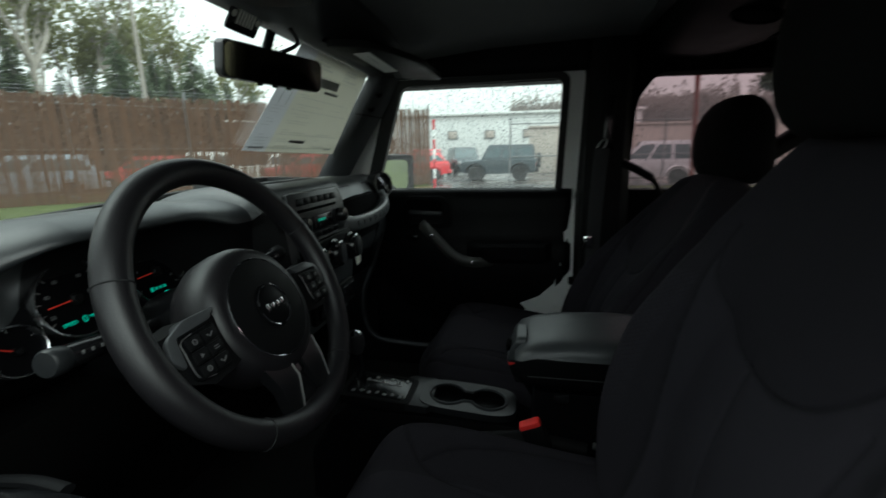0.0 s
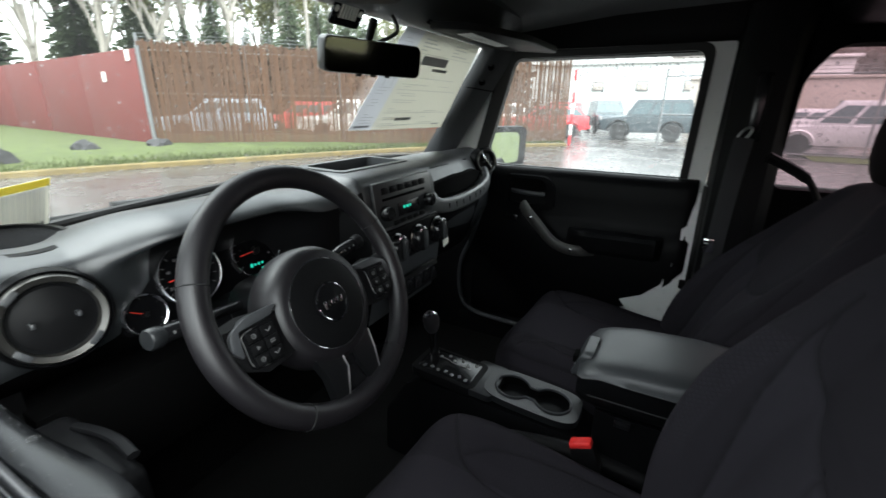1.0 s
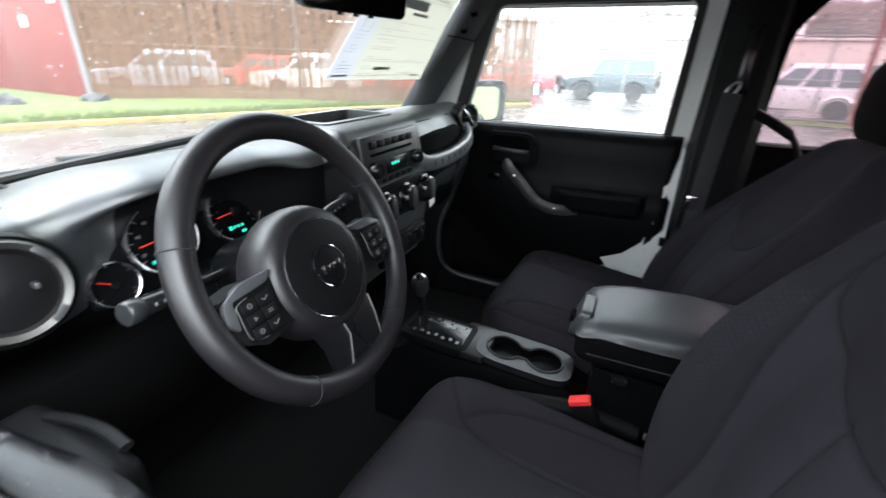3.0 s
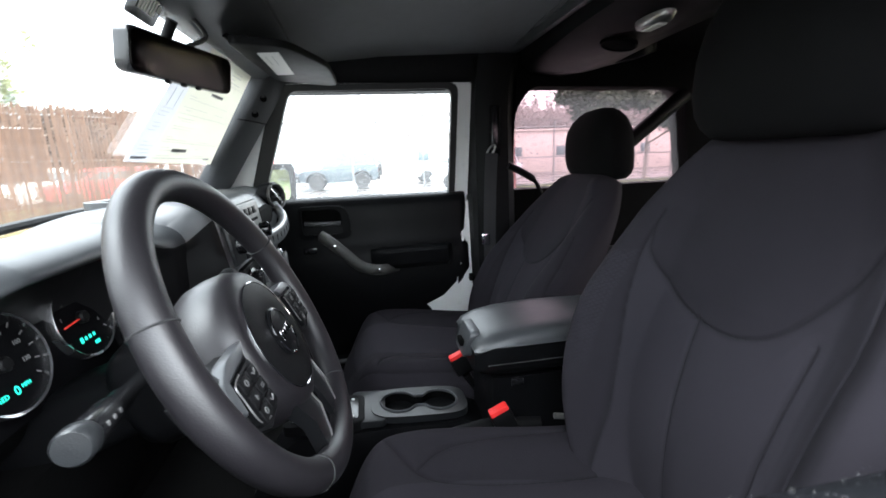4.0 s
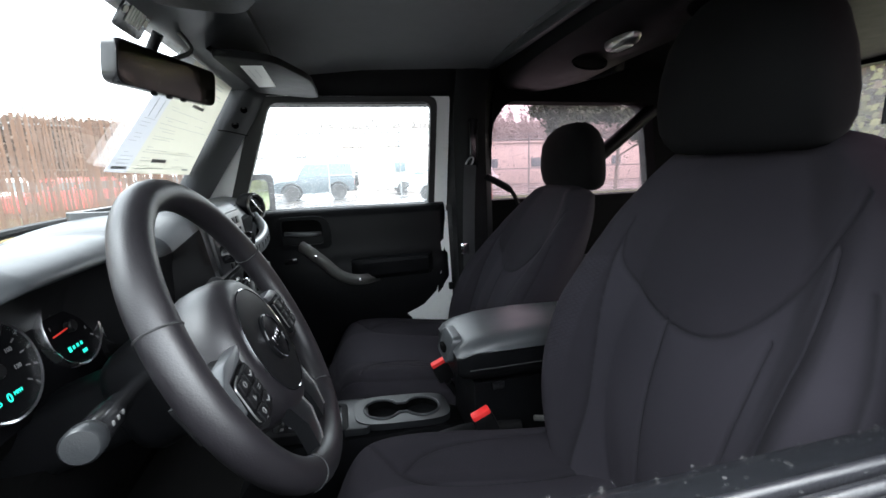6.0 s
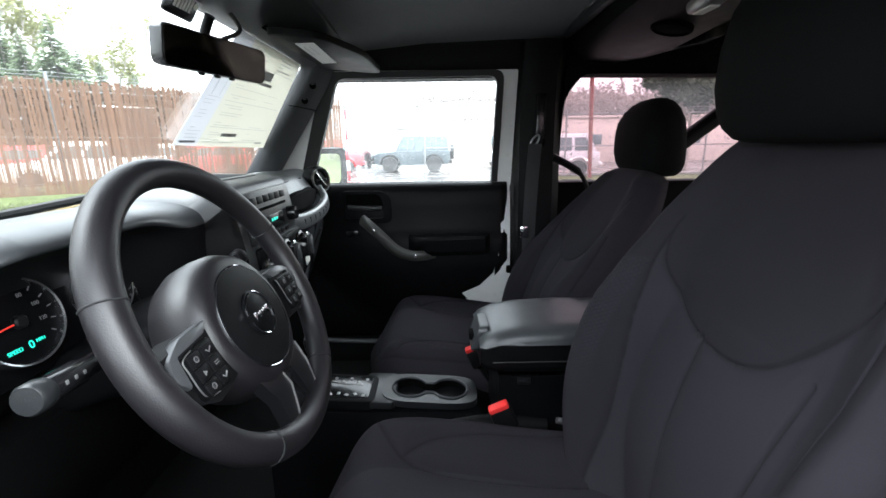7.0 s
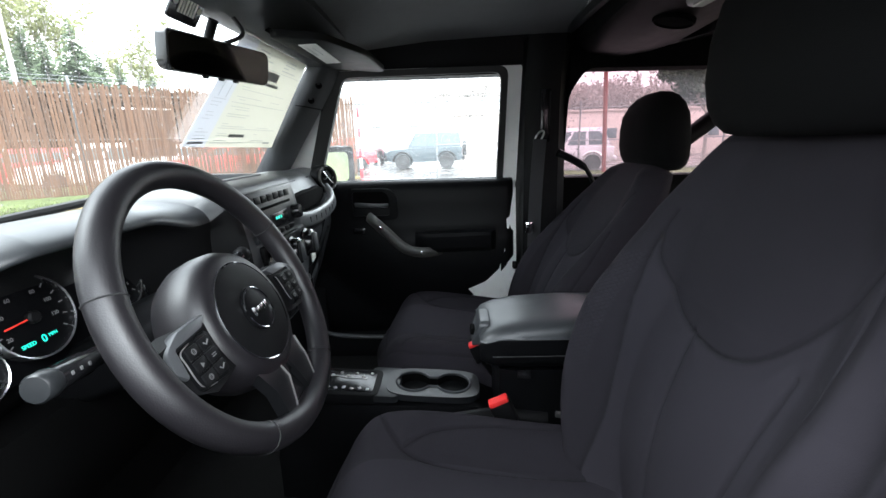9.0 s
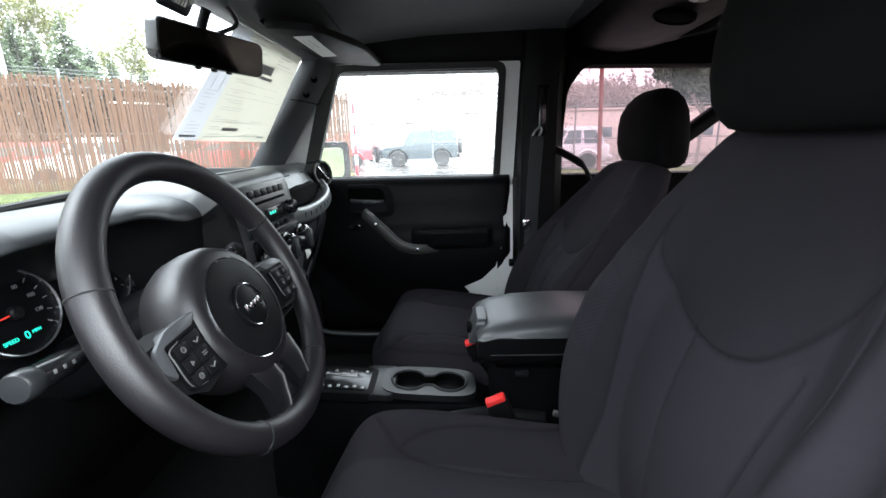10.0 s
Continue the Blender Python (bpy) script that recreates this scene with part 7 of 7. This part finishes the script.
def build_trees():
    for i, (az, d, h) in enumerate(((39.5, 34, 8.8), (44.0, 36, 7.6), (36.2, 36, 7.0), (48.5, 38, 7.6), (54, 40, 9.6), (57, 42, 8.0), (33.5, 38, 6.6), (30.5, 42, 6.4), (51.0, 46, 8.4), (41.8, 33, 7.6), (46.2, 35, 9.2), (37.8, 40, 8.4), (34.8, 33, 5.6),
                                    (60.5, 40, 11.5), (66, 44, 12.0), (74, 44, 13.0), (82, 46, 12.0), (43.0, 42, 10.0), (38.6, 44, 9.6))):
        build_conifer(polar(az, d), h, 100 + i % 3, "dark green conifer behind the fence")
    for i, (az, d, h, n) in enumerate(((47, 44, 17, 1100), (52.5, 40, 18, 1100), (57, 46, 19, 1400), (62, 42, 17, 1400), (67, 46, 20, 1400), (41.5, 52, 16, 900), (72, 44, 18, 1400), (77, 46, 19, 1400), (35, 55, 13, 900), (59.5, 36, 15, 1400), (64, 37, 16, 1400), (69.5, 38, 15, 1400), (75, 38, 16, 1400), (80, 40, 17, 1400), (85, 40, 16, 1400), (55, 50, 16, 1400), (50, 50, 15, 1300), (44.5, 48, 15, 1200))):
        build_leafy(polar(az, d), h, 40 + i, "tall thin pale-barked tree with sparse spring leaves", M["leaves"], int(n * 1.7), 0.20)
    build_leafy(polar(-35.0, 23), 6.6, 77, "broad dark-leaved tree beside the wall", M["evergreen"], 18000, 0.13, 0.95, "broadleaf_tree")
    build_leafy(polar(-29.8, 25), 6.4, 78, "broad dark-leaved tree beside the wall", M["evergreen"], 9000, 0.13, 0.9, "broadleaf_tree")
    for az, d, h, sd in ((-58, 22, 7.5, 81), (-63, 24, 8.5, 82), (-68, 20, 7.0, 83), (-53, 25, 7.0, 85)):
        build_leafy(polar(az, d), h, sd, "yellow-green tree behind the car park", M["leaves"], 15000, 0.17, 0.75, "broadleaf_tree")
    # shrubs behind the cars beyond the fence
    rng = random.Random(31)
    bm = B()
    for _ in range(38000):
        p = A_.lerp(B_, rng.uniform(-0.25, 1.28)) + Vector((9.5 + rng.gauss(0, 0.5), 9.2 + rng.gauss(0, 0.5), rng.uniform(0.1, 4.55) * rng.uniform(0.86, 1.0)))
        n1 = Vector((rng.gauss(0, 1), rng.gauss(0, 1), rng.gauss(0, 1))).normalized()
        u = n1.orthogonal().normalized() * rng.uniform(0.10, 0.24)
        v = n1.cross(u)
        bm.faces.new([bm.verts.new(p - u), bm.verts.new(p - v), bm.verts.new(p + u), bm.verts.new(p + v)])
    solo("shrubs", bm, M["hedge"], "brown leafy shrubs behind the fence", "shrubs", kind="stuff")
    # thicket behind the car park
    rng = random.Random(37)
    bm = B()
    for _ in range(11000):
        az = rng.uniform(-67, -49)
        tall = 6.6 + 1.6 * noise.noise(Vector((az * 0.25, 4, 0)))
        f = rng.random() ** 0.8
        p = Vector((*polar(az, 19 + rng.gauss(0, 0.7)), 0.1 + tall * f))
        n1 = Vector((rng.gauss(0, 1), rng.gauss(0, 1), rng.gauss(0, 1))).normalized()
        u = n1.orthogonal().normalized() * rng.uniform(0.07, 0.17)
        v = n1.cross(u)
        face = bm.faces.new([bm.verts.new(p - u), bm.verts.new(p - v), bm.verts.new(p + u), bm.verts.new(p + v)])
        face.material_index = int(noise.noise(p * 0.55) + rng.gauss(0, 0.15) > 0.02)
    solo("thicket", bm, [M["hedge"], M["leaves"]], "yellow-green and brown thicket behind the car park", "thicket", kind="stuff")
    # far wooded rise; haze is in its pale colour, its rear arc unseen
    rng = random.Random(17)
    bm = B()
    ridge = []
    for i in range(1120):
        az = -180 + 360 * i / 1119
        tall = (19.0 if -80 < az < 2 else 7.0) + 2.2 * noise.noise(Vector((az * 0.10, 3, 0))) + 1.0 * noise.noise(Vector((az * 0.9, 7, 0))) + 0.9 * noise.noise(Vector((az * 3.1, 1, 0)))
        ridge.append([Vector((*polar(az, 176 - 4 * k), tall * (1 - k / 3.0))) + Vector((0, 0, 0.8 * noise.noise(Vector((az * 2, k, 5))))) for k in range(4)])
    cols = [[bm.verts.new(p) for p in col] for col in ridge]
    for a, b in zip(cols, cols[1:]):
        for k in range(3):
            bm.faces.new((a[k], a[k + 1], b[k + 1], b[k]))
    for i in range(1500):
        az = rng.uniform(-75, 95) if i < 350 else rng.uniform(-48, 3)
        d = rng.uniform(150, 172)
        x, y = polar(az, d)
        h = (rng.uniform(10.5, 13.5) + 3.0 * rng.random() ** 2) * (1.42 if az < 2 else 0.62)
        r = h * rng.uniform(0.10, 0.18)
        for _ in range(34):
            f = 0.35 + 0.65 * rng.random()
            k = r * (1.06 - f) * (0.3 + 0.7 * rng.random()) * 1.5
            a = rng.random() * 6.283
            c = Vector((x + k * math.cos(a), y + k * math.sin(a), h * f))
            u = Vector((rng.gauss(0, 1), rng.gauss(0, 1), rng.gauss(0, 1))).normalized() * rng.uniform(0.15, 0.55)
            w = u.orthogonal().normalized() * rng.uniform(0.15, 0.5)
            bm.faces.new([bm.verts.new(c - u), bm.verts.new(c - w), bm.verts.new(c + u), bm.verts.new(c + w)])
    solo("far_woods", bm, M["hill"], "far wooded rise with haze in its pale colour", "woods", kind="stuff")


def build_buildings():
    th = thing("warehouse", (45, 4, 0), "long pale flat-roofed warehouse", "building")
    bm = B()
    box(bm, (52, 6, 2.7), (12, 34, 5.4), 0.05)
    part("wall", bm, M["wall_white"], th)
    bm = B()
    box(bm, (52, 6, 5.5), (12.6, 34.6, 0.25), 0.04)
    part("roof", bm, M["wall_white"], th)
    for i in range(8):
        bm = B()
        box(bm, (45.97, -8 + 4 * i, 3.4), (0.10, 1.1, 0.9), 0.01)
        win = part("window", bm, M["metal_grey"], th, "small square window")
        bm = B()
        box(bm, (45.93, -8 + 4 * i, 3.4), (0.06, 0.9, 0.7), 0.005)
        part("pane", bm, M["wall_beige"], win)
    th = thing("boundary_wall", (32, -22, 0), "long beige wall with square openings", "wall")
    bm = B()
    box(bm, (31, -20, 1.55), (0.4, 40, 3.1), 0.03)
    part("wall", bm, M["wall_beige"], th)
    bm = B()
    box(bm, (31, -20, 3.16), (0.6, 40.2, 0.14), 0.02)
    part("coping", bm, M["wall_beige"], th)
    for i in range(9):
        bm = B()
        box(bm, (30.78, -4 - 3.6 * i, 1.6), (0.08, 0.8, 0.7), 0.01)
        part("opening", bm, M["car_glass"], th)


build_ground()
build_fence()
build_rocks()
build_car((22.4, 1.6), 90, M["car_dark"], "dark boxy two-door off-road car", 3.9, 1.8, 1.82, True, True)
build_car((28.0, 6.9), 180, M["red_paint"], "red boxy parked car", 4.0, 1.8, 1.75, True)
build_car((29.0, 4.4), 200, M["car_dark"], "dark parked off-road car", 4.2, 1.8, 1.85, True)
build_car((21.0, 6.3), 120, M["red_paint"], "red parked car behind the fence", 4.2, 1.75, 1.5, False)
build_car((18.2, -4.70), 74, M["car_silver"], "pale silver parked estate car", 3.9, 1.85, 1.75, False)
build_car((25.0, -4.5), 90, M["car_silver"], "pale silver parked car", 4.4, 1.8, 1.5, False)
for dx, back, yaw, p_, lb, L, H in (
        (0.07, 3.6, 137, "car_blue", "pale blue parked car behind the slats", 4.3, 1.62),
        (0.31, 5.0, 128, "red_paint", "red parked car behind the slats", 4.0, 1.55),
        (0.44, 3.4, 140, "white", "white parked estate car behind the slats", 4.3, 1.66),
        (0.60, 5.6, 131, "white", "white parked car behind the slats", 4.1, 1.58),
        (0.74, 3.8, 138, "red_paint", "red parked car behind the slats", 4.0, 1.52),
        (0.98, 5.2, 133, "white", "white parked car behind the slats", 4.2, 1.60)):
    q = A_.lerp(B_, dx) + Vector((back, back, 0))
    build_car((q.x, q.y), yaw, M[p_], lb, L, 1.75, H, False)
build_trees()
build_buildings()
